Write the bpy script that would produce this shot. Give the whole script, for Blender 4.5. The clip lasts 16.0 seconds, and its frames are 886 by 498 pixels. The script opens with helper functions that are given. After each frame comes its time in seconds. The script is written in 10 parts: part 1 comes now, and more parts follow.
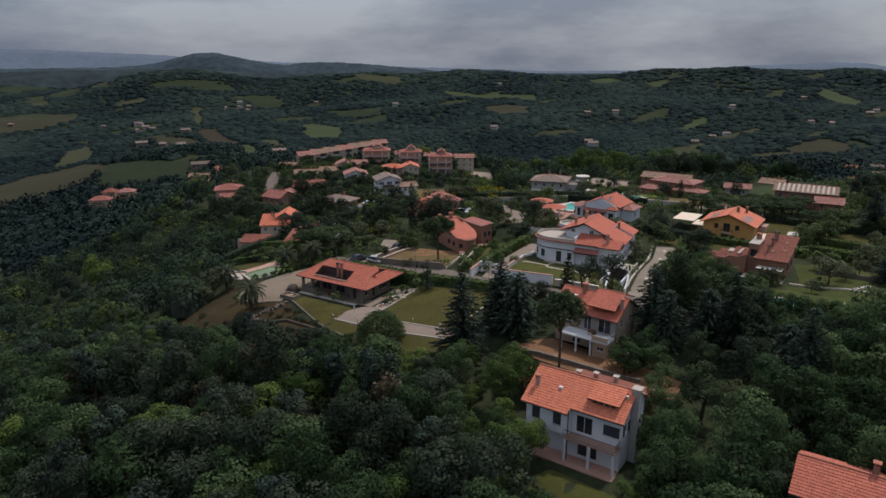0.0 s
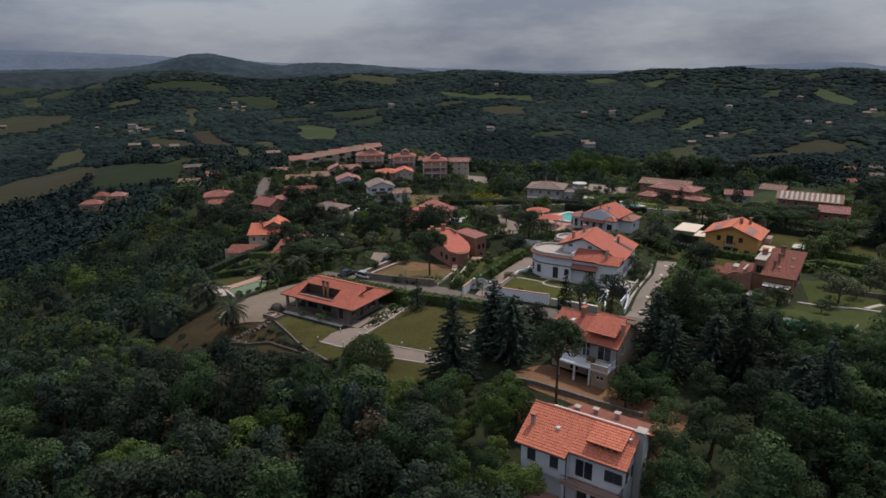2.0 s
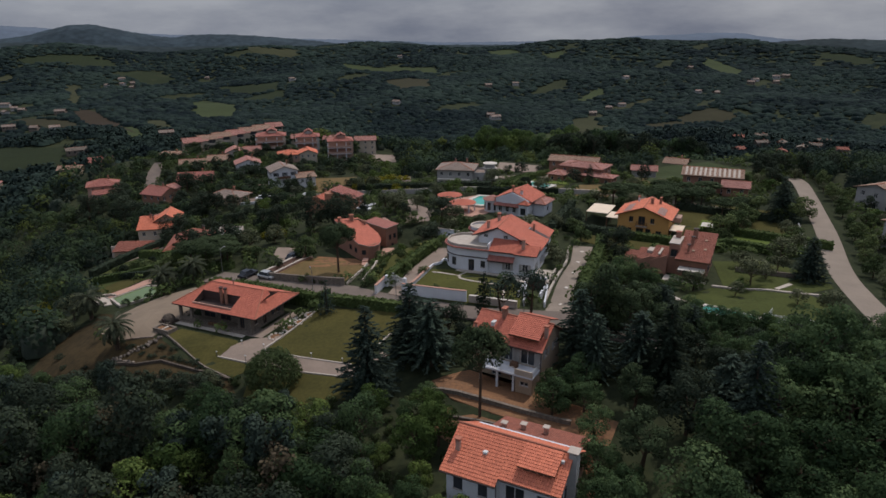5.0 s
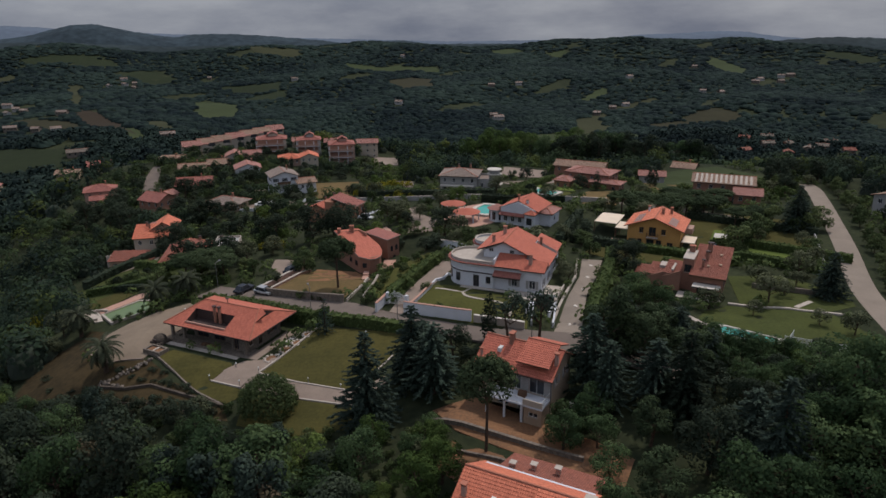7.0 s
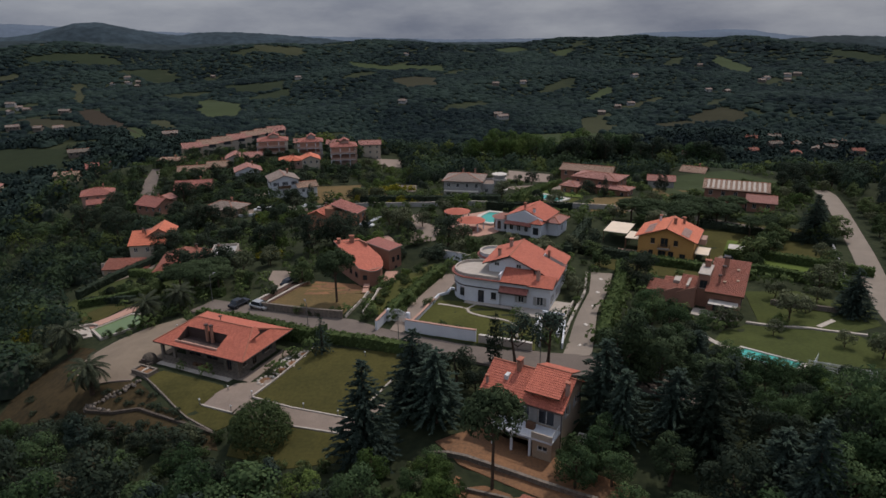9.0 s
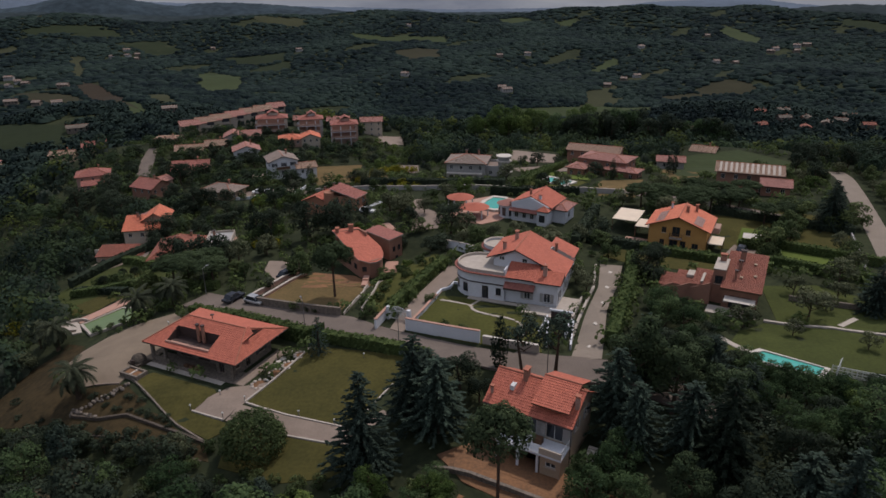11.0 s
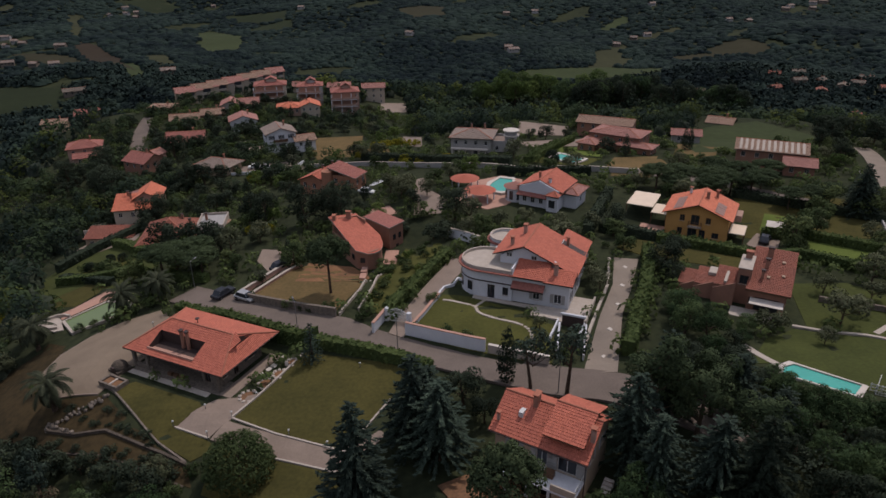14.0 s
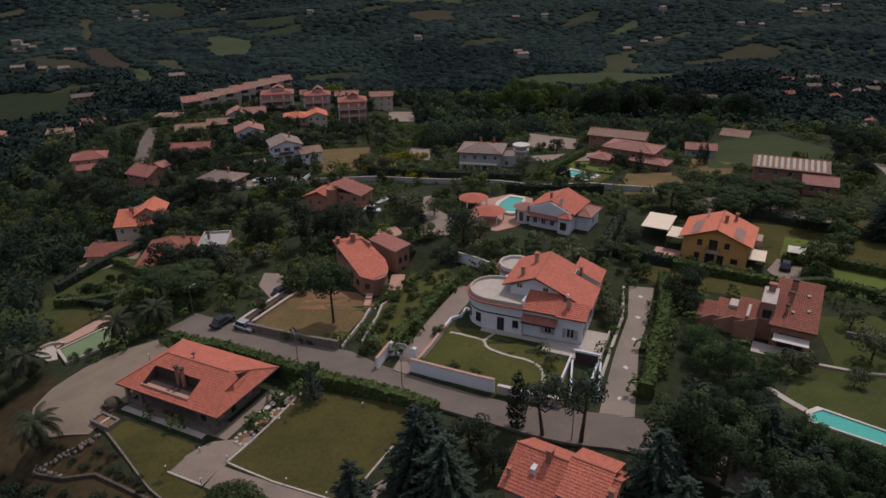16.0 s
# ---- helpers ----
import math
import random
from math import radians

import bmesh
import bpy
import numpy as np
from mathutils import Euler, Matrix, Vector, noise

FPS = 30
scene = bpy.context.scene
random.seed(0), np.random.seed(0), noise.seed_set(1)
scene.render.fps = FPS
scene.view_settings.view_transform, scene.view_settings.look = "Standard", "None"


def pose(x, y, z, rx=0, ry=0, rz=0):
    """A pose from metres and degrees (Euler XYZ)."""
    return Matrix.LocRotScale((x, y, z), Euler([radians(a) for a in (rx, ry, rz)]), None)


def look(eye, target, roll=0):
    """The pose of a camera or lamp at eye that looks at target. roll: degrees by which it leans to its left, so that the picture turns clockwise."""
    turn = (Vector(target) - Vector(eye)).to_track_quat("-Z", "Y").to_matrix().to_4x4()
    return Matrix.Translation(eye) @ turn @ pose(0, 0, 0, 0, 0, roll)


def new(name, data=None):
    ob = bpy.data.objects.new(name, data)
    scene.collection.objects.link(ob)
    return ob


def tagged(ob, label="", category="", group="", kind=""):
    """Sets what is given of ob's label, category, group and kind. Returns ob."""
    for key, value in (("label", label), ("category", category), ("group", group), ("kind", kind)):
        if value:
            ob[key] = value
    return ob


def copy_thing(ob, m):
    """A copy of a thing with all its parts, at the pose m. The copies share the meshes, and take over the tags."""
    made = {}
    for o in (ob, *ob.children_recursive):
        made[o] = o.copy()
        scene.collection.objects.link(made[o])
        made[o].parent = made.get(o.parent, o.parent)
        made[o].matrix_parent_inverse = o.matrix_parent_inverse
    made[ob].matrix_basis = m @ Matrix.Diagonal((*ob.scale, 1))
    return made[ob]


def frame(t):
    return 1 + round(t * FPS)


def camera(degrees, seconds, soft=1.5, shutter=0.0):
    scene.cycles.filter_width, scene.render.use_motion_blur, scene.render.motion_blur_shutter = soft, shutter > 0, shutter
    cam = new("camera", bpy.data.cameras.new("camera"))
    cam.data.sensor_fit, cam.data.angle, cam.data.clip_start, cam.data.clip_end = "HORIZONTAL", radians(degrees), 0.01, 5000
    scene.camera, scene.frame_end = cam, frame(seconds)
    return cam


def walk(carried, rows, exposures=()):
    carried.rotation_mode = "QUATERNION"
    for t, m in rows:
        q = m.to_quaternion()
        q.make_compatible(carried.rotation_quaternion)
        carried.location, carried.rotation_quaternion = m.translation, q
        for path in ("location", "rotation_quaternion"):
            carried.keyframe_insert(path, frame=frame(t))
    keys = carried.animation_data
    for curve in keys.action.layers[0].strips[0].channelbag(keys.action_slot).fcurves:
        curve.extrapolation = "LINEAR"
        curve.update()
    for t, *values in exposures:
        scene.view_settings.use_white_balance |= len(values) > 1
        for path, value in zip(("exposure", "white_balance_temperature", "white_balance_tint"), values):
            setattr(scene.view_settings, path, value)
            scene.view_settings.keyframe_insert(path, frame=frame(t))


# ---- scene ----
cam = camera(66.9, 16.0, soft=1.6)
PATH = [
    (0, (0.92, -9.245, 45.946), (0.628, -7.349, 45.381), -0.2),
    (0.5, (1.01, -7.417, 46.173), (0.714, -5.522, 45.607), -0.1),
    (1, (1.017, -5.587, 46.525), (0.725, -3.691, 45.96), -0.2),
    (1.5, (0.966, -3.963, 46.879), (0.673, -2.067, 46.314), -0.3),
    (2, (0.987, -2.442, 47.216), (0.704, -0.545, 46.651), -0.3),
    (2.5, (0.863, -1.0, 47.484), (0.611, 0.901, 46.916), -0.4),
    (3, (0.776, 0.403, 47.706), (0.631, 2.31, 47.121), -0.4),
    (3.5, (0.618, 1.752, 47.887), (0.562, 3.654, 47.271), -0.3),
    (4, (0.419, 3.147, 48.085), (0.403, 5.043, 47.448), -0.3),
    (6.5, (-0.005, 10.214, 49.561), (-0.028, 12.107, 48.917), -0.3),
    (7, (-0.015, 11.637, 49.756), (-0.041, 13.53, 49.111), -0.4),
    (7.5, (0.0, 13.064, 49.939), (-0.03, 14.957, 49.294), -0.4),
    (8, (-0.021, 14.505, 50.143), (-0.054, 16.398, 49.497), -0.4),
    (8.5, (-0.005, 15.983, 50.378), (-0.04, 17.875, 49.73), -0.4),
    (9, (-0.034, 17.494, 50.596), (-0.071, 19.385, 49.946), -0.4),
    (11.5, (0.062, 25.184, 52.353), (0.012, 27.037, 51.604), -0.6),
    (12, (0.081, 26.78, 52.603), (0.028, 28.625, 51.833), -0.6),
    (12.5, (0.089, 28.387, 52.865), (0.033, 30.222, 52.073), -0.6),
    (13, (0.076, 29.908, 53.194), (0.018, 31.735, 52.382), -0.6),
    (13.5, (0.07, 31.409, 53.587), (0.01, 33.226, 52.754), -0.6),
    (14, (0.17, 32.978, 54.087), (0.108, 34.795, 53.252), -0.7),
    (14.5, (0.286, 34.474, 54.644), (0.222, 36.291, 53.81), -0.7),
    (15, (0.431, 35.85, 55.181), (0.364, 37.668, 54.349), -0.8),
    (15.5, (0.409, 37.248, 55.651), (0.341, 39.066, 54.821), -0.8),
    (16, (0.164, 38.57, 55.972), (0.077, 40.389, 55.144), -0.8),
]
walk(cam, [(t, look(eye, aim, roll)) for t, eye, aim, roll in PATH], exposures=[(0, 0.05, 6420, 11), (3, 0.0, 6420, 12), (7, -0.13, 6440, 12), (9, -0.14, 6440, 12), (12, -0.22, 6520, 16), (16, -0.3, 6600, 18)])

# ---- sky and sun ----
SUN_AZ, SUN_EL = 38.0, 60.0  # degrees from +y towards +x; height over the horizon
world = bpy.data.worlds.new("sky")
scene.world = world
world.use_nodes = True
wn, wl = world.node_tree.nodes, world.node_tree.links
wn.clear()
sky = wn.new("ShaderNodeTexSky")
sky.sky_type, sky.sun_disc = "NISHITA", False
sky.sun_elevation, sky.sun_rotation = radians(SUN_EL), radians(SUN_AZ)
sky.altitude, sky.dust_density = 300, 2.5
geo = wn.new("ShaderNodeTexCoord")
cloud_map = wn.new("ShaderNodeMapping")
cloud_map.inputs["Scale"].default_value = (1.0, 1.0, 3.6)
cloud = wn.new("ShaderNodeTexNoise")
cloud.inputs["Scale"].default_value, cloud.inputs["Detail"].default_value, cloud.inputs["Roughness"].default_value = 2.7, 8, 0.6
cover = wn.new("ShaderNodeValToRGB")
cover.color_ramp.elements[0].position, cover.color_ramp.elements[0].color = 0.38, (0.5, 0.54, 0.62, 1)
cover.color_ramp.elements[1].position, cover.color_ramp.elements[1].color = 0.63, (1.1, 1.08, 1.03, 1)
deck = wn.new("ShaderNodeMixRGB")
deck.blend_type, deck.inputs[0].default_value = "MULTIPLY", 1.0
deck.inputs[2].default_value = (4.7, 5.15, 6.1, 1)
sky_mix = wn.new("ShaderNodeMixRGB")
sky_mix.inputs[0].default_value = 0.82
back = wn.new("ShaderNodeBackground")
back.inputs["Strength"].default_value = 0.084
wout = wn.new("ShaderNodeOutputWorld")
wl.new(geo.outputs["Generated"], cloud_map.inputs[0])
wl.new(cloud_map.outputs[0], cloud.inputs["Vector"])
wl.new(cloud.outputs[0], cover.inputs[0])
apart = wn.new("ShaderNodeSeparateXYZ")
rise = wn.new("ShaderNodeMapRange")
rise.inputs[1].default_value, rise.inputs[2].default_value, rise.inputs[3].default_value, rise.inputs[4].default_value = 0.0, 0.75, 0.79, 2.12
lift = wn.new("ShaderNodeVectorMath")
lift.operation = "SCALE"
wl.new(geo.outputs["Generated"], apart.inputs[0])
wl.new(apart.outputs[2], rise.inputs[0])
wl.new(cover.outputs[0], lift.inputs[0])
wl.new(rise.outputs[0], lift.inputs["Scale"])
wl.new(lift.outputs[0], deck.inputs[1])
wl.new(sky.outputs[0], sky_mix.inputs[1])
wl.new(deck.outputs[0], sky_mix.inputs[2])
wl.new(sky_mix.outputs[0], back.inputs[0])
wl.new(back.outputs[0], wout.inputs[0])
sun = new("sun", bpy.data.lights.new("sun", "SUN"))
sun.data.energy, sun.data.angle, sun.data.color = 2.75, radians(1.5), (1.0, 0.93, 0.87)
sun.matrix_world = look((0, 0, 0), (-math.sin(radians(SUN_AZ)) * math.cos(radians(SUN_EL)), -math.cos(radians(SUN_AZ)) * math.cos(radians(SUN_EL)), -math.sin(radians(SUN_EL))))


# ---- materials ----
def material(name, base, dark=None, rough=0.8, scale=1.0, fine=9.0, amount=0.5, bump=0.02, metal=0.0, per_object=0.0, per_island=0.0, translucent=0.0):
    """A surface with patches (scale, per metre), finer grain (fine) and relief; per_object and per_island shift its brightness piece by piece."""
    m = bpy.data.materials.new(name)
    m.use_nodes = True
    n, l = m.node_tree.nodes, m.node_tree.links
    b = n["Principled BSDF"]
    b.inputs["Roughness"].default_value, b.inputs["Metallic"].default_value = rough, metal
    b.inputs["Specular IOR Level"].default_value = 0.05 if rough >= 0.95 else 0.25
    dark = dark or tuple(c * 0.6 for c in base)
    where = n.new("ShaderNodeNewGeometry")
    n1, n2 = n.new("ShaderNodeTexNoise"), n.new("ShaderNodeTexNoise")
    n1.inputs["Scale"].default_value, n1.inputs["Detail"].default_value = scale, 4
    n2.inputs["Scale"].default_value, n2.inputs["Detail"].default_value = fine, 3
    for t in (n1, n2):
        l.new(where.outputs["Position"], t.inputs["Vector"])
    add = n.new("ShaderNodeMath")
    add.operation = "MULTIPLY_ADD"
    add.inputs[1].default_value = 0.5
    l.new(n2.outputs[0], add.inputs[0])
    half = n.new("ShaderNodeMath")
    half.operation, half.inputs[1].default_value = "MULTIPLY", 0.5
    l.new(n1.outputs[0], half.inputs[0])
    l.new(half.outputs[0], add.inputs[2])
    if translucent:
        b.inputs["Specular IOR Level"].default_value = 0.06
    spread = n.new("ShaderNodeMapRange")
    spread.inputs[1].default_value, spread.inputs[2].default_value = 0.5 - 0.3 * (1.2 - amount), 0.5 + 0.3 * (1.2 - amount)
    l.new(add.outputs[0], spread.inputs[0])
    mix = n.new("ShaderNodeMixRGB")
    mix.inputs[1].default_value, mix.inputs[2].default_value = (*dark, 1), (*base, 1)
    l.new(spread.outputs[0], mix.inputs[0])
    colour = mix.outputs[0]
    for amt, source in ((per_object, "object"), (per_island, "island")):
        if amt:
            if source == "object":
                r = n.new("ShaderNodeObjectInfo").outputs["Random"]
            else:
                r = where.outputs["Random Per Island"]
            hsv, mr = n.new("ShaderNodeHueSaturation"), n.new("ShaderNodeMapRange")
            mr.inputs[3].default_value, mr.inputs[4].default_value = 1 - amt, 1 + amt
            l.new(r, mr.inputs[0])
            l.new(mr.outputs[0], hsv.inputs["Value"])
            mh = n.new("ShaderNodeMapRange")
            mh.inputs[3].default_value, mh.inputs[4].default_value = 0.5 + amt * 0.04, 0.5 - amt * 0.05
            l.new(r, mh.inputs[0])
            l.new(mh.outputs[0], hsv.inputs["Hue"])
            l.new(colour, hsv.inputs["Color"])
            colour = hsv.outputs[0]
    l.new(colour, b.inputs["Base Color"])
    if bump:
        bp = n.new("ShaderNodeBump")
        bp.inputs["Strength"].default_value, bp.inputs["Distance"].default_value = 0.6, bump
        l.new(add.outputs[0], bp.inputs["Height"])
        l.new(bp.outputs[0], b.inputs["Normal"])
    if translucent:
        tr, ms = n.new("ShaderNodeBsdfTranslucent"), n.new("ShaderNodeMixShader")
        ms.inputs[0].default_value = translucent
        l.new(colour, tr.inputs[0])
        l.new(b.outputs[0], ms.inputs[1])
        l.new(tr.outputs[0], ms.inputs[2])
        l.new(ms.outputs[0], n["Material Output"].inputs["Surface"])
    return m


def tile_material(name, base, alt, joint, tile=(0.24, 0.38), stain=0.5):
    """Clay tiles on the roof's own map: rows, columns, uneven firing, lichen stains."""
    m = material(name, base, alt, rough=0.85, scale=0.35, fine=3.0, amount=0.45, bump=0)
    n, l = m.node_tree.nodes, m.node_tree.links
    b = n["Principled BSDF"]
    old = b.inputs["Base Color"].links[0].from_socket
    uv = n.new("ShaderNodeUVMap")
    br = n.new("ShaderNodeTexBrick")
    br.offset, br.inputs["Scale"].default_value = 0.0, 1.0
    br.inputs["Brick Width"].default_value, br.inputs["Row Height"].default_value = tile
    br.inputs["Mortar Size"].default_value, br.inputs["Mortar Smooth"].default_value = 0.028, 0.6
    br.inputs["Color1"].default_value, br.inputs["Color2"].default_value = (1.12, 1.1, 1.08, 1), (0.82, 0.8, 0.8, 1)
    br.inputs["Mortar"].default_value = (*joint, 1)
    l.new(uv.outputs[0], br.inputs["Vector"])
    mul = n.new("ShaderNodeMixRGB")
    mul.blend_type, mul.inputs[0].default_value = "MULTIPLY", 1.0
    l.new(old, mul.inputs[1])
    l.new(br.outputs["Color"], mul.inputs[2])
    l.new(mul.outputs[0], b.inputs["Base Color"])
    wv = n.new("ShaderNodeTexWave")
    wv.inputs["Scale"].default_value = 0.314 / tile[0]
    l.new(uv.outputs[0], wv.inputs["Vector"])
    bp = n.new("ShaderNodeBump")
    bp.inputs["Strength"].default_value, bp.inputs["Distance"].default_value = 0.7, 0.05
    l.new(wv.outputs[0], bp.inputs["Height"])
    l.new(bp.outputs[0], b.inputs["Normal"])
    return m


def glass_material(name, tint):
    m = bpy.data.materials.new(name)
    m.use_nodes = True
    b = m.node_tree.nodes["Principled BSDF"]
    b.inputs["Base Color"].default_value = (*tint, 1)
    b.inputs["Roughness"].default_value = 0.06
    b.inputs["Specular IOR Level"].default_value = 0.6
    return m


def water_material(name, colour):
    m = material(name, colour, tuple(c * 0.8 for c in colour), rough=0.05, scale=0.5, fine=2.5, amount=0.3, bump=0.01)
    m.node_tree.nodes["Principled BSDF"].inputs["Specular IOR Level"].default_value = 0.5
    return m


M_ROOF = tile_material("orange_tiles", (0.48, 0.145, 0.092), (0.37, 0.115, 0.078), (0.8, 0.76, 0.73))
M_ROOF_PALE = tile_material("pale_orange_tiles", (0.58, 0.185, 0.105), (0.48, 0.15, 0.09), (0.8, 0.76, 0.73))
M_ROOF_RED = tile_material("red_tiles", (0.34, 0.128, 0.1), (0.24, 0.1, 0.082), (0.8, 0.76, 0.73))
M_ROOF_PINK = tile_material("pink_tiles", (0.37, 0.178, 0.145), (0.26, 0.135, 0.112), (0.8, 0.76, 0.73))
M_ROOF_BROWN = tile_material("brown_red_tiles", (0.27, 0.092, 0.06), (0.18, 0.075, 0.055), (0.8, 0.76, 0.73))
M_ROOF_OLD = tile_material("weathered_tiles", (0.32, 0.21, 0.15), (0.22, 0.15, 0.11), (0.8, 0.76, 0.73))
M_ROOF_GREY = tile_material("grey_brown_tiles", (0.27, 0.215, 0.18), (0.19, 0.15, 0.125), (0.8, 0.76, 0.73))
M_ORANGE_BRICK = material("orange_brick", (0.36, 0.165, 0.1), (0.27, 0.125, 0.08), rough=0.9, scale=0.8, fine=7, bump=0.012)
M_PANEL = material("dark_solar_panel", (0.3, 0.165, 0.125), (0.2, 0.12, 0.095), rough=0.4, scale=1.5, fine=9, bump=0)
M_RIDGE = material("ridge_clay", (0.40, 0.15, 0.095), rough=0.85, scale=2, fine=14)
M_WHITE = material("white_render", (0.6, 0.605, 0.625), (0.47, 0.475, 0.495), rough=0.9, scale=0.4, fine=5, bump=0.008)
M_CREAM = material("cream_render", (0.44, 0.375, 0.3), (0.34, 0.285, 0.225), rough=0.9, scale=0.4, fine=5, bump=0.008)
M_YELLOW = material("ochre_render", (0.5, 0.27, 0.085), (0.4, 0.21, 0.07), rough=0.9, scale=0.4, fine=5, bump=0.008)
M_BRICK = material("brown_brick", (0.30, 0.15, 0.10), (0.21, 0.11, 0.08), rough=0.9, scale=0.8, fine=7, bump=0.012)
M_PINKW = material("pink_render", (0.38, 0.245, 0.19), (0.29, 0.185, 0.145), rough=0.9, scale=0.4, fine=5, bump=0.008)
M_GREYW = material("grey_render", (0.34, 0.33, 0.31), (0.25, 0.24, 0.23), rough=0.9, scale=0.4, fine=5, bump=0.008)
M_STONE = material("rough_stone", (0.2, 0.165, 0.135), (0.1, 0.085, 0.07), rough=0.95, scale=2.5, fine=8, amount=0.8, bump=0.05)
M_DARKSTONE = material("dark_dry_stone", (0.105, 0.085, 0.068), (0.05, 0.042, 0.034), rough=0.95, scale=2.5, fine=8, amount=0.8, bump=0.06)
M_TAN = material("tan_render", (0.36, 0.27, 0.19), (0.27, 0.2, 0.14), rough=0.9, scale=0.4, fine=5, bump=0.008)
M_CANVAS = material("beige_canvas", (0.68, 0.56, 0.43), (0.56, 0.46, 0.35), rough=0.9, scale=0.6, fine=8, bump=0.004)
M_TRIM = material("dark_trim", (0.06, 0.04, 0.035), rough=0.6, scale=2, fine=12, bump=0)
M_FRAME = material("white_frame", (0.62, 0.62, 0.60), rough=0.5, scale=3, fine=20, bump=0)
M_SHUTTER = material("dark_shutter", (0.045, 0.05, 0.06), rough=0.6, scale=3, fine=20, bump=0.004)
M_BROWN = material("brown_wood", (0.13, 0.07, 0.04), rough=0.7, scale=3, fine=18, bump=0.006)
M_GLASS = glass_material("window_glass", (0.02, 0.024, 0.03))
M_METAL = material("dull_metal", (0.25, 0.25, 0.26), rough=0.45, metal=0.8, scale=4, fine=20, bump=0)
M_WHITEMETAL = material("white_metal", (0.7, 0.7, 0.68), rough=0.4, scale=4, fine=20, bump=0)
M_ASPHALT = material("asphalt", (0.168, 0.136, 0.114), (0.112, 0.092, 0.078), rough=0.95, scale=0.25, fine=6, amount=0.6, bump=0.01)
M_BLEACHED = material("sun_bleached_asphalt", (0.242, 0.2, 0.16), (0.178, 0.148, 0.12), rough=0.95, scale=0.25, fine=6, amount=0.6, bump=0.01)
M_PAVE = material("pale_paving", (0.24, 0.184, 0.145), (0.175, 0.136, 0.107), rough=0.9, scale=0.4, fine=5, amount=0.6, bump=0.012)
M_GRAVEL = material("fine_gravel", (0.215, 0.168, 0.122), (0.158, 0.124, 0.092), rough=0.95, scale=0.3, fine=7, amount=0.6, bump=0.015)
M_TERRACE = material("pink_terrace", (0.42, 0.24, 0.18), (0.33, 0.19, 0.14), rough=0.85, scale=0.5, fine=6, bump=0.006)
M_PALESTONE = material("pale_stone", (0.44, 0.38, 0.32), (0.3, 0.26, 0.22), rough=0.9, scale=1.5, fine=9, bump=0.02)
M_SOIL = material("red_soil", (0.22, 0.115, 0.06), (0.13, 0.075, 0.045), rough=1, scale=0.3, fine=3, amount=0.8, bump=0.04)
M_LAWN = material("mown_lawn", (0.074, 0.065, 0.021), (0.044, 0.042, 0.015), rough=1, scale=0.18, fine=2.2, amount=0.7, bump=0.03)
M_LAWN_DRY = material("dry_lawn", (0.148, 0.1, 0.046), (0.09, 0.068, 0.031), rough=1, scale=0.16, fine=2.0, amount=0.75, bump=0.03)
M_LAWN_LUSH = material("lush_lawn", (0.078, 0.078, 0.023), (0.054, 0.056, 0.018), rough=1, scale=0.2, fine=2.2, amount=0.7, bump=0.03)
M_LAWN_BRIGHT = material("watered_lawn", (0.1, 0.13, 0.03), (0.075, 0.1, 0.026), rough=1, scale=0.2, fine=2.2, amount=0.7, bump=0.03)
# greener lawn copy with shade put into its colour
M_LAWN_SHADY = material("deep_green_shaded_lawn", (0.06, 0.07, 0.022), (0.04, 0.048, 0.017), rough=1, scale=0.2, fine=2.2, amount=0.7, bump=0.03)
M_SLOPE = material("rough_slope_grass", (0.056, 0.04, 0.02), (0.032, 0.025, 0.014), rough=1, scale=0.12, fine=1.4, amount=0.9, bump=0.06)
M_POOL = water_material("pool_water", (0.06, 0.37, 0.30))
M_POOL_GREEN = water_material("green_pool_water", (0.12, 0.17, 0.06))
M_SLAB = material("white_slab", (0.54, 0.49, 0.43), (0.43, 0.385, 0.335), rough=0.8, scale=0.8, fine=7, bump=0.004)
M_BARK = material("bark", (0.10, 0.07, 0.05), (0.05, 0.035, 0.026), rough=1, scale=3, fine=16, amount=0.8, bump=0.05)
M_LEAF = material("broad_leaves", (0.07, 0.112, 0.045), (0.035, 0.063, 0.03), rough=0.75, scale=0.35, fine=2.5, amount=0.6, bump=0, per_object=0.42, per_island=0.30, translucent=0.42)
M_LEAF_GARDEN = material("garden_leaves", (0.082, 0.114, 0.044), (0.048, 0.07, 0.031), rough=0.75, scale=0.35, fine=2.5, amount=0.6, bump=0, per_object=0.4, per_island=0.3, translucent=0.4)
M_LEAF_LIGHT = material("spring_leaves", (0.102, 0.152, 0.042), (0.064, 0.1, 0.03), rough=0.75, scale=0.35, fine=2.5, amount=0.6, bump=0, per_object=0.30, per_island=0.28, translucent=0.45)
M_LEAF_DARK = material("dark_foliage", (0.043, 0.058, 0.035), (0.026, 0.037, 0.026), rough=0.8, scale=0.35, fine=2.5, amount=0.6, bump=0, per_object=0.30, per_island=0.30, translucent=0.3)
M_LEAF_OLIVE = material("olive_leaves", (0.105, 0.118, 0.064), (0.066, 0.075, 0.042), rough=0.7, scale=0.4, fine=2.5, amount=0.6, bump=0, per_object=0.22, per_island=0.28, translucent=0.15)
M_LEAF_DRY = material("dry_brown_leaves", (0.098, 0.082, 0.048), (0.06, 0.05, 0.032), rough=0.8, scale=0.4, fine=2.5, amount=0.6, bump=0, per_object=0.2, per_island=0.3, translucent=0.2)
M_LEAF_YELLOW = material("yellow_blossom", (0.22, 0.19, 0.015), (0.11, 0.12, 0.015), rough=0.8, scale=0.6, fine=3, amount=0.6, bump=0, per_object=0.2, per_island=0.3, translucent=0.2)
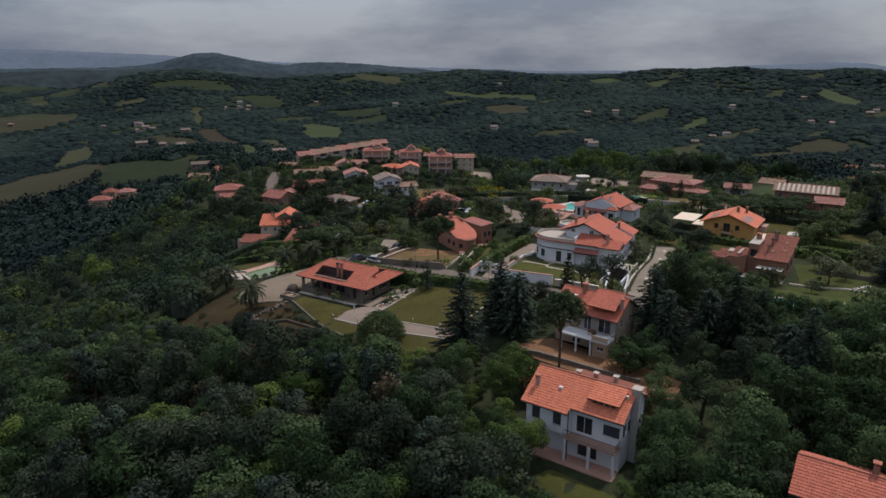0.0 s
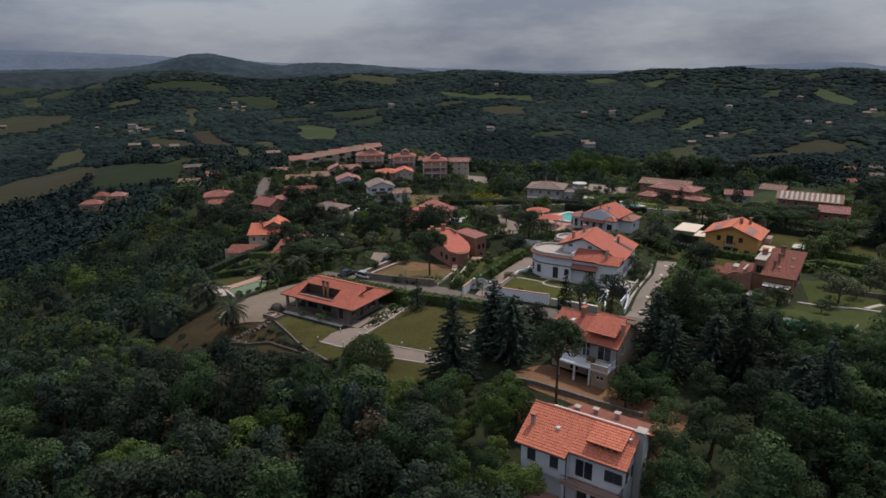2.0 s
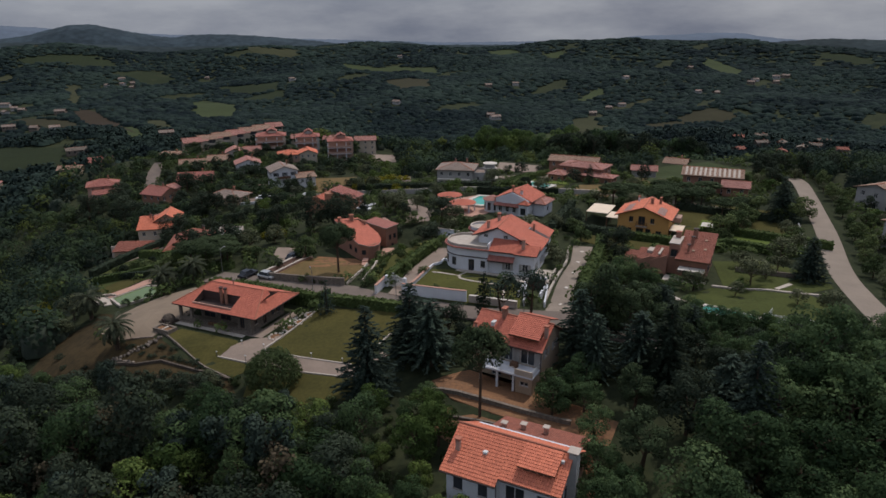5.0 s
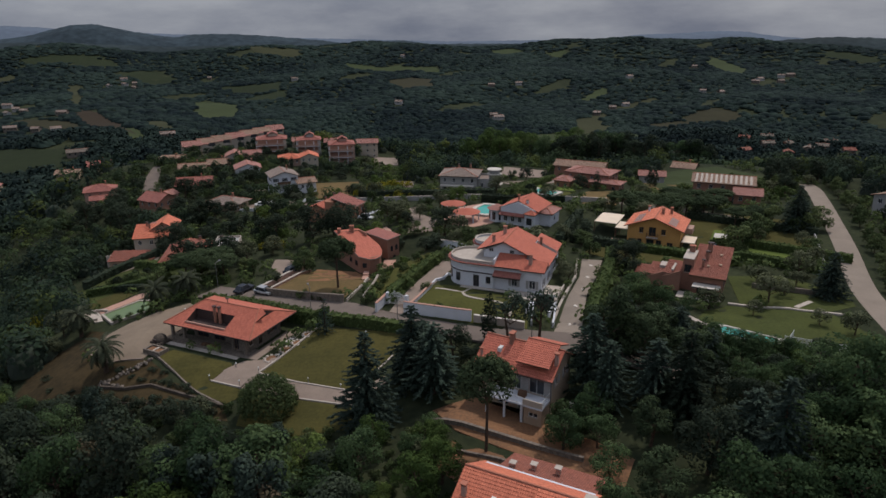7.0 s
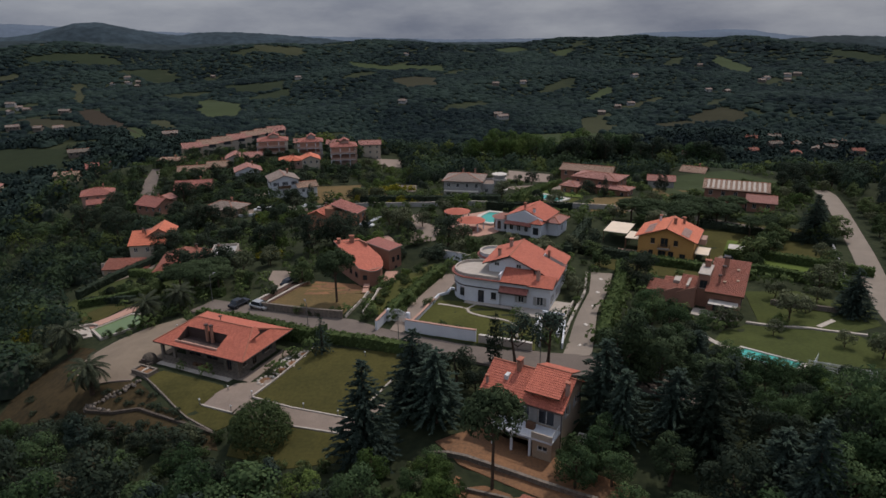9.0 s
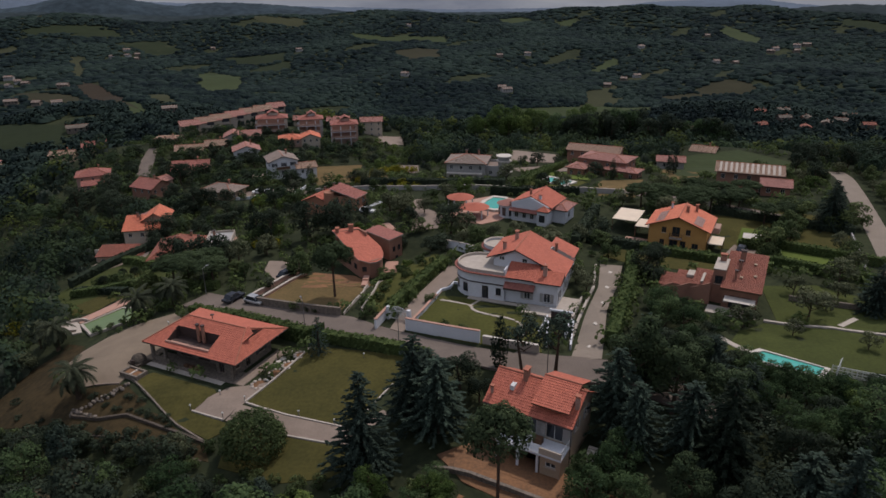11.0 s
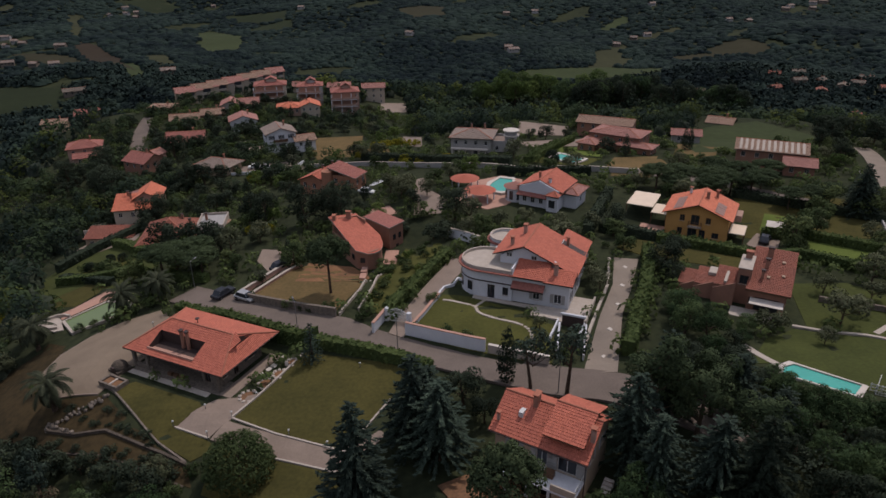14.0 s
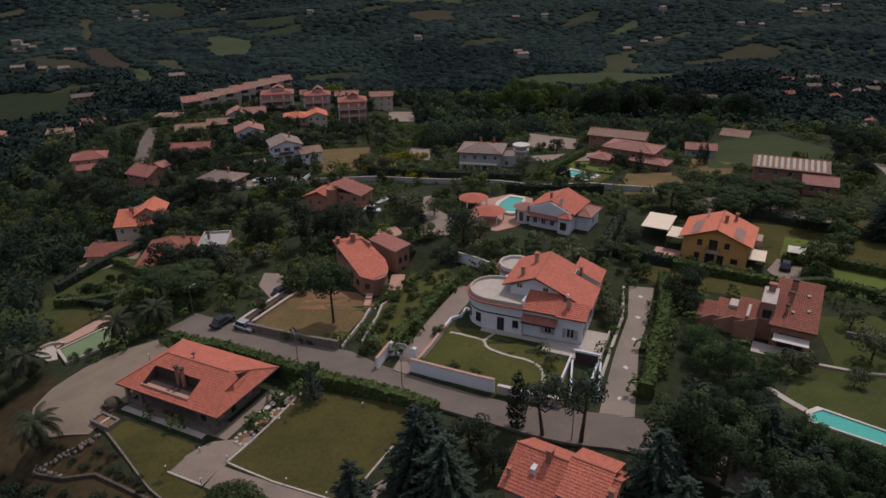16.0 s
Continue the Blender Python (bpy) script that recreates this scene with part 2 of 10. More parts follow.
M_NEEDLE = material("conifer_needles", (0.043, 0.061, 0.044), (0.025, 0.038, 0.03), rough=0.8, scale=0.4, fine=2.5, amount=0.6, bump=0, per_object=0.22, per_island=0.3, translucent=0.1)
M_PINE = material("pine_needles", (0.053, 0.076, 0.034), (0.03, 0.045, 0.023), rough=0.8, scale=0.4, fine=2.5, amount=0.6, bump=0, per_object=0.15, per_island=0.3, translucent=0.15)
M_PALM = material("palm_fronds", (0.05, 0.058, 0.034), (0.03, 0.036, 0.022), rough=0.7, scale=0.6, fine=3, bump=0, per_object=0.15, per_island=0.25, translucent=0.15)
M_HEDGE = material("hedge_leaves", (0.08, 0.114, 0.038), (0.048, 0.07, 0.026), rough=0.8, scale=0.5, fine=3, amount=0.7, bump=0, per_object=0.2, per_island=0.32, translucent=0.35)
# distant crowns: cloud shade and blue haze are put into this colour
M_WOOD_FAR = material("haze_shaded_far_woods", (0.023, 0.036, 0.029), (0.008, 0.014, 0.015), rough=1, scale=0.0055, fine=0.06, amount=0.9, bump=0, per_island=0.12)
M_WOOD_NEAR = material("slope_woods", (0.05, 0.074, 0.034), (0.022, 0.035, 0.021), rough=0.9, scale=0.022, fine=0.13, amount=0.85, bump=0, per_island=0.14, translucent=0.3)
M_WOOD_DARK = material("slope_woods_dark", (0.033, 0.052, 0.032), (0.016, 0.026, 0.02), rough=0.9, scale=0.022, fine=0.13, amount=0.85, bump=0, per_island=0.14, translucent=0.25)
M_WOOD_LIGHT = material("slope_woods_light", (0.085, 0.105, 0.03), (0.045, 0.06, 0.02), rough=0.9, scale=0.022, fine=0.13, amount=0.85, bump=0, per_island=0.14, translucent=0.35)
# filler inside the leaf sprays; the crowns' inner shade is put into its colour
M_WOOD_CORE = material("shaded_wood_cores", (0.032, 0.043, 0.025), (0.014, 0.021, 0.016), rough=0.9, scale=0.022, fine=0.5, amount=0.75, bump=1.2, per_island=0.2)
M_FIELD_G = material("green_field", (0.026, 0.034, 0.017), (0.018, 0.024, 0.013), rough=1, scale=0.02, fine=0.3, amount=0.6, bump=0)
M_MEADOW = material("green_meadow", (0.046, 0.058, 0.026), (0.032, 0.042, 0.02), rough=1, scale=0.03, fine=0.4, amount=0.6, bump=0)
M_FIELD_Y = material("pale_green_field", (0.046, 0.048, 0.025), (0.03, 0.033, 0.018), rough=1, scale=0.02, fine=0.3, amount=0.6, bump=0)
M_FIELD_R = material("reddish_ploughed_field", (0.042, 0.032, 0.022), (0.03, 0.024, 0.017), rough=1, scale=0.02, fine=0.3, amount=0.6, bump=0)
# soil colour lowered to carry the cloud shade over the far left
M_FIELD_B = material("ploughed_field", (0.041, 0.039, 0.023), (0.029, 0.028, 0.017), rough=1, scale=0.02, fine=0.3, amount=0.6, bump=0)
M_CAR_DARK = material("dark_car_paint", (0.02, 0.022, 0.028), rough=0.25, scale=2, fine=10, bump=0)
M_CAR_SILVER = material("silver_car_paint", (0.5, 0.5, 0.5), rough=0.3, metal=0.5, scale=2, fine=10, bump=0)
M_RUBBER = material("rubber", (0.02, 0.02, 0.02), rough=0.9, scale=3, fine=20, bump=0)


def ground_material():
    m = material("wild_ground", (0.036, 0.042, 0.021), (0.02, 0.025, 0.014), rough=1, scale=0.05, fine=0.9, amount=0.85, bump=0.08)
    return m


M_GROUND = ground_material()

# ---- the lie of the land ----
KNOLLS = ((-8.4, -8.9, -2.2, 3.8, 6.6, 6.5, 3.8), (-10.7, -2.9, 4.3, 3.3, 9.8, 4.1, 4.5), (-13.3, 2.4, 11.9, 4.3, 5.8, 1.0, 6.8),
          (-11.6, -1.0, -2.2, 7.5, 3.4, 8.0, 9.8), (-6.7, 17.3, -4.2, 9.2, 2.0, 1.8, 3.8), (-11.4, 11.0, -6.2, 1.1, -1.4, -0.8, 0.0),
          (-11.9, 7.5, 3.3, -6.7, -5.9, -0.8, -0.4))
RISES = ((-53, 107, 9, 3.2), (-26, 137, 10, -1.6), (10, 114, 10, 1.2), (4, 180, 14, 1.8), (-15, 153, 9, -2.6), (-105, 285, 30, -5.0), (-175, 325, 34, 13.0), (-46, 335, 22, 2.0), (15.2, 109.3, 3.6, -1.9), (80, 402, 44, 7.0), (-180, 322, 22, 11.0))
HILLS = ((-1090, 1830, 300, 260, 66), (-620, 1980, 360, 240, 46), (-330, 2240, 420, 260, 36), (250, 2350, 520, 300, 50), (900, 2250, 600, 330, 46), (1500, 1900, 500, 420, 38), (560, 2280, 110, 160, 10),
         (-1900, 1700, 420, 420, 30), (420, 1050, 170, 110, 18), (700, 1500, 260, 200, 34), (-150, 1500, 260, 190, 26), (430, 1480, 260, 140, 12),
         (1100, 1250, 260, 300, 46), (120, 1900, 260, 160, 24), (-420, 1500, 200, 130, 16), (-330, 620, 170, 130, 20), (330, 700, 200, 160, 22))


# levelled house plots: x, y, heading, width, depth, height, run-out
PLOTS = ((6.7, 62, -26.4, 13, 12, 0.9, 4), (9.9, 86.5, -29.4, 13, 14, 3.25, 4), (-36, 109.5, -21.3, 18, 15, 1.0, 5), (11.5, 127.4, -20, 19, 21, 5.1, 3.5),
         (45, 152, -26, 24, 14, 2.9, 6), (42.5, 121, -27, 20, 14, 5.0, 5), (-18.5, 146.5, -28, 14, 17, 0.3, 4), (14, 167, -29, 22, 16, 4.35, 6),
         (-62.5, 130.4, 55, 14, 9, -3.1, 4), (26, 254, -20, 17, 18, -3.0, 8), (97, 254, -15, 30, 24, -3.0, 14))


def near_ground(x, y):
    h = -20.0
    for j, row in enumerate(KNOLLS):
        gy = np.exp(-((y - 10 - 62 * j) ** 2) / 5408)
        for i, k in enumerate(row):
            h = h + k * gy * np.exp(-((x + 175 - 58 * i) ** 2) / 5408)
    for a, b, r, k in RISES:
        h = h + k * np.exp(-((x - a) ** 2 + (y - b) ** 2) / (2 * r * r))
    for a, b, yaw, w, d, z, run in PLOTS:
        c, s = math.cos(radians(yaw)), math.sin(radians(yaw))
        u, v = (x - a) * c + (y - b) * s, (y - b) * c - (x - a) * s
        q = np.clip(1 - np.maximum(np.maximum(abs(u) - w / 2, abs(v) - d / 2), 0) / run, 0, 1)
        q = q * q * (3 - 2 * q)
        h = h * (1 - q) + z * q
    return h


def far_ground(x, y):
    h = -88.0 + 11 * np.sin(x / 190 + 0.6) * np.sin(y / 230 + 1.0) + 7 * np.sin(x / 93 + y / 140) + 3.5 * np.sin(x / 51 - y / 77)
    for a, b, rx, ry, k in HILLS:
        h += k * np.exp(-((x - a) / rx) ** 2 - ((y - b) / ry) ** 2)
    sink = np.clip((np.hypot(x, y) - 2700) / 700.0, 0.0, 1.0)
    return h - 70 * sink * sink


def ground(x, y):
    d = np.hypot(x * np.where(y > 170, 1.35, 1.0), y - 170)
    w = np.clip((d - 215) / 240.0, 0.0, 1.0)
    w = w * w * (3 - 2 * w)
    return near_ground(x, y) * (1 - w) + far_ground(x, y) * w


# ---- builders ----
RND = random.Random(7)


def link_mesh(name, verts, faces, mat, parent=None, label="", uvs=None, smooth=False):
    me = bpy.data.meshes.new(name)
    me.from_pydata(verts, [], faces)
    if uvs:
        layer = me.uv_layers.new(name="UVMap")
        layer.data.foreach_set("uv", [c for uv in uvs for c in uv])
    me.materials.append(mat)
    if smooth:
        me.polygons.foreach_set("use_smooth", [True] * len(me.polygons))
    me.update()
    ob = new(name, me)
    ob.parent = parent
    if label:
        tagged(ob, label)
    return ob


def part(name, bm, mat, parent, label=""):
    me = bpy.data.meshes.new(name)
    bm.to_mesh(me)
    bm.free()
    me.materials.append(mat)
    ob = new(name, me)
    ob.parent = parent
    if label:
        tagged(ob, label)
    return ob


def thing(name, m, label, category, group="", kind=""):
    ob = new(name)
    ob.matrix_world = m
    ob.empty_display_size = 0.5
    return tagged(ob, label, category, group, kind)


def box(bm, x0, y0, z0, x1, y1, z1, bevel=0.0):
    c = bmesh.ops.create_cube(bm, size=1.0)["verts"]
    bmesh.ops.transform(bm, matrix=Matrix.Translation(((x0 + x1) / 2, (y0 + y1) / 2, (z0 + z1) / 2)) @ Matrix.Diagonal((x1 - x0, y1 - y0, z1 - z0, 1)), verts=c)
    if bevel:
        es = list({e for v in c for e in v.link_edges})
        bmesh.ops.bevel(bm, geom=es, offset=bevel, segments=1, affect="EDGES")


def boxes(*bs, bevel=0.0):
    bm = bmesh.new()
    for b in bs:
        box(bm, *b, bevel=bevel)
    return bm


def cyl(bm, p, q, r0, r1=None, n=8):
    p, q = Vector(p), Vector(q)
    r1 = r0 if r1 is None else r1
    d = q - p
    m = Matrix.Translation((p + q) / 2) @ d.to_track_quat("Z", "Y").to_matrix().to_4x4()
    bmesh.ops.create_cone(bm, cap_ends=True, segments=n, radius1=r0, radius2=r1, depth=d.length, matrix=m)


def ball(bm, p, r, squash=1.0, sub=1):
    bmesh.ops.create_icosphere(bm, subdivisions=sub, radius=r, matrix=Matrix.Translation(p) @ Matrix.Diagonal((1, 1, squash, 1)))


# -- ground sheets --
def inside(poly, x, y):
    c, j = False, len(poly) - 1
    for i in range(len(poly)):
        (xi, yi), (xj, yj) = poly[i], poly[j]
        if (yi > y) != (yj > y) and x < (xj - xi) * (y - yi) / (yj - yi) + xi:
            c = not c
        j = i
    return c


def drape(name, poly, mat, label, category="ground", lift=0.06, step=2.0, kind="structure"):
    """A sheet of ground cover with that outline, laid on the land."""
    bm = bmesh.new()
    vs = [bm.verts.new((x, y, 0)) for x, y in poly]
    bm.faces.new(vs)
    xs, ys = [p[0] for p in poly], [p[1] for p in poly]
    for axis, lo, hi in ((0, min(xs), max(xs)), (1, min(ys), max(ys))):
        k = lo + step
        while k < hi - 0.2:
            co, no = ((k, 0, 0), (1, 0, 0)) if axis == 0 else ((0, k, 0), (0, 1, 0))
            bmesh.ops.bisect_plane(bm, geom=bm.verts[:] + bm.edges[:] + bm.faces[:], plane_co=co, plane_no=no)
            k += step
    bm.normal_update()
    if bm.faces and sum(f.normal.z for f in bm.faces) < 0:
        bmesh.ops.reverse_faces(bm, faces=bm.faces[:])
    for v in bm.verts:
        v.co.z = ground(v.co.x, v.co.y) + lift
    # a skirt, so that the sheet has thickness
    rim = [e for e in bm.edges if e.is_boundary]
    ex = bmesh.ops.extrude_edge_only(bm, edges=rim)
    for v in ex["geom"]:
        if isinstance(v, bmesh.types.BMVert):
            v.co.z -= lift + 0.25
    return tagged(part(name, bm, mat, None), label, category, kind=kind)


def along(line, step):
    """Points every step metres along a line, with the heading there."""
    out = []
    for (ax, ay), (bx, by) in zip(line, line[1:]):
        d = math.hypot(bx - ax, by - ay)
        n = max(1, round(d / step))
        for i in range(n):
            f = i / n
            out.append((ax + (bx - ax) * f, ay + (by - ay) * f, math.atan2(by - ay, bx - ax)))
    out.append((*line[-1], out[-1][2]))
    return out


def smooth_line(line, rounds=2):
    for _ in range(rounds):
        nxt = [line[0]]
        for (ax, ay), (bx, by) in zip(line, line[1:]):
            nxt += [(ax * 0.75 + bx * 0.25, ay * 0.75 + by * 0.25), (ax * 0.25 + bx * 0.75, ay * 0.25 + by * 0.75)]
        line = nxt + [line[-1]]
    return line


def strip(name, line, width, mat, label, category="road", lift=0.08, kind="structure", depth=0.35):
    pts = along(line, 1.5)
    verts, faces, n = [], [], 4
    for k, (x, y, a) in enumerate(pts):
        if 0 < k < len(pts) - 1:
            a = math.atan2(pts[k + 1][1] - pts[k - 1][1], pts[k + 1][0] - pts[k - 1][0])
        ux, uy = -math.sin(a), math.cos(a)
        z = ground(x, y)
        row = []
        for i in range(n + 1):
            o = (i / n - 0.5) * width
            row.append((x + ux * o, y + uy * o, max(z, ground(x + ux * o, y + uy * o)) * 0.5 + z * 0.5 + lift))
        row = [(row[0][0], row[0][1], row[0][2] - depth)] + row + [(row[-1][0], row[-1][1], row[-1][2] - depth)]
        verts += row
    m = n + 3
    for k in range(len(pts) - 1):
        for i in range(m - 1):
            faces.append((k * m + i, k * m + m + i, k * m + m + i + 1, k * m + i + 1)[::-1])
    return tagged(link_mesh(name, verts, faces, mat), label, category, kind=kind)


def garden_wall(name, line, height, thick, mat, label, cap=None, category="wall", sink=0.6, level=False):
    """A wall along a line, with a coping of its own; its foot follows the land."""
    x0, y0 = line[0]
    base = Vector((x0, y0, float(ground(x0, y0))))
    t = thing(name, Matrix.Translation(base), label, category)
    for lo, hi, wide, nm, mt in ((-sink, height, thick, "wall_body", mat), (height, height + 0.1, thick + 0.12, "coping", cap)):
        if mt is None:
            continue
        pts, verts, faces = along(line, 2.0), [], []
        for k, (x, y, a) in enumerate(pts):
            if 0 < k < len(pts) - 1:
                a = math.atan2(pts[k + 1][1] - pts[k - 1][1], pts[k + 1][0] - pts[k - 1][0])
            ux, uy = -math.sin(a) * wide / 2, math.cos(a) * wide / 2
            g = float(ground(x, y))
            top = (base.z if level else g) + hi
            verts += [(x - ux - x0, y - uy - y0, (g if lo < 0 else (base.z if level else g)) + lo - base.z), (x + ux - x0, y + uy - y0, (g if lo < 0 else (base.z if level else g)) + lo - base.z),
                      (x + ux - x0, y + uy - y0, top - base.z), (x - ux - x0, y - uy - y0, top - base.z)]
        for k in range(len(pts) - 1):
            a, b = k * 4, k * 4 + 4
            for i in range(4):
                j = (i + 1) % 4
                faces.append((a + j, b + j, b + i, a + i)[::-1])
        faces += [(3, 2, 1, 0)[::-1], tuple(len(verts) - 4 + i for i in (3, 2, 1, 0))]
        link_mesh(nm, verts, faces, mt, t)
    return t


# -- roofs and houses --
class Shell:
    """Faces with a roof map, gathered into one mesh."""

    def __init__(self):
        self.v, self.f, self.uv = [], [], []

    def quad(self, pts, uvs):
        k = len(self.v)
        self.v += [tuple(p) for p in pts]
        self.f.append(tuple(range(k, k + len(pts))))
        self.uv += uvs

    def slope(self, e0, e1, r1, r0, course=0.36, step=0.045, hole=None):
        """A tiled slope from the eave e0-e1 up to the ridge r0-r1. hole: (u0, u1, v0, v1) in metres from e0."""
        e0, e1, r1, r0 = (Vector(p) for p in (e0, e1, r1, r0))
        u = (e1 - e0).normalized()
        up = (r0 - e0) - u * (r0 - e0).dot(u)
        h = up.length
        vdir = up / h
        nrm = u.cross(vdir)
        n = max(2, round(h / course))
        a0, a1 = 0.0, (r0 - e0).dot(u)
        b0, b1 = (e1 - e0).dot(u), (r1 - e0).dot(u)
        for i in range(n):
            f0, f1 = i / n, (i + 1) / n
            spans = [((a0 + (a1 - a0) * f0, b0 + (b1 - b0) * f0), (a0 + (a1 - a0) * f1, b0 + (b1 - b0) * f1))]
            if hole and f1 * h > hole[2] and f0 * h < hole[3]:
                (l0, q0), (l1, q1) = spans[0]
                spans = [((l0, hole[0]), (l1, hole[0])), ((hole[1], q0), (hole[1], q1))]
            for (l0, q0), (l1, q1) in spans:
                if q0 - l0 < 0.02:
                    continue

                def at(uu, ff, lift):
                    return e0 + u * uu + vdir * (ff * h) + nrm * lift
                self.quad([at(l0, f0, step), at(q0, f0, step), at(q1, f1, 0.0), at(l1, f1, 0.0)], [(l0, f0 * h), (q0, f0 * h), (q1, f1 * h), (l1, f1 * h)])
                self.quad([at(l0, f0, 0.0), at(q0, f0, 0.0), at(q0, f0, step), at(l0, f0, step)], [(l0, f0 * h), (q0, f0 * h), (q0, f0 * h), (l0, f0 * h)])

    def flat(self, pts):
        self.quad(pts, [(p[0], p[1]) for p in pts])

    def make(self, name, mat, parent, label=""):
        ob = link_mesh(name, self.v, self.f, mat, parent, label, uvs=self.uv)
        bm = bmesh.new()
        bm.from_mesh(ob.data)
        bmesh.ops.remove_doubles(bm, verts=bm.verts[:], dist=0.012)
        bm.to_mesh(ob.data)
        bm.free()
        return ob


def ridge_cap(parent, lines, mat=None, r=0.13):
    bm = bmesh.new()
    for p, q in lines:
        cyl(bm, p, q, r, n=8)
    part("ridge_tiles", bm, mat or M_RIDGE, parent)


def wall_panel(parent, p, q, z0, z1, mat, openings=(), thick=0.3, name="wall", top=None):
    """A wall from p to q (inner side to the left), with openings (u, w, za, zb) through it. top: the peak of a gable (u, z)."""
    (px, py), (qx, qy) = p, q
    d = math.hypot(qx - px, qy - py)
    ux, uy = (qx - px) / d, (qy - py) / d
    us = sorted({0.0, d, *[o[0] - o[1] / 2 for o in openings], *[o[0] + o[1] / 2 for o in openings]})
    zs = sorted({z0, z1, *[o[2] for o in openings], *[o[3] for o in openings]})
    bm = bmesh.new()
    for a, b in zip(us, us[1:]):
        for c, e in zip(zs, zs[1:]):
            mu, mz = (a + b) / 2, (c + e) / 2
            if any(abs(mu - o[0]) < o[1] / 2 and o[2] < mz < o[3] for o in openings):
                continue
            box(bm, a, 0, c, b, thick, e)
    if top:
        vs = [bm.verts.new(v) for v in ((0, 0, z1), (d, 0, z1), (top[0], 0, top[1]), (0, thick, z1), (d, thick, z1), (top[0], thick, top[1]))]
        for f in ((0, 1, 2), (5, 4, 3), (0, 2, 5, 3), (1, 4, 5, 2)):
            bm.faces.new([vs[i] for i in f])
    bmesh.ops.remove_doubles(bm, verts=bm.verts[:], dist=0.001)
    m = Matrix(((ux, -uy, 0, px), (uy, ux, 0, py), (0, 0, 1, 0), (0, 0, 0, 1)))
    bmesh.ops.transform(bm, matrix=m, verts=bm.verts[:])
    part(name, bm, mat, parent)
    return m


def window_in(parent, m, u, w, za, zb, shutters=True, door=False, frame_mat=None, shut_mat=None, closed=False, simple=False):
    """A window in a wall whose own frame is m: frame, pane, and open or closed shutters."""
    name = "door" if door else "window"
    bm = boxes((u - w / 2, 0.10, za, u - w / 2 + 0.07, 0.18, zb), (u + w / 2 - 0.07, 0.10, za, u + w / 2, 0.18, zb), (u - w / 2, 0.10, zb - 0.07, u + w / 2, 0.18, zb),
               (u - w / 2, 0.10, za, u + w / 2, 0.18, za + 0.07), (u - 0.035, 0.10, za, u + 0.035, 0.18, zb))
    bmesh.ops.transform(bm, matrix=m, verts=bm.verts[:])
    f = part(name, bm, frame_mat or M_FRAME, parent)
    bm = boxes((u - w / 2 + 0.05, 0.13, za + 0.05, u + w / 2 - 0.05, 0.15, zb - 0.05))
    bmesh.ops.transform(bm, matrix=m, verts=bm.verts[:])
    part("pane", bm, M_GLASS, f)
    if simple:
        return
    if not door:
        bm = boxes((u - w / 2 - 0.08, -0.07, za - 0.08, u + w / 2 + 0.08, 0.12, za - 0.004))
        bmesh.ops.transform(bm, matrix=m, verts=bm.verts[:])
        part("sill", bm, M_PALESTONE, f)
    if shutters:
        for s in (-1, 1):
            if closed:
                x0, x1, y0 = (u - w / 2, u - 0.01, 0.03) if s < 0 else (u + 0.01, u + w / 2, 0.03)
            else:
                x0, x1, y0 = (u - w, u - w / 2 - 0.02, -0.06) if s < 0 else (u + w / 2 + 0.02, u + w, -0.06)
            bm = boxes((x0, y0, za, x1, y0 + 0.05, zb))
            for k in range(3):
                zz = za + (zb - za) * (k + 0.5) / 3
                box(bm, x0 + 0.05, y0 - 0.02, zz - 0.18, x1 - 0.05, y0 - 0.004, zz + 0.18)
            bmesh.ops.transform(bm, matrix=m, verts=bm.verts[:])
            part("shutter", bm, shut_mat or M_SHUTTER, f)


def chimney(parent, x, y, z0, z1, w=0.6, d=0.6, mat=None, cap=None):
    bm = boxes((x - w / 2, y - d / 2, z0, x + w / 2, y + d / 2, z1), bevel=0.02)
    c = part("chimney", bm, mat or M_PINKW, parent)
    bm = boxes((x - w / 2 - 0.1, y - d / 2 - 0.1, z1 + 0.22, x + w / 2 + 0.1, y + d / 2 + 0.1, z1 + 0.32), bevel=0.02)
    for sx in (-1, 1):
        for sy in (-1, 1):
            box(bm, x + sx * w * 0.38 - 0.06, y + sy * d * 0.38 - 0.06, z1 + 0.003, x + sx * w * 0.38 + 0.06, y + sy * d * 0.38 + 0.06, z1 + 0.217)
    part("chimney_cap", bm, cap or M_RIDGE, c)


def eave_board(parent, pts, mat=None, drop=0.2, width=0.1):
    """A fascia with its gutter round the eave."""
    bm = bmesh.new()
    for a, b in zip(pts, pts[1:] + pts[:1]):
        a, b = Vector(a), Vector(b)
        cyl(bm, a - Vector((0, 0, drop * 0.6)), b - Vector((0, 0, drop * 0.6)), 0.075, n=6)
    part("gutter", bm, mat or M_TRIM, parent)


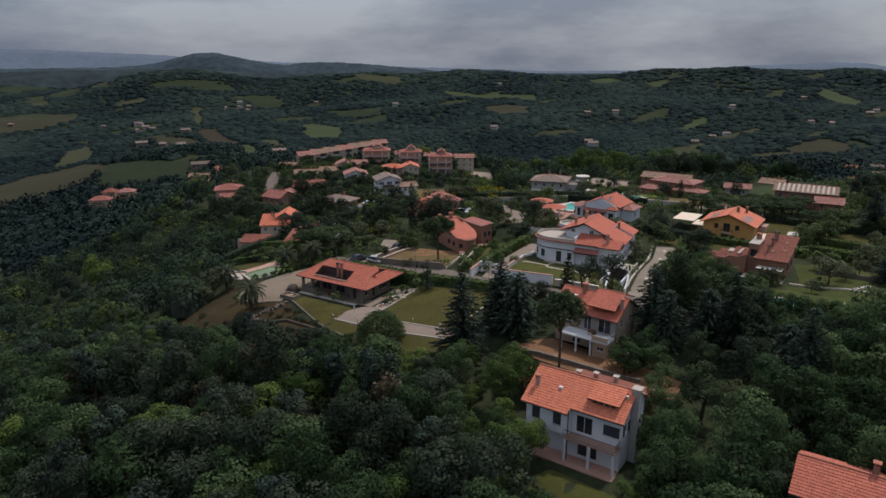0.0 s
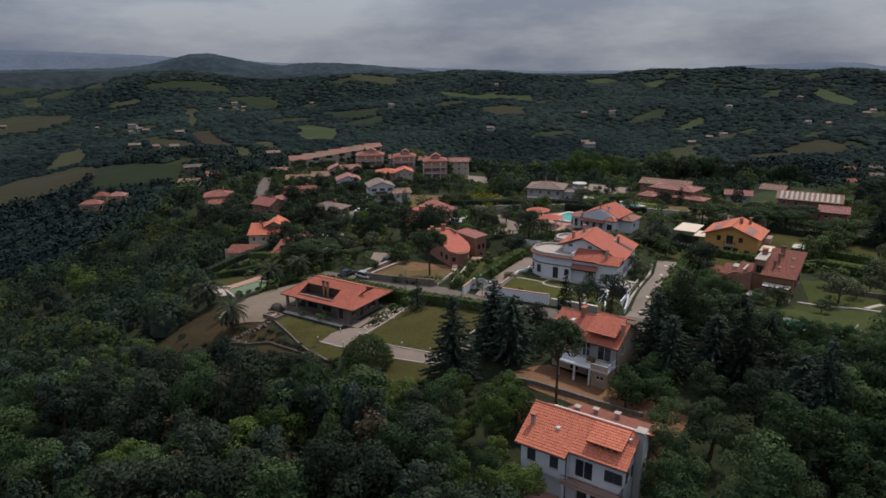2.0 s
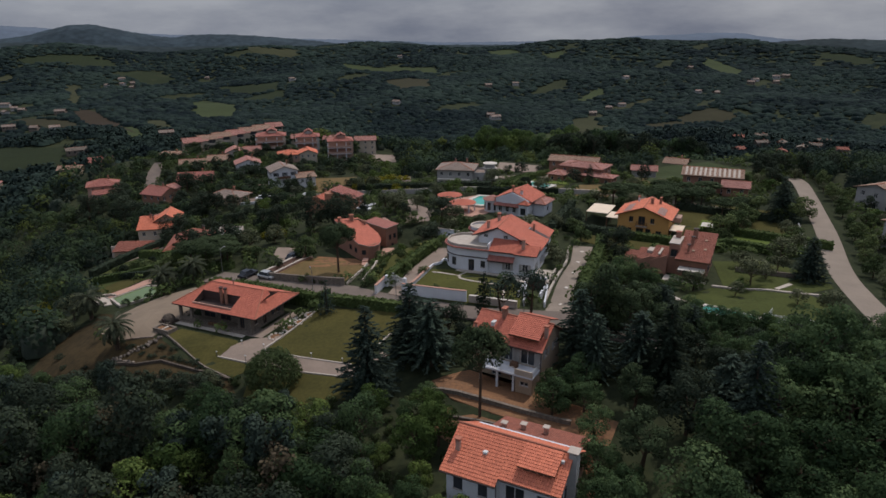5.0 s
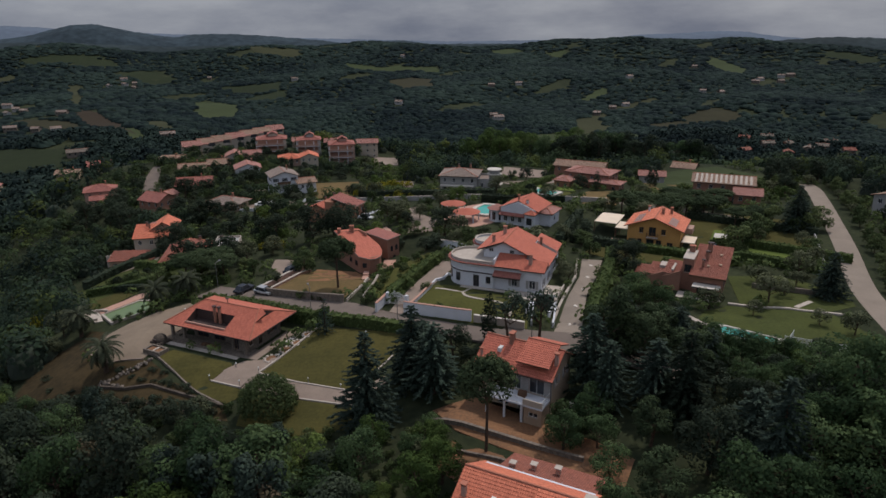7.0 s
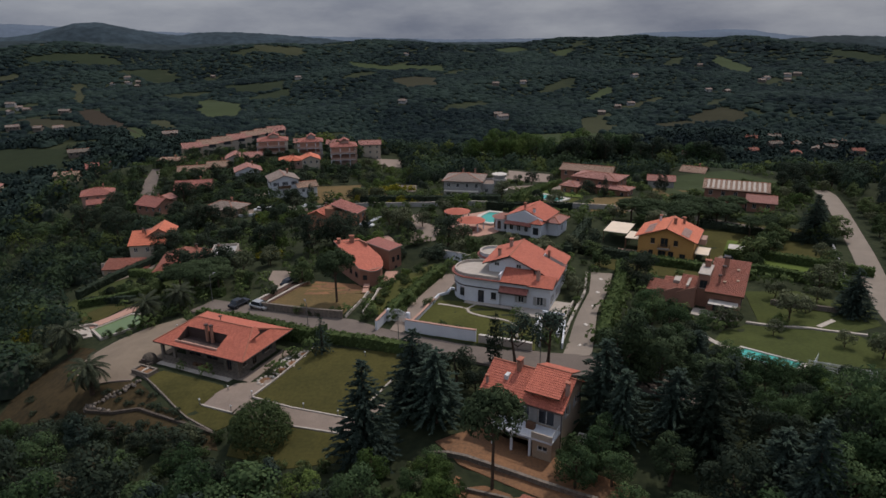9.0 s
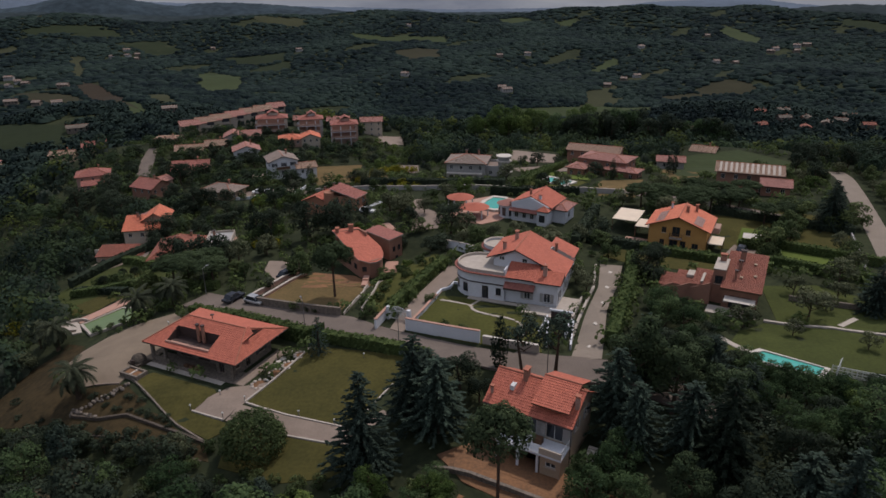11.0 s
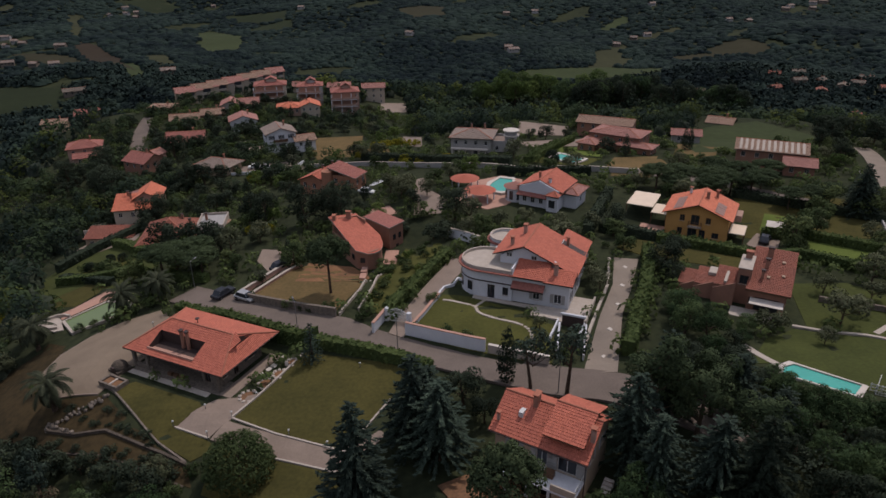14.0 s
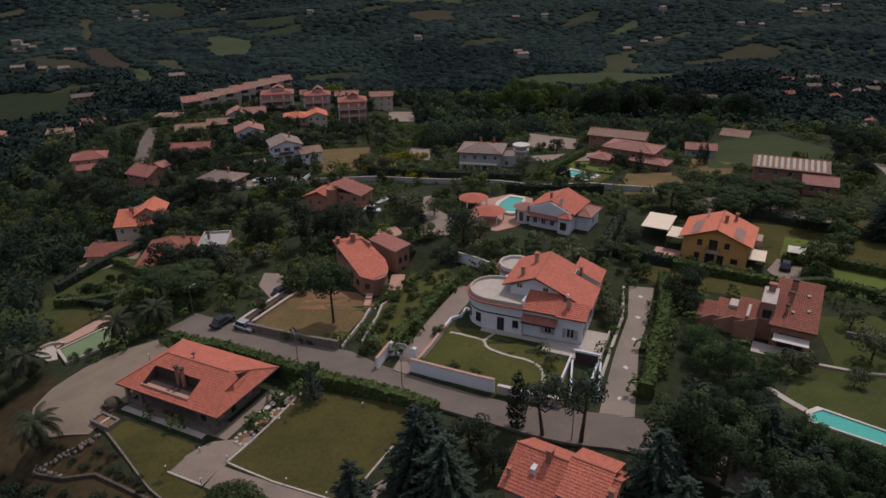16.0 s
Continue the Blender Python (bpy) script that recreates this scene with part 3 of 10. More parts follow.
def gable_roof(parent, x0, y0, x1, y1, ze, zr, mat, over=0.6, axis="x", hole=None, ridge_at=0.5, gable_over=None, thick=0.16):
    """Two slopes over the box; ridge along axis. Returns the ridge's place across."""
    g = over if gable_over is None else gable_over
    s, sof = Shell(), Shell()
    if axis == "x":
        ym = y0 + (y1 - y0) * ridge_at
        kf, kb = (zr - ze) / (ym - y0), (zr - ze) / (y1 - ym)
        a0, a1 = (x0 - g, y0 - over, ze - kf * over), (x1 + g, y0 - over, ze - kf * over)
        b0, b1 = (x0 - g, y1 + over, ze - kb * over), (x1 + g, y1 + over, ze - kb * over)
        r0, r1 = (x0 - g, ym, zr), (x1 + g, ym, zr)
        s.slope(a0, a1, r1, r0, hole=hole)
        s.slope(b1, b0, r0, r1)
    else:
        xm = x0 + (x1 - x0) * ridge_at
        kf, kb = (zr - ze) / (xm - x0), (zr - ze) / (x1 - xm)
        a0, a1 = (x0 - over, y1 + g, ze - kf * over), (x0 - over, y0 - g, ze - kf * over)
        b0, b1 = (x1 + over, y0 - g, ze - kb * over), (x1 + over, y1 + g, ze - kb * over)
        r0, r1 = (xm, y1 + g, zr), (xm, y0 - g, zr)
        s.slope(a0, a1, r1, r0, hole=hole)
        s.slope(b0, b1, r0, r1)
    s.make("roof", mat, parent)
    dn = Vector((0, 0, -thick))
    A0, A1, B0, B1, R0, R1 = (Vector(p) for p in (a0, a1, b0, b1, r0, r1))
    if axis != "x":
        B0, B1 = B1, B0
    if hole is None:
        sof.flat([A0 + dn, R0 + dn, R1 + dn, A1 + dn])
    sof.flat([B0 + dn, B1 + dn, R1 + dn, R0 + dn])
    lo = Vector((0, 0, -0.012))
    for p, q in ((A0, A1), (B1, B0), (A0, R0), (R0, B0), (A1, R1), (R1, B1)):
        sof.flat([p + dn, q + dn, q + lo, p + lo])
    sof.make("soffit", M_BROWN, parent)
    ridge_cap(parent, [(R0, R1)])
    bm = bmesh.new()
    for p, q in ((A0, A1), (B0, B1)):
        cyl(bm, p + Vector((0, 0, -0.1)), q + Vector((0, 0, -0.1)), 0.08, n=6)
    part("gutter", bm, M_TRIM, parent)


def free_hip(parent, x0, y0, x1, y1, ze, r0, r1, mat, hole=None):
    """A hipped roof with its ridge from r0 to r1, wherever they stand."""
    A, B, C, D = (x0, y0, ze), (x1, y0, ze), (x1, y1, ze), (x0, y1, ze)
    s, sof, z, t = Shell(), Shell(), ze - 0.2, 1.4
    for k, qd in enumerate(((A, B, r1, r0), (B, C, r1, r1), (C, D, r0, r1), (D, A, r0, r0))):
        s.slope(*qd, hole=hole if k == 0 else None)
    s.make("roof", mat, parent)
    out = [(x0, y0, z), (x1, y0, z), (x1, y1, z), (x0, y1, z)]
    inn = [(x0 + t, y0 + t, z), (x1 - t, y0 + t, z), (x1 - t, y1 - t, z), (x0 + t, y1 - t, z)]
    for i in range(4):
        j = (i + 1) % 4
        sof.flat([out[j], out[i], inn[i], inn[j]])
        sof.flat([out[i], out[j], (out[j][0], out[j][1], ze - 0.012), (out[i][0], out[i][1], ze - 0.012)])
    sof.make("soffit", M_BROWN, parent)
    ridge_cap(parent, [(r0, r1), (A, r0), (D, r0), (B, r1), (C, r1)])
    eave_board(parent, [A, B, C, D])


def hip_roof(parent, x0, y0, x1, y1, ze, zr, mat, over=0.7, hole=None, ridge=None):
    x0, y0, x1, y1 = x0 - over, y0 - over, x1 + over, y1 + over
    w, d = x1 - x0, y1 - y0
    rl = max(0.4, w - d) if ridge is None else ridge
    xm, ym = (x0 + x1) / 2, (y0 + y1) / 2
    A, B, C, D = (x0, y0, ze), (x1, y0, ze), (x1, y1, ze), (x0, y1, ze)
    if w >= d or ridge:
        R0, R1 = (xm - rl / 2, ym, zr), (xm + rl / 2, ym, zr)
        quads = ((A, B, R1, R0), (B, C, R1, R1), (C, D, R0, R1), (D, A, R0, R0))
    else:
        rl = max(0.4, d - w)
        R0, R1 = (xm, ym - rl / 2, zr), (xm, ym + rl / 2, zr)
        quads = ((A, B, R0, R0), (B, C, R1, R0), (C, D, R1, R1), (D, A, R0, R1))
    s = Shell()
    for k, qd in enumerate(quads):
        s.slope(*qd, hole=hole if k == 0 else None)
    s.make("roof", mat, parent)
    sof = Shell()
    z = ze - 0.18
    t = 0.9
    for p, q in ((A, B), (B, C), (C, D), (D, A)):
        sof.flat([(p[0], p[1], z), (q[0], q[1], z), (q[0], q[1], ze - 0.012), (p[0], p[1], ze - 0.012)])
    inn = [(x0 + t, y0 + t, z), (x1 - t, y0 + t, z), (x1 - t, y1 - t, z), (x0 + t, y1 - t, z)]
    out = [(x0, y0, z), (x1, y0, z), (x1, y1, z), (x0, y1, z)]
    for i in range(4):
        j = (i + 1) % 4
        sof.flat([out[j], out[i], inn[i], inn[j]])
    sof.make("soffit", M_BROWN, parent)
    ends = ((A, R0), (D, R0), (B, R1), (C, R1)) if quads[0][2] != quads[0][3] else ((A, R0), (B, R0), (C, R1), (D, R1))
    ridge_cap(parent, [(R0, R1), *ends])
    eave_board(parent, [A, B, C, D])


def shed_roof(parent, x0, y0, x1, y1, z_front, z_back, mat, over=0.3, thick=0.15):
    k = (z_back - z_front) / (y1 - y0)
    a, b = (x0 - over, y0 - over, z_front - k * over), (x1 + over, y0 - over, z_front - k * over)
    c, d = (x1 + over, y1, z_back), (x0 - over, y1, z_back)
    s = Shell()
    s.slope(a, b, c, d)
    s.make("roof", mat, parent)
    A, B, C, D = (Vector(p) for p in (a, b, c, d))
    dn, lo, sof = Vector((0, 0, -thick)), Vector((0, 0, -0.012)), Shell()
    sof.flat([A + dn, D + dn, C + dn, B + dn])
    for p, q in ((A, B), (B, C), (C, D), (D, A)):
        sof.flat([p + dn, q + dn, q + lo, p + lo])
    sof.make("soffit", M_BROWN, parent)


SIDES = {"f": 0, "r": 1, "b": 2, "l": 3}


def body(parent, x0, y0, x1, y1, z0, z1, mat, wins=(), gable=None, zr=0, shut=None, closed=False, frames=None, simple=False):
    """Four walls. wins: (side, u from that wall's left end as seen from outside, width, sill, head, kind)."""
    cs = [(x0, y0), (x1, y0), (x1, y1), (x0, y1)]
    for k, s in enumerate("frbl"):
        p, q = cs[k], cs[(k + 1) % 4]
        t = 0.3
        if s in "lr":  # butt the side walls between front and back
            sy = 1 if s == "r" else -1
            p, q = (p[0], p[1] + sy * t), (q[0], q[1] - sy * t)
        off = t if s in "lr" else 0
        ops = [(w[1] - off, w[2], w[3], w[4]) for w in wins if w[0] == s]
        top = None
        d = math.hypot(q[0] - p[0], q[1] - p[1])
        if gable == "x" and s in "lr" or gable == "y" and s in "fb":
            top = (d / 2, zr)
        m = wall_panel(parent, p, q, z0, z1, mat, ops, top=top)
        for w, o in zip([w for w in wins if w[0] == s], ops):
            kind = w[5] if len(w) > 5 else "win"
            window_in(parent, m, *o, shutters=kind in ("win", "shut"), door=kind == "door", shut_mat=shut, closed=closed or kind == "shut", frame_mat=frames, simple=simple)


def house(name, label, x, y, z, yaw, w, d, eave, ridge, wall, roof, kind="gable", axis="x", over=0.6, wins=(), sink=2.0, shut=None, chims=(), closed=False, hole=None, category="house", group="", simple=False):
    t = thing(name, pose(x, y, z, 0, 0, yaw), label, category, group)
    body(t, -w / 2, -d / 2, w / 2, d / 2, -sink, eave - 0.02, wall, wins, gable=axis if kind == "gable" else None, zr=ridge - 0.2, shut=shut, closed=closed, simple=simple)
    if kind == "gable":
        gable_roof(t, -w / 2, -d / 2, w / 2, d / 2, eave, ridge, roof, over, axis, hole=hole)
    elif kind == "hip":
        hip_roof(t, -w / 2, -d / 2, w / 2, d / 2, eave, ridge, roof, over, hole=hole)
    for c in chims:
        chimney(t, *c)
    return t


def row_of_windows(side, length, n, sill, head, w=1.0, first=None, kind="win"):
    return [(side, length * (i + 0.5) / n, w, sill, head, kind) for i in range(n)]


# -- plants --
def leaf_cloud(clumps, count, size, rnd, flat=0.0, droop=0.0, up=0.35):
    """Leaf sprays on the outside of clumps (x, y, z, rx, rz): a list of quads."""
    vs, fs, ns = [], [], []
    area = [c[3] * c[3] + 2 * c[3] * c[4] for c in clumps]
    tot = sum(area)
    for c, a in zip(clumps, area):
        for _ in range(max(6, int(count * a / tot))):
            d = Vector((rnd.gauss(0, 1), rnd.gauss(0, 1), rnd.gauss(0, 1)))
            d.normalize()
            if d.z < -0.5 and rnd.random() < 0.6:
                d.z = -d.z
            k = 0.72 + 0.36 * rnd.random() ** 0.7
            p = Vector((c[0] + d.x * c[3] * k, c[1] + d.y * c[3] * k, c[2] + d.z * c[4] * k))
            nrm = (d + Vector((rnd.gauss(0, 0.45), rnd.gauss(0, 0.45), up + rnd.gauss(0, 0.45)))).normalized()
            t = nrm.orthogonal().normalized()
            t = (Matrix.Rotation(rnd.random() * 6.28, 3, nrm) @ t)
            b = nrm.cross(t)
            s = size * rnd.uniform(0.6, 1.3)
            k0 = len(vs)
            bend = nrm * (-s * 0.18)
            vs += [tuple(p - t * s * 0.55 + bend), tuple(p - b * s * 0.42), tuple(p + t * s * 0.55 + bend), tuple(p + b * s * 0.42)]
            fs.append((k0, k0 + 1, k0 + 2, k0 + 3))
            soft = (d * 0.7 + nrm * 0.45 + Vector((c[0], c[1], 0)) * 0.05).normalized()
            ns += [tuple(soft)] * 4
    return vs, fs, ns


def trunk_mesh(rnd, h, r, limbs, lean=0.3):
    bm = bmesh.new()
    p, n = Vector((0, 0, -0.6)), 4
    dirn = Vector((rnd.uniform(-lean, lean) * 0.3, rnd.uniform(-lean, lean) * 0.3, 1)).normalized()
    for i in range(n):
        q = p + dirn * ((h + 0.6) / n)
        cyl(bm, p, q, r * (1 - 0.62 * i / n), r * (1 - 0.62 * (i + 1) / n), n=7)
        p = q
        dirn = (dirn + Vector((rnd.uniform(-lean, lean) * 0.25, rnd.uniform(-lean, lean) * 0.25, 0))).normalized()
    for tip in limbs:
        z = min(h * 0.95, max(h * 0.35, tip[2] - math.hypot(tip[0], tip[1]) * 0.8))
        cyl(bm, (dirn.x * 0.1, dirn.y * 0.1, z), tip, r * 0.36, r * 0.08, n=5)
    return bm


def plant(name, label, category, trunk, crown, trunk_mat, crown_mat, group=""):
    t = thing(name, Matrix.Identity(4), label, category, group)
    if trunk is not None:
        part("trunk", trunk, trunk_mat, t)
    ob = link_mesh("crown", crown[0], crown[1], crown_mat, t)
    if len(crown) > 2:
        ob.data.polygons.foreach_set("use_smooth", [True] * len(crown[1]))
        ob.data.normals_split_custom_set_from_vertices(crown[2])
    return t


def broadleaf(rnd, h, r, mat, label, count=1700, size=0.42, name="tree", base=0.3, category="tree"):
    clumps, zc = [], h * (base + 1) / 2
    hz = h * (1 - base) / 2
    clumps.append((0, 0, zc, r * 0.55, hz * 0.65))
    for i in range(15):
        a, e = rnd.random() * 6.28, rnd.uniform(-0.75, 1.0)
        k = math.sqrt(max(0.05, 1 - e * e * 0.85))
        rad = r * rnd.uniform(0.28, 0.46)
        clumps.append((math.cos(a) * k * (r - rad * 0.7), math.sin(a) * k * (r - rad * 0.7), zc + e * (hz - rad * 0.55), rad, rad * rnd.uniform(0.7, 1.0)))
    limbs = [(c[0], c[1], c[2]) for c in clumps[1:9]]
    return plant(name, label, category, trunk_mesh(rnd, h * 0.7, 0.05 * h * 0.5 + 0.06, limbs), leaf_cloud(clumps, count, size, rnd), M_BARK, mat)


def dome_tree(rnd, h, r, mat, label, count=7000, size=0.26, name="round_evergreen", category="tree"):
    """A crown grown or clipped to a dome that reaches down to the ground."""
    clumps = []
    for i in range(90):
        e = math.asin(max(-0.2, 1 - 1.2 * (i + 0.5) / 90))
        a = i * 2.399
        k = rnd.uniform(0.86, 1.0)
        clumps.append((math.cos(a) * math.cos(e) * r * k * 0.86, math.sin(a) * math.cos(e) * r * k * 0.86, h * 0.24 + math.sin(e) * h * 0.66 * k, r * 0.2, r * 0.17))
    bm = bmesh.new()
    cyl(bm, (0, 0, -0.4), (0, 0, h * 0.6), 0.05 * h, 0.02 * h, n=7)
    return plant(name, label, category, bm, leaf_cloud(clumps, count, size, rnd), M_BARK, mat)


def conifer(rnd, h, r, mat, label, count=1900, size=0.6, name="conifer", base=0.08, taper=0.66, ragged=0.16):
    vs, fs = [], []
    whorls = int(h / 0.42)
    for i in range(whorls):
        f = i / whorls
        z = h * (base + (1 - base) * f)
        rr = r * (1 - f) ** taper * rnd.uniform(0.96 - ragged, 0.96 + ragged) + 0.12
        nb = max(4, int(9 * (1 - f) + 3))
        a0 = rnd.random() * 6.28
        for b in range(nb):
            a = a0 + 6.28 * b / nb + rnd.uniform(-0.3, 0.3)
            L = rr * rnd.uniform(0.93 - 1.2 * ragged, 0.93 + 1.2 * ragged)
            segs = max(2, int(L / 0.4))
            for sgm in range(segs):
                s0 = (sgm + 0.6) / segs * L
                p = Vector((math.cos(a) * s0, math.sin(a) * s0, z - 0.22 * s0 + rnd.uniform(-0.12, 0.12)))
                for _ in range(5):
                    t = Vector((math.cos(a + rnd.uniform(-0.9, 0.9)), math.sin(a + rnd.uniform(-0.9, 0.9)), rnd.uniform(-0.5, 0.25))).normalized()
                    nn = (Vector((0, 0, 1)) + Vector((rnd.gauss(0, 0.5), rnd.gauss(0, 0.5), 0))).normalized()
                    bb = nn.cross(t).normalized()
                    k0, s = len(vs), size * rnd.uniform(0.7, 1.25)
                    vs += [tuple(p - t * s * 0.4), tuple(p - bb * s * 0.26), tuple(p + t * s * 0.75), tuple(p + bb * s * 0.26)]
                    fs.append((k0, k0 + 1, k0 + 2, k0 + 3))
    bm = bmesh.new()
    cyl(bm, (0, 0, -0.6), (0, 0, h * 0.97), 0.02 * h + 0.06, 0.03, n=7)
    return plant(name, label, "tree", bm, (vs, fs), M_BARK, mat)


def umbrella_pine(rnd, h, r, label, count=2600, name="umbrella_pine"):
    zc, clumps = h - r * 0.5, []
    for i in range(70):
        a, k = rnd.random() * 6.28, math.sqrt(rnd.random())
        rad = r * rnd.uniform(0.17, 0.27)
        clumps.append((math.cos(a) * k * (r - rad), math.sin(a) * k * (r - rad), zc + (1 - k * k) * r * 0.42 + rnd.uniform(-0.5, 0.15) * r * 0.5, rad, rad * 0.75))
    limbs = [(c[0] * 0.8, c[1] * 0.8, c[2] - 0.2) for c in clumps[:12]]
    bm = bmesh.new()
    cyl(bm, (0, 0, -0.6), (0.08, 0, h * 0.62), 0.24, 0.17, n=8)
    for tip in limbs:
        cyl(bm, (0.05, 0, h * rnd.uniform(0.5, 0.63)), tip, 0.1, 0.03, n=5)
    return plant(name, label, "tree", bm, leaf_cloud(clumps, count, 0.27, rnd, up=0.6), M_BARK, M_PINE)


def column_tree(rnd, h, r, mat, label, count=900, name="cypress"):
    clumps = []
    for i in range(14):
        f = i / 13
        rr = r * (math.sin(math.pi * (0.12 + 0.86 * f)) ** 0.6) * rnd.uniform(0.85, 1.1)
        clumps.append((rnd.uniform(-0.1, 0.1) * r, rnd.uniform(-0.1, 0.1) * r, 0.25 + f * (h - 0.4), max(0.1, rr), h * 0.075))
    bm = bmesh.new()
    cyl(bm, (0, 0, -0.5), (0, 0, h * 0.7), 0.1, 0.04, n=6)
    return plant(name, label, "tree", bm, leaf_cloud(clumps, count, 0.28, rnd, up=0.7), M_BARK, mat)


def palm_tree(rnd, h, r, label, name="palm_tree"):
    t = thing(name, Matrix.Identity(4), label, "palm")
    bm = bmesh.new()
    n = 7
    for i in range(n):
        cyl(bm, (0, 0, -0.5 + (h + 0.5) * i / n), (0, 0, -0.5 + (h + 0.5) * (i + 1) / n), 0.34 - 0.012 * i, 0.29 - 0.012 * i, n=9)
    ball(bm, (0, 0, h), 0.42, 1.1, 1)
    part("trunk", bm, M_BARK, t)
    for k in range(34):
        a = k * 2.399 + rnd.uniform(-0.2, 0.2)
        ang = 1.3 - 1.9 * (k / 34) + rnd.uniform(-0.1, 0.1)
        L, segs, vs, fs = r * rnd.uniform(0.85, 1.1), 14, [], []
        p = Vector((0, 0, h + 0.2))
        side = Vector((-math.sin(a), math.cos(a), 0))
        for sgm in range(segs):
            dirn = Vector((math.cos(a) * math.cos(ang), math.sin(a) * math.cos(ang), math.sin(ang)))
            f = (sgm + 0.5) / segs
            w = 0.6 * math.sin(math.pi * (0.14 + 0.82 * f)) + 0.05
            for sg in (-1, 1):
                # one narrow leaflet on each side of the rib, swept forwards and down
                tip = p + dirn * w * 0.75 + side * sg * w * 0.8 + Vector((0, 0, -w * 0.45))
                k0 = len(vs)
                vs += [tuple(p - dirn * 0.05), tuple(p + dirn * 0.2), tuple(tip)]
                fs.append((k0, k0 + 1, k0 + 2))
            q = p + dirn * (L / segs)
            k0 = len(vs)
            vs += [tuple(p - side * 0.03), tuple(p + side * 0.03), tuple(q + side * 0.025), tuple(q - side * 0.025)]
            fs.append((k0, k0 + 1, k0 + 2, k0 + 3))
            p = q
            ang -= 0.125
        link_mesh("frond", vs, fs, M_PALM, t)
    return t


def hedge(name, line, width, height, label, mat=None, density=26, category="hedge"):
    """A clipped hedge: a dense core with a coat of leaf sprays."""
    rnd = random.Random(len(name) * 31 + int(line[0][0] * 7))
    x0, y0 = line[0]
    z0 = float(ground(x0, y0))
    t = thing(name, Matrix.Translation((x0, y0, z0)), label, category)
    pts, verts, faces, vs, fs = along(line, 1.2), [], [], [], []
    for k, (x, y, a) in enumerate(pts):
        ux, uy = -math.sin(a) * width * 0.42, math.cos(a) * width * 0.42
        g = float(ground(x, y)) - z0
        verts += [(x - ux - x0, y - uy - y0, g - 0.3), (x + ux - x0, y + uy - y0, g - 0.3), (x + ux - x0, y + uy - y0, g + height * 0.93), (x - ux - x0, y - uy - y0, g + height * 0.93)]
    for k in range(len(pts) - 1):
        for i in range(4):
            j = (i + 1) % 4
            faces.append((k * 4 + i, k * 4 + j, k * 4 + 4 + j, k * 4 + 4 + i)[::-1])
    faces += [(0, 1, 2, 3), tuple(len(verts) - 4 + i for i in (3, 2, 1, 0))]
    link_mesh("hedge_core", verts, faces, mat or M_HEDGE, t)
    for (x, y, a), (xb, yb, _) in zip(pts, pts[1:]):
        ln = math.hypot(xb - x, yb - y)
        ux, uy = -math.sin(a), math.cos(a)
        for _ in range(int(density * ln * (width + 2 * height) / 3)):
            s, f = rnd.uniform(0.16, 0.36), rnd.random()
            c = rnd.random() * (width + 2 * height)
            px, py = x + (xb - x) * f, y + (yb - y) * f
            g = float(near_ground(x, y)) - z0
            if c < width:
                o, zz, nn = c - width / 2, height * rnd.uniform(0.93, 1.06), Vector((0, 0, 1))
            elif c < width + height:
                o, zz, nn = -width / 2 * rnd.uniform(0.85, 1.08), c - width, Vector((-ux, -uy, 0.3))
            else:
                o, zz, nn = width / 2 * rnd.uniform(0.85, 1.08), c - width - height, Vector((ux, uy, 0.3))
            nn = (nn + Vector((rnd.gauss(0, 0.45), rnd.gauss(0, 0.45), rnd.gauss(0, 0.45)))).normalized()
            p = Vector((px + ux * o - x0, py + uy * o - y0, g + zz))
            tt = nn.orthogonal().normalized()
            bb = nn.cross(tt)
            k0 = len(vs)
            vs += [tuple(p - tt * s), tuple(p - bb * s * 0.7), tuple(p + tt * s), tuple(p + bb * s * 0.7)]
            fs.append((k0, k0 + 1, k0 + 2, k0 + 3))
    link_mesh("hedge_leaves", vs, fs, mat or M_HEDGE, t)
    return t


def place(ob, x, y, s=1.0, tall=1.0, rot=None, dz=0.0, first=None):
    a = RND.random() * 360 if rot is None else rot
    return copy_thing(ob, pose(x, y, float(ground(x, y)) + dz, 0, 0, a) @ Matrix.Diagonal((s, s, s * tall, 1)))


def railing(parent, line, z, height=0.95, mat=None, gap=0.16, name="railing"):
    """Uprights between two rails, along a line in the parent's frame."""
    bm = bmesh.new()
    for (ax, ay), (bx, by) in zip(line, line[1:]):
        cyl(bm, (ax, ay, z + height), (bx, by, z + height), 0.035, n=5)
        cyl(bm, (ax, ay, z + 0.1), (bx, by, z + 0.1), 0.025, n=5)
        n = max(2, int(math.hypot(bx - ax, by - ay) / gap))
        for i in range(n + 1):
            f = i / n
            cyl(bm, (ax + (bx - ax) * f, ay + (by - ay) * f, z), (ax + (bx - ax) * f, ay + (by - ay) * f, z + height), 0.016, n=4)
    part(name, bm, mat or M_TRIM, parent)


def slab(parent, name, mat, *bs, label="", bevel=0.02):
    return part(name, boxes(*bs, bevel=bevel), mat, parent, label)


def prism(parent, name, outline, z0, z1, mat, label=""):
    """An upright block with that outline."""
    bm = bmesh.new()
    lo = [bm.verts.new((x, y, z0)) for x, y in outline]
    hi = [bm.verts.new((x, y, z1)) for x, y in outline]
    n = len(outline)
    for i in range(n):
        j = (i + 1) % n
        bm.faces.new((lo[i], lo[j], hi[j], hi[i]))
    bm.faces.new(hi)
    bm.faces.new(lo[::-1])
    bmesh.ops.recalc_face_normals(bm, faces=bm.faces[:])
    return part(name, bm, mat, parent, label)


def arc(cx, cy, r, a0, a1, n=14):
    return [(cx + r * math.cos(radians(a0 + (a1 - a0) * i / n)), cy + r * math.sin(radians(a0 + (a1 - a0) * i / n))) for i in range(n + 1)]


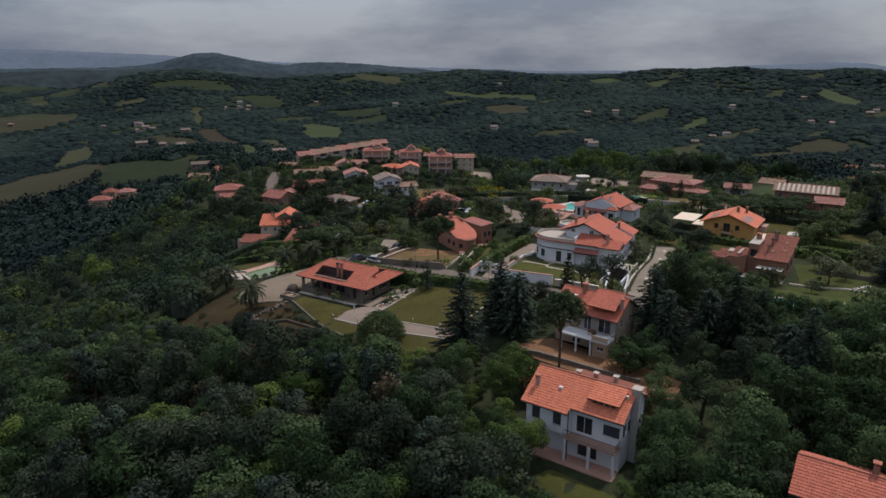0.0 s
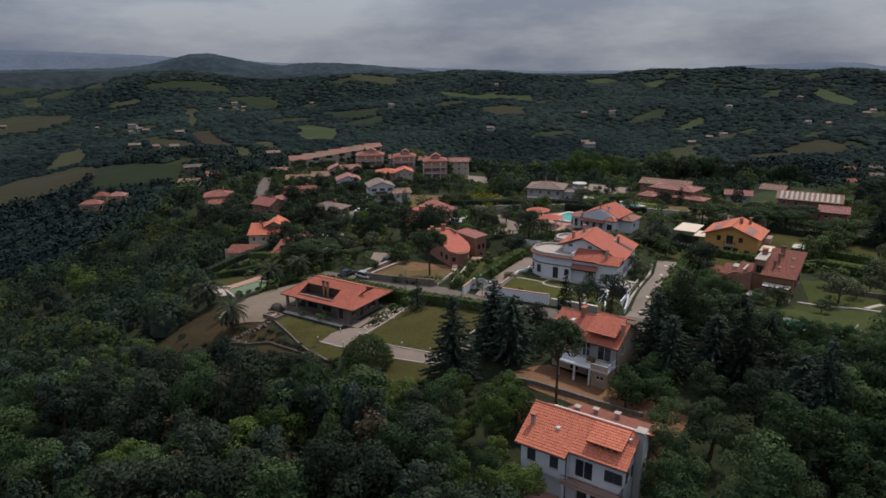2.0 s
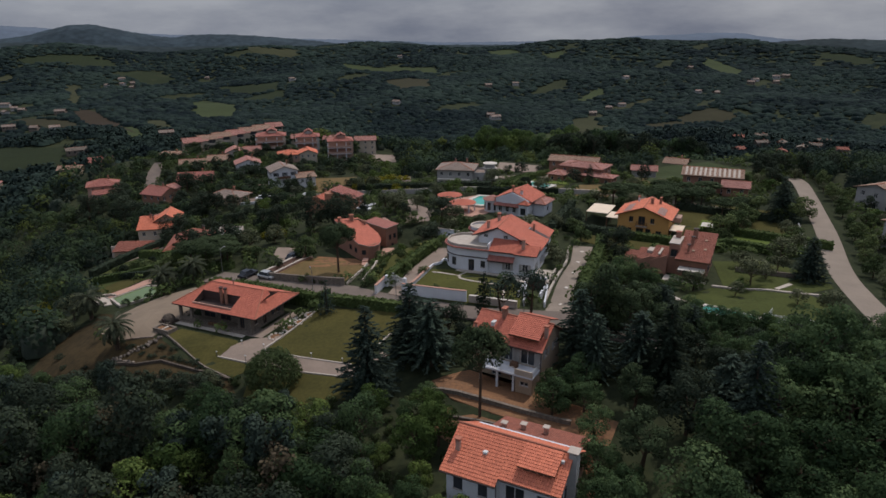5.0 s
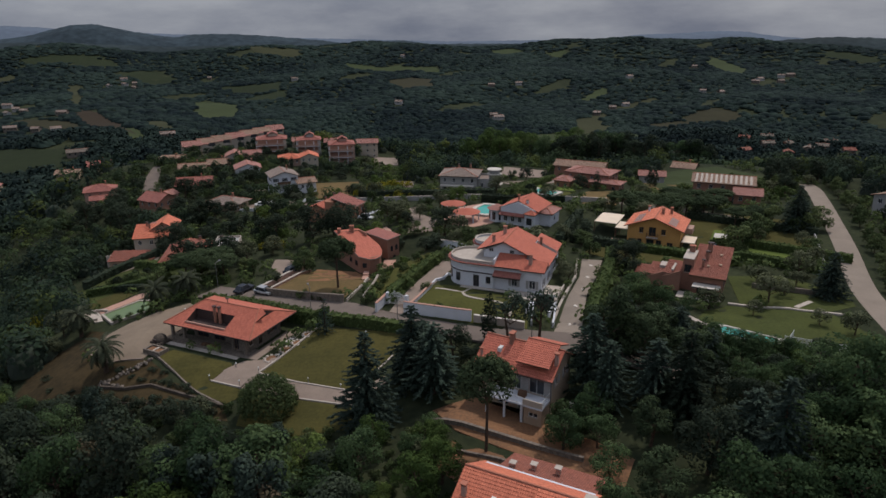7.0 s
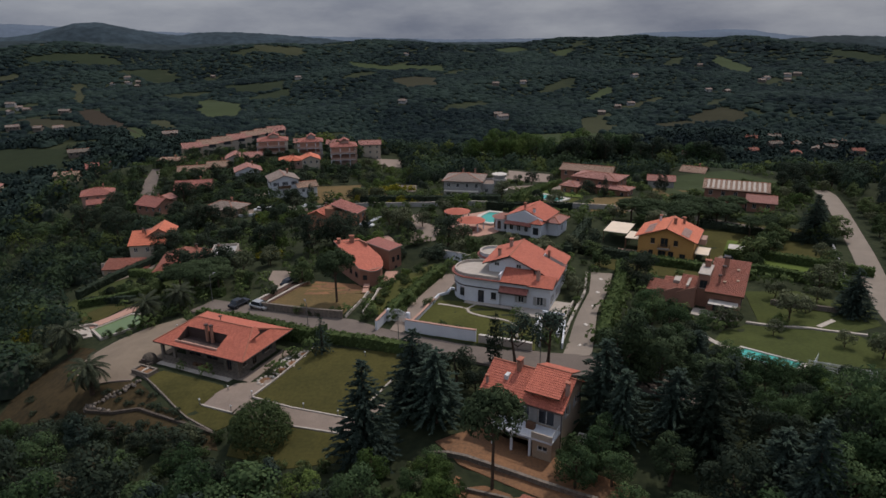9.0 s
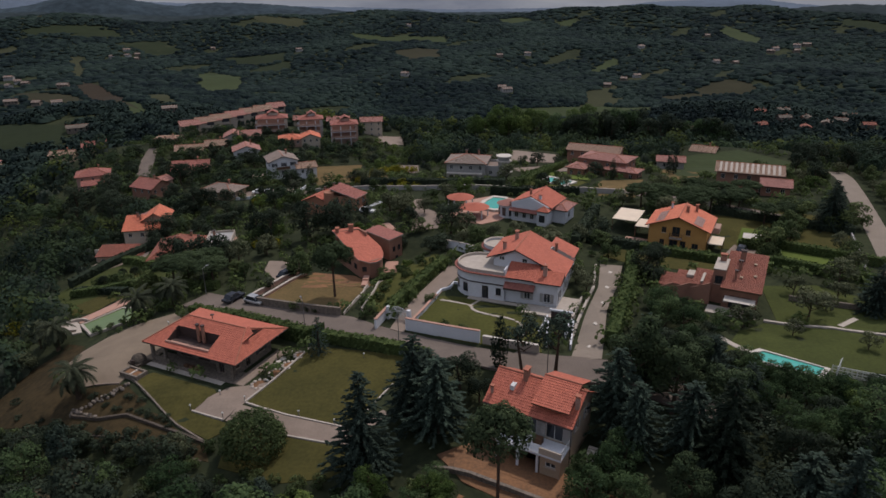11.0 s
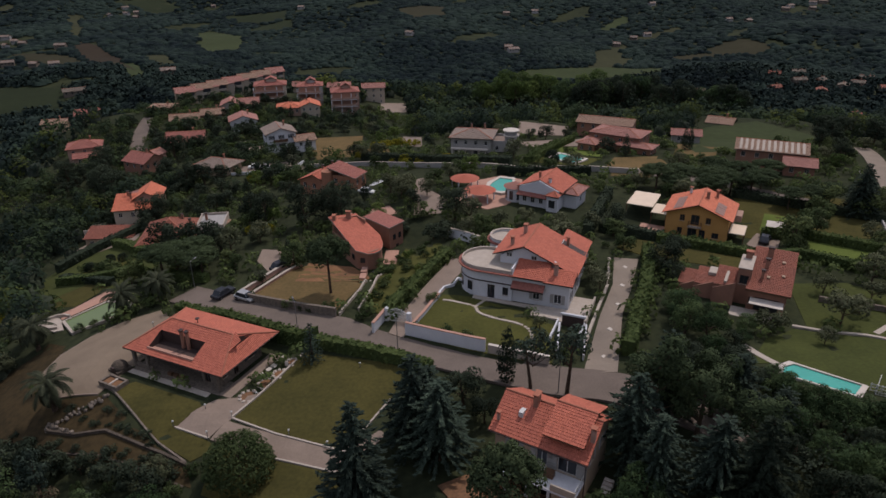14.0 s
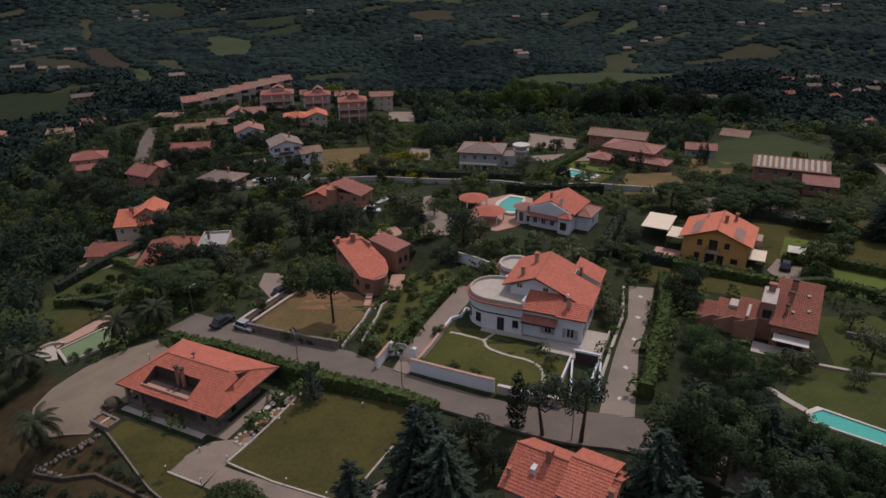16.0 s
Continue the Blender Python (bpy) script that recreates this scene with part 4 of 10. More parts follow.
def ring_wall(parent, name, cx, cy, r, a0, a1, z0, z1, mat, thick=0.2, n=20, label=""):
    o, i = arc(cx, cy, r, a0, a1, n), arc(cx, cy, r - thick, a0, a1, n)
    return prism(parent, name, o + i[::-1], z0, z1, mat, label)


def car(x, y, yaw, paint, label, length=4.2):
    t = thing("car", pose(x, y, float(ground(x, y)) + 0.1, 0, 0, yaw), label, "car")
    bm = boxes((-length / 2, -0.85, 0.28, length / 2, 0.85, 0.82), bevel=0.12)
    part("body", bm, paint, t)
    bm = bmesh.new()
    vs = [bm.verts.new(v) for v in ((-1.5, -0.78, 0.8), (1.1, -0.78, 0.8), (1.1, 0.78, 0.8), (-1.5, 0.78, 0.8), (-1.2, -0.64, 1.4), (0.45, -0.64, 1.4), (0.45, 0.64, 1.4), (-1.2, 0.64, 1.4))]
    for f in ((0, 1, 5, 4), (1, 2, 6, 5), (2, 3, 7, 6), (3, 0, 4, 7), (4, 5, 6, 7)):
        bm.faces.new([vs[i] for i in f])
    part("window_band", bm, M_GLASS, t)
    part("car_roof", boxes((-1.18, -0.64, 1.39, 0.43, 0.64, 1.45), bevel=0.02), paint, t)
    for sx in (-1.3, 1.3):
        for sy in (-0.82, 0.82):
            bm = bmesh.new()
            cyl(bm, (sx, sy - 0.1, 0.3), (sx, sy + 0.1, 0.3), 0.31, n=14)
            wheel = part("wheel", bm, M_RUBBER, t)
            bm = bmesh.new()
            cyl(bm, (sx, sy - 0.11, 0.3), (sx, sy + 0.11, 0.3), 0.18, n=10)
            part("rim", bm, M_METAL, wheel)
    for sy in (-0.6, 0.6):
        part("headlight", boxes((length / 2 - 0.05, sy - 0.16, 0.55, length / 2 + 0.02, sy + 0.16, 0.7), bevel=0.02), M_FRAME, t)
    return t


def lamp_post(x, y, h, label, mat=None, globe=True):
    t = thing("garden_lamp", pose(x, y, float(ground(x, y)), 0, 0, 0), label, "lamp", "garden lamps")
    bm = bmesh.new()
    cyl(bm, (0, 0, -0.2), (0, 0, h), 0.05, 0.035, n=7)
    cyl(bm, (0, 0, -0.2), (0, 0, 0.3), 0.1, 0.07, n=7)
    part("pole", bm, mat or M_METAL, t)
    bm = bmesh.new()
    ball(bm, (0, 0, h + 0.1), 0.13, 1.0, 2)
    part("globe", bm, M_FRAME, t, "milky white globe")
    return t


def street_lamp(x, y, h, rot):
    t = thing("street_lamp", pose(x, y, float(ground(x, y)), 0, 0, rot), "slim grey steel street lamp beside the lane", "street lamp")
    bm = bmesh.new()
    cyl(bm, (0, 0, -0.3), (0, 0, h), 0.07, 0.045, n=8)
    cyl(bm, (0, 0, h), (1.0, 0, h + 0.25), 0.035, 0.03, n=6)
    part("pole", bm, M_METAL, t)
    part("lamp_head", boxes((0.75, -0.13, h + 0.18, 1.35, 0.13, h + 0.32), bevel=0.04), M_METAL, t)


def pool(name, label, poly, water, rim=0.5, deck=None, lift=0.16):
    """A pool: a stone rim, the basin's walls, and water a little below."""
    cx, cy = sum(p[0] for p in poly) / len(poly), sum(p[1] for p in poly) / len(poly)
    z = max(float(ground(*p)) for p in poly) + lift
    t = thing(name, pose(cx, cy, z, 0, 0, 0), label, "pool")
    out = []
    for x, y in poly:
        d = math.hypot(x - cx, y - cy)
        out.append((x - cx + (x - cx) / d * rim * 1.4, y - cy + (y - cy) / d * rim * 1.4))
    inn = [(x - cx, y - cy) for x, y in poly]
    bm = bmesh.new()
    n = len(poly)
    rows = [[bm.verts.new((x, y, zz)) for x, y in pts] for pts, zz in ((out, -1.2), (out, 0.05), (inn, 0.05), (inn, -0.5))]
    for a, b in zip(rows, rows[1:]):
        for i in range(n):
            j = (i + 1) % n
            bm.faces.new((a[i], a[j], b[j], b[i]))
    bmesh.ops.recalc_face_normals(bm, faces=bm.faces[:])
    part("pool_rim", bm, deck or M_SLAB, t)
    bm = bmesh.new()
    bm.faces.new([bm.verts.new((x, y, -0.12)) for x, y in inn])
    bmesh.ops.recalc_face_normals(bm, faces=bm.faces[:])
    if bm.faces[:][0].normal.z < 0:
        bmesh.ops.reverse_faces(bm, faces=bm.faces[:])
    part("water", bm, water, t)
    keep([(x + cx, y + cy) for x, y in out])
    return t


def tiled_sheet(parent, name, outline, z_at, uphill, mat, drop=0.2, course=0.36, label=""):
    """A tiled roof plane with any outline. z_at: height at the plan's origin; uphill: its rise per metre in x and y."""
    gx, gy = uphill
    g = math.hypot(gx, gy)
    dx, dy = gx / g, gy / g
    bm = bmesh.new()
    bm.faces.new([bm.verts.new((x, y, 0)) for x, y in outline])
    ks = [x * dx + y * dy for x, y in outline]
    k = min(ks) + course
    while k < max(ks):
        bmesh.ops.bisect_plane(bm, geom=bm.verts[:] + bm.edges[:] + bm.faces[:], plane_co=(dx * k, dy * k, 0), plane_no=(dx, dy, 0))
        k += course
    bm.normal_update()
    if bm.faces and sum(f.normal.z for f in bm.faces) < 0:
        bmesh.ops.reverse_faces(bm, faces=bm.faces[:])
    uv = bm.loops.layers.uv.new("UVMap")
    for f in bm.faces:
        for lp in f.loops:
            x, y = lp.vert.co.x, lp.vert.co.y
            lp[uv].uv = (-x * dy + y * dx, x * dx + y * dy)
    for v in bm.verts:
        v.co.z = z_at + gx * v.co.x + gy * v.co.y
    ob = part(name, bm, mat, parent, label)
    so = Shell()
    pts = [(x, y, z_at + gx * x + gy * y) for x, y in outline]
    for a, b in zip(pts, pts[1:] + pts[:1]):
        so.flat([(a[0], a[1], a[2] - drop), (b[0], b[1], b[2] - drop), (b[0], b[1], b[2] - 0.005), (a[0], a[1], a[2] - 0.005)])
    so.flat([(x, y, z - drop) for x, y, z in pts[::-1]])
    so.make(name + "_edge", M_PALESTONE, parent)
    return ob


# ---- the land ----
def spread_axis(lo, hi, step, far_lo, far_hi, grow=1.05, most=45.0):
    mid = list(np.arange(lo, hi + 0.01, step))
    up, s = [hi], step
    while up[-1] < far_hi:
        s = min(most, s * grow)
        up.append(up[-1] + s)
    dn, s = [lo], step
    while dn[-1] > far_lo:
        s = min(most * 4, s * grow * 1.05)
        dn.append(dn[-1] - s)
    return np.array(dn[:0:-1] + mid + up[1:])


def land():
    xs = spread_axis(-200, 200, 2.5, -4600, 4600)
    ys = spread_axis(-20, 420, 2.5, -3000, 4900)
    gx, gy = np.meshgrid(xs, ys)
    gz = ground(gx, gy)
    verts = np.stack([gx.ravel(), gy.ravel(), gz.ravel()], 1)
    nx, ny = len(xs), len(ys)
    i = (np.arange(ny - 1)[:, None] * nx + np.arange(nx - 1)[None, :]).ravel()
    quads = np.stack([i, i + 1, i + nx + 1, i + nx], 1)
    me = bpy.data.meshes.new("ground")
    me.vertices.add(len(verts))
    me.vertices.foreach_set("co", verts.ravel())
    me.loops.add(quads.size)
    me.loops.foreach_set("vertex_index", quads.ravel())
    me.polygons.add(len(quads))
    me.polygons.foreach_set("loop_start", np.arange(0, quads.size, 4))
    me.update(calc_edges=True)
    me.polygons.foreach_set("use_smooth", np.ones(len(quads), dtype=bool))
    me.materials.append(M_GROUND)
    tagged(new("ground", me), "rolling hill ground with rough grass and leaf litter", "ground", kind="structure")


land()

KEEP = []  # outlines that stay free of scattered trees


def keep(poly):
    KEEP.append((poly, min(p[0] for p in poly), max(p[0] for p in poly), min(p[1] for p in poly), max(p[1] for p in poly)))
    return poly


def keep_rect(x, y, yaw, w, d, m=1.0):
    c, s = math.cos(radians(yaw)), math.sin(radians(yaw))
    keep([(x + c * a - s * b, y + s * a + c * b) for a, b in ((-w / 2 - m, -d / 2 - m), (w / 2 + m, -d / 2 - m), (w / 2 + m, d / 2 + m), (-w / 2 - m, d / 2 + m))])


def keep_line(line, width):
    for (ax, ay), (bx, by) in zip(line, line[1:]):
        d = math.hypot(bx - ax, by - ay)
        keep_rect((ax + bx) / 2, (ay + by) / 2, math.degrees(math.atan2(by - ay, bx - ax)), d, width, 0.6)


def free(x, y):
    return not any(a <= x <= b and c <= y <= d and inside(p, x, y) for p, a, b, c, d in KEEP)


# ---- roads, drives, lawns ----
ROAD = smooth_line([(-47.5, 132.0), (-42, 128.6), (-37, 126), (-31, 121.7), (-18, 116), (-10, 111.2), (-3, 107.6), (6, 103), (12, 100.8), (18, 100), (24, 96.5), (31, 91)])
strip("road", ROAD, 6.0, M_ASPHALT, "narrow pale grey asphalt lane between the gardens")
keep_line(ROAD[::4], 7)
RIGHT_ROAD = smooth_line([(64, 92), (69, 112), (73, 124), (83.6, 147), (93.2, 172), (101, 192), (106.6, 206), (109.5, 216)])
strip("road", RIGHT_ROAD, 4.4, M_BLEACHED, "wide sunlit asphalt road rising past the gardens")
keep_line(RIGHT_ROAD[::4], 9)
BACK_ROAD = smooth_line([(-60, 226), (-45, 226), (-27, 219), (-9, 205), (5, 195), (14, 189), (28, 193), (45, 190), (62, 178), (80, 160)])
strip("road", BACK_ROAD, 4.2, M_ASPHALT, "grey lane behind the villas with a low wall")
keep_line(BACK_ROAD[::4], 5)
D_DRIVE = keep([(16.7, 108.2), (19.5, 116), (23.2, 125.7), (25.6, 136.3), (29.5, 135.6), (26, 125), (22.7, 116.3), (19.2, 102.5), (15, 102.5)])
drape("driveway", D_DRIVE, M_BLEACHED, "long paved driveway with pale diamond inlays", "driveway", lift=0.10)
GATE_DRIVE = keep([(-10.4, 113.4), (-9.4, 117), (-6.5, 125.3), (-1.8, 137.4), (1.6, 135.6), (-3.2, 123.8), (-6.8, 115.5), (-8.2, 112)])
drape("driveway", GATE_DRIVE, M_PAVE, "paved drive behind a white gate", "driveway", lift=0.10)
B_DRIVE = keep([(-47.5, 103.2), (-53, 103.4), (-57.4, 106.5), (-60.4, 111.5), (-60.6, 116.5), (-58, 121), (-53, 125), (-49, 126.5), (-44.6, 121.5), (-44.2, 113), (-46.2, 107.5)])
drape("driveway", B_DRIVE, M_GRAVEL, "round gravel forecourt with a pale kerb", "driveway", lift=0.08)
B_LAWN = keep([(-28.2, 98.6), (-25.2, 104), (-21.6, 110.4), (-7.2, 105.8), (-8.6, 99.5), (-13.4, 91.8), (-21.8, 95.3)])
drape("lawn", B_LAWN, M_LAWN, "mown lawn fading to brown beside the hipped villa", "lawn")
B_LAWN2 = keep([(-45.9, 104.2), (-43.6, 105.7), (-33.4, 101.5), (-32.8, 100.5), (-35.1, 97.4), (-30.1, 95.0), (-28.8, 93.8), (-31.4, 92.3), (-36.2, 95.5)])
drape("lawn", B_LAWN2, M_LAWN, "triangular lawn before the villa's terrace", "lawn", lift=0.09)
B_PATH = keep([(-35.2, 97.6), (-30.2, 95.4), (-28.0, 98.8), (-26.0, 103.0), (-31.5, 102.0), (-32.8, 100.6)])
drape("path", B_PATH, M_PAVE, "pale paved path to the villa terrace", "path", lift=0.10)
B_STRIP = keep([(-28.6, 98.0), (-21.9, 95.1), (-13.2, 91.4), (-9.5, 94.5), (-8.6, 93.6), (-13.2, 88.7), (-21.2, 91.6), (-30.0, 95.2)])
drape("path", B_STRIP, M_PAVE, "pale paved strip along the lawn", "path", lift=0.10)
B_SLOPE = keep([(-70, 103), (-72, 114), (-66, 122), (-61.5, 120), (-57.5, 106), (-53, 103), (-46.5, 103), (-36.6, 95.1), (-31.6, 91.8), (-30, 88.6), (-36, 91), (-50, 95.5)])
drape("bank", B_SLOPE, M_SLOPE, "dry grassy bank falling away below the forecourt", "slope", lift=0.05)
B_LAWN3 = keep([(-29, 94.2), (-21.3, 91.3), (-13.4, 88.5), (-12.5, 84), (-20, 84), (-28.5, 87.5)])
drape("lawn", B_LAWN3, M_LAWN, "rough green lawn below the paved strip", "lawn")
D_LAWN = keep([(-7.2, 114.2), (-3.0, 123.2), (1.0, 122.2), (2.6, 121.2), (9.4, 117.6), (9.2, 115.6), (12.8, 113.6), (11.4, 104.6), (6.5, 105.2), (0.8, 107.8), (-3, 110)])
drape("lawn", D_LAWN, M_LAWN_LUSH, "green lawn with a winding stone path before the white villa", "lawn")
H_LAWN = keep([(-35.6, 127.6), (-31.5, 126.4), (-19.4, 120.6), (-15.6, 132.5), (-15.8, 137.5), (-27.5, 143.5), (-31, 140)])
drape("lawn", H_LAWN, M_LAWN_DRY, "parched brown yard round an umbrella pine", "lawn")
H_GARDEN = keep([(-15, 124), (-11.4, 116.5), (-9.5, 120), (-2.8, 138), (-4, 146), (-11, 150), (-13.5, 140)])
drape("vegetable_garden", H_GARDEN, M_LAWN_LUSH, "overgrown kitchen garden plot", "garden", lift=0.05)
F_LAWN = keep([(36, 104), (40.5, 110.4), (45.4, 113.6), (53.6, 111.2), (60, 109), (62, 98), (47.5, 98.2), (40.6, 104.4)])
drape("lawn", F_LAWN, M_LAWN_SHADY, "lawn sloping to the turquoise pool", "lawn")
F_LAWN2 = keep([(47.5, 113.6), (60, 110), (66, 113), (68, 120), (60, 128), (50.5, 127)])
drape("lawn", F_LAWN2, M_LAWN_SHADY, "dry olive garden beside the brown house", "lawn", lift=0.05)
E_LAWN = keep([(52, 150), (62, 146), (78, 148), (86, 166), (70, 176), (58, 170)])
drape("lawn", E_LAWN, M_LAWN, "bright green garden beside the ochre house", "lawn", lift=0.05)
E_FRONT = keep([(27, 141), (31, 137), (48, 131), (52, 138), (44, 144), (34, 150)])
drape("lawn", E_FRONT, M_LAWN, "hedged lawn in front of the ochre house", "lawn", lift=0.05)
C_YARD = keep([(-2.5, 86), (0.3, 81.4), (10, 74.8), (18, 70), (20, 74), (13, 81), (3, 88)])
drape("yard", C_YARD, M_SOIL, "bare red earth terraces below the house", "ground", lift=0.06)
A_YARD = keep([(3, 70), (9, 67), (15.5, 63.5), (16, 69), (10, 74), (0, 80), (-2, 76)])
drape("yard", A_YARD, M_SOIL, "bare earth yard behind the white house", "ground", lift=0.05)
A_LAWN = keep([(0, 56), (2, 52), (9, 47.5), (13, 51), (3, 57)])
drape("lawn", A_LAWN, M_LAWN_LUSH, "grass below the white house", "lawn", lift=0.05)
PARK = keep([(-71, 233), (-52, 236), (-50, 224), (-68, 225)])
drape("parking_yard", PARK, M_PAVE, "pale parking court", "yard", lift=0.08)
drape("lawn", keep([(-50, 247), (-24, 244), (-22, 234), (-46, 235)]), M_LAWN_DRY, "dry mown field by the white house", "lawn", lift=0.05)
drape("lawn", keep([(18, 200), (24, 212), (36, 204), (30, 195)]), M_LAWN_LUSH, "green lawn round a small pool", "lawn", lift=0.05)
drape("yard", keep([(16, 232), (42, 240), (46, 226), (20, 220)]), M_PAVE, "pale gravel court behind the flat-roofed villa", "yard", lift=0.08)
drape("meadow", keep([(62, 214), (70, 250), (100, 262), (112, 240), (90, 215)]), M_MEADOW, "green meadow above the striped roof", "meadow", lift=0.05)
drape("lawn", keep([(24, 213), (27, 222), (37, 219), (37, 206)]), M_LAWN_BRIGHT, "watered lawn behind the small pool", "lawn", lift=0.07)
drape("forecourt", keep([(17.5, 246), (19.3, 263.4), (35.2, 255.6), (32.2, 244.3)]), M_PAVE, "bare pale forecourt behind the modern villa", "forecourt", lift=0.07)
drape("lawn", keep([(36, 196), (40, 206), (52, 204), (52, 192)]), M_LAWN_DRY, "yellow dry grass", "lawn", lift=0.05)

drape("parking_yard", keep([(-81, 255), (-82, 269), (-72, 269), (-69, 251)]), M_PAVE, "pale court before the white house", "yard", lift=0.08)
drape("lawn", keep([(-55, 261), (-55, 275), (-38, 280), (-35, 256), (-41, 245), (-50, 248)]), M_LAWN_DRY, "dry yellow field behind the white house", "lawn", lift=0.05)
drape("yard", keep([(-39, 344), (-42, 372), (-29, 384), (-28, 360)]), M_PAVE, "pale yard beyond the apartments", "yard", lift=0.08)
drape("sports_court", keep([(-21, 245), (-22, 273), (-15, 266), (-13, 238)]), M_PAVE, "grey tennis court among trees", "court", lift=0.08)
drape("driveway", keep([(-11.6, 188), (-9, 188), (-8, 176), (-3.4, 168), (-4.6, 161.5), (-10.5, 163), (-10.4, 171)]), M_PAVE, "winding pale driveway", "driveway", lift=0.08)
drape("road", keep([(-120, 262), (-129, 287), (-133, 305), (-129, 305), (-123, 286), (-115, 262)]), M_ASPHALT, "steep grey side street of the village", "road", lift=0.08)
drape("lawn", keep([(35, 186), (40, 206), (52, 208), (44, 185)]), M_LAWN_DRY, "yellow dry garden below the broad villa", "lawn", lift=0.05)
drape("lawn", keep([(56, 208), (64, 230), (73, 223), (66, 204)]), M_LAWN_DRY, "dry grass beside the broad villa", "lawn", lift=0.05)
drape("yard", keep([(-26, 162.5), (-25, 167), (-16, 169), (-14, 165), (-21, 162)]), M_TERRACE, "pink paved yard of the orange house", "yard", lift=0.08)
drape("yard", keep([(-98, 183), (-91, 190), (-80, 186), (-78, 177), (-92, 174)]), M_PAVE, "paved yard beside the carport", "yard", lift=0.08)
drape("terrace", keep([(-71.5, 134.4), (-65.8, 141), (-61.5, 137.6), (-66.6, 131)]), M_TERRACE, "peach paved terrace beside the green pool", "terrace", lift=0.10)
drape("lawn", keep([(-83, 158), (-76, 165), (-66, 156), (-64, 150), (-74, 152)]), M_LAWN_LUSH, "lawn with clipped round bushes", "lawn", lift=0.05)
drape("lawn", keep([(-80, 146.5), (-74, 149), (-66, 144.5), (-70, 137), (-76, 140)]), M_LAWN, "shaded lawn beside the green pool", "lawn", lift=0.05)
drape("yard", keep([(-28.8, 134.6), (-28.4, 143.5), (-20, 142), (-16.4, 138), (-17.2, 131.6), (-22.5, 133.4)]), M_SOIL, "bare orange earth below the round house", "ground", lift=0.07)
drape("driveway", keep([(-38, 143.6), (-38.5, 149), (-34, 148), (-33.6, 142.8), (-31, 139), (-34, 138)]), M_PAVE, "pale paved parking place beside the terrace", "driveway", lift=0.08)
drape("driveway", keep([(52, 146.7), (55.8, 151.7), (58.4, 147.6), (55.6, 142.4), (52.4, 143.4)]), M_PAVE, "pinkish paved parking place beside the ochre house", "driveway", lift=0.10)
keep([(29, 152), (30, 171), (42, 171), (42, 158), (36, 150)])
drape("lawn", keep([(56.8, 153), (62.5, 150.5), (66, 157), (60.5, 160)]), M_LAWN_BRIGHT, "small watered lawn with a parasol", "lawn", lift=0.09)
drape("lawn", keep([(58, 135.4), (62.4, 147.6), (72, 145), (69.6, 134.6)]), M_LAWN_BRIGHT, "grassy green garden between clipped hedges", "lawn", lift=0.08)
drape("lawn", keep([(-95, 166), (-88, 150), (-74, 143), (-63, 141), (-59, 152), (-66, 163), (-78, 180), (-90, 186)]), M_LAWN_SHADY, "shaded garden lawn with hedges and clipped bushes", "lawn", lift=0.03)
# ---- houses ----
def put_house(name, label, x, y, yaw, w, d, eave_z, rise, wall, roof, floors=2, near=False, **kw):
    """A plain house whose eave lies at the height eave_z of the plan."""
    h = 2.85 * floors + 0.25
    keep_rect(x, y, yaw, w, d, 1.5)
    cy, sy = math.cos(radians(yaw)), math.sin(radians(yaw))
    deep = 2.5 if y > 160 else 4
    keep_rect(x + sy * (d / 2 + deep / 2), y - cy * (d / 2 + deep / 2), yaw, w, deep, 0.3)
    wins = []
    for s, L in (("f", w), ("r", d), ("l", d)):
        n = max(1, round(L / 3.2))
        wins += row_of_windows(s, L, n, h - 2.0, h - 0.75, 0.95)
        for f in range(1, floors):
            wins += row_of_windows(s, L, n, h - 2.0 - 2.85 * f, h - 0.7 - 2.85 * f, 0.95, kind="plain" if f > 1 else "win")
    t = house(name, label, x, y, eave_z - h, yaw, w, d, h, h + rise, wall, roof, wins=kw.pop("wins", wins), sink=kw.pop("sink", 4.0), simple=not near, **kw)
    if name == "house" and w >= 8:
        # a balcony on the front, a chimney on the ridge
        if floors > 1:
            b = slab(t, "balcony", M_PALESTONE, (-w * 0.3, -d / 2 - 1.2, h - 2.95, w * 0.2, -d / 2 - 0.02, h - 2.8))
            part("balustrade", boxes((-w * 0.3, -d / 2 - 1.2, h - 2.797, w * 0.2, -d / 2 - 1.1, h - 1.9)), M_BROWN, b)
        chimney(t, w * 0.2, 0.5, h + rise - 0.5, h + rise + 0.8, 0.5, 0.5, M_BRICK)
    return t


def mono_roof(parent, x0, y0, x1, y1, z_low, z_high, low, mat, over=0.4, thick=0.18, edge=None):
    """One tiled plane over a block; low names the side with the eave (f, b, l or r)."""
    x0, y0, x1, y1 = x0 - over, y0 - over, x1 + over, y1 + over
    A, B, C, D = (x0, y0), (x1, y0), (x1, y1), (x0, y1)
    e0, e1, r1, r0 = {"f": (A, B, C, D), "r": (B, C, D, A), "b": (C, D, A, B), "l": (D, A, B, C)}[low]
    pts = [Vector((*e0, z_low)), Vector((*e1, z_low)), Vector((*r1, z_high)), Vector((*r0, z_high))]
    s, so, dn, lo = Shell(), Shell(), Vector((0, 0, -thick)), Vector((0, 0, -0.012))
    s.slope(*pts)
    s.make("roof", mat, parent)
    so.flat([p + dn for p in pts[::-1]])
    for p, q in zip(pts, pts[1:] + pts[:1]):
        so.flat([p + dn, q + dn, q + lo, p + lo])
    so.make("roof_edge", edge or M_BROWN, parent)


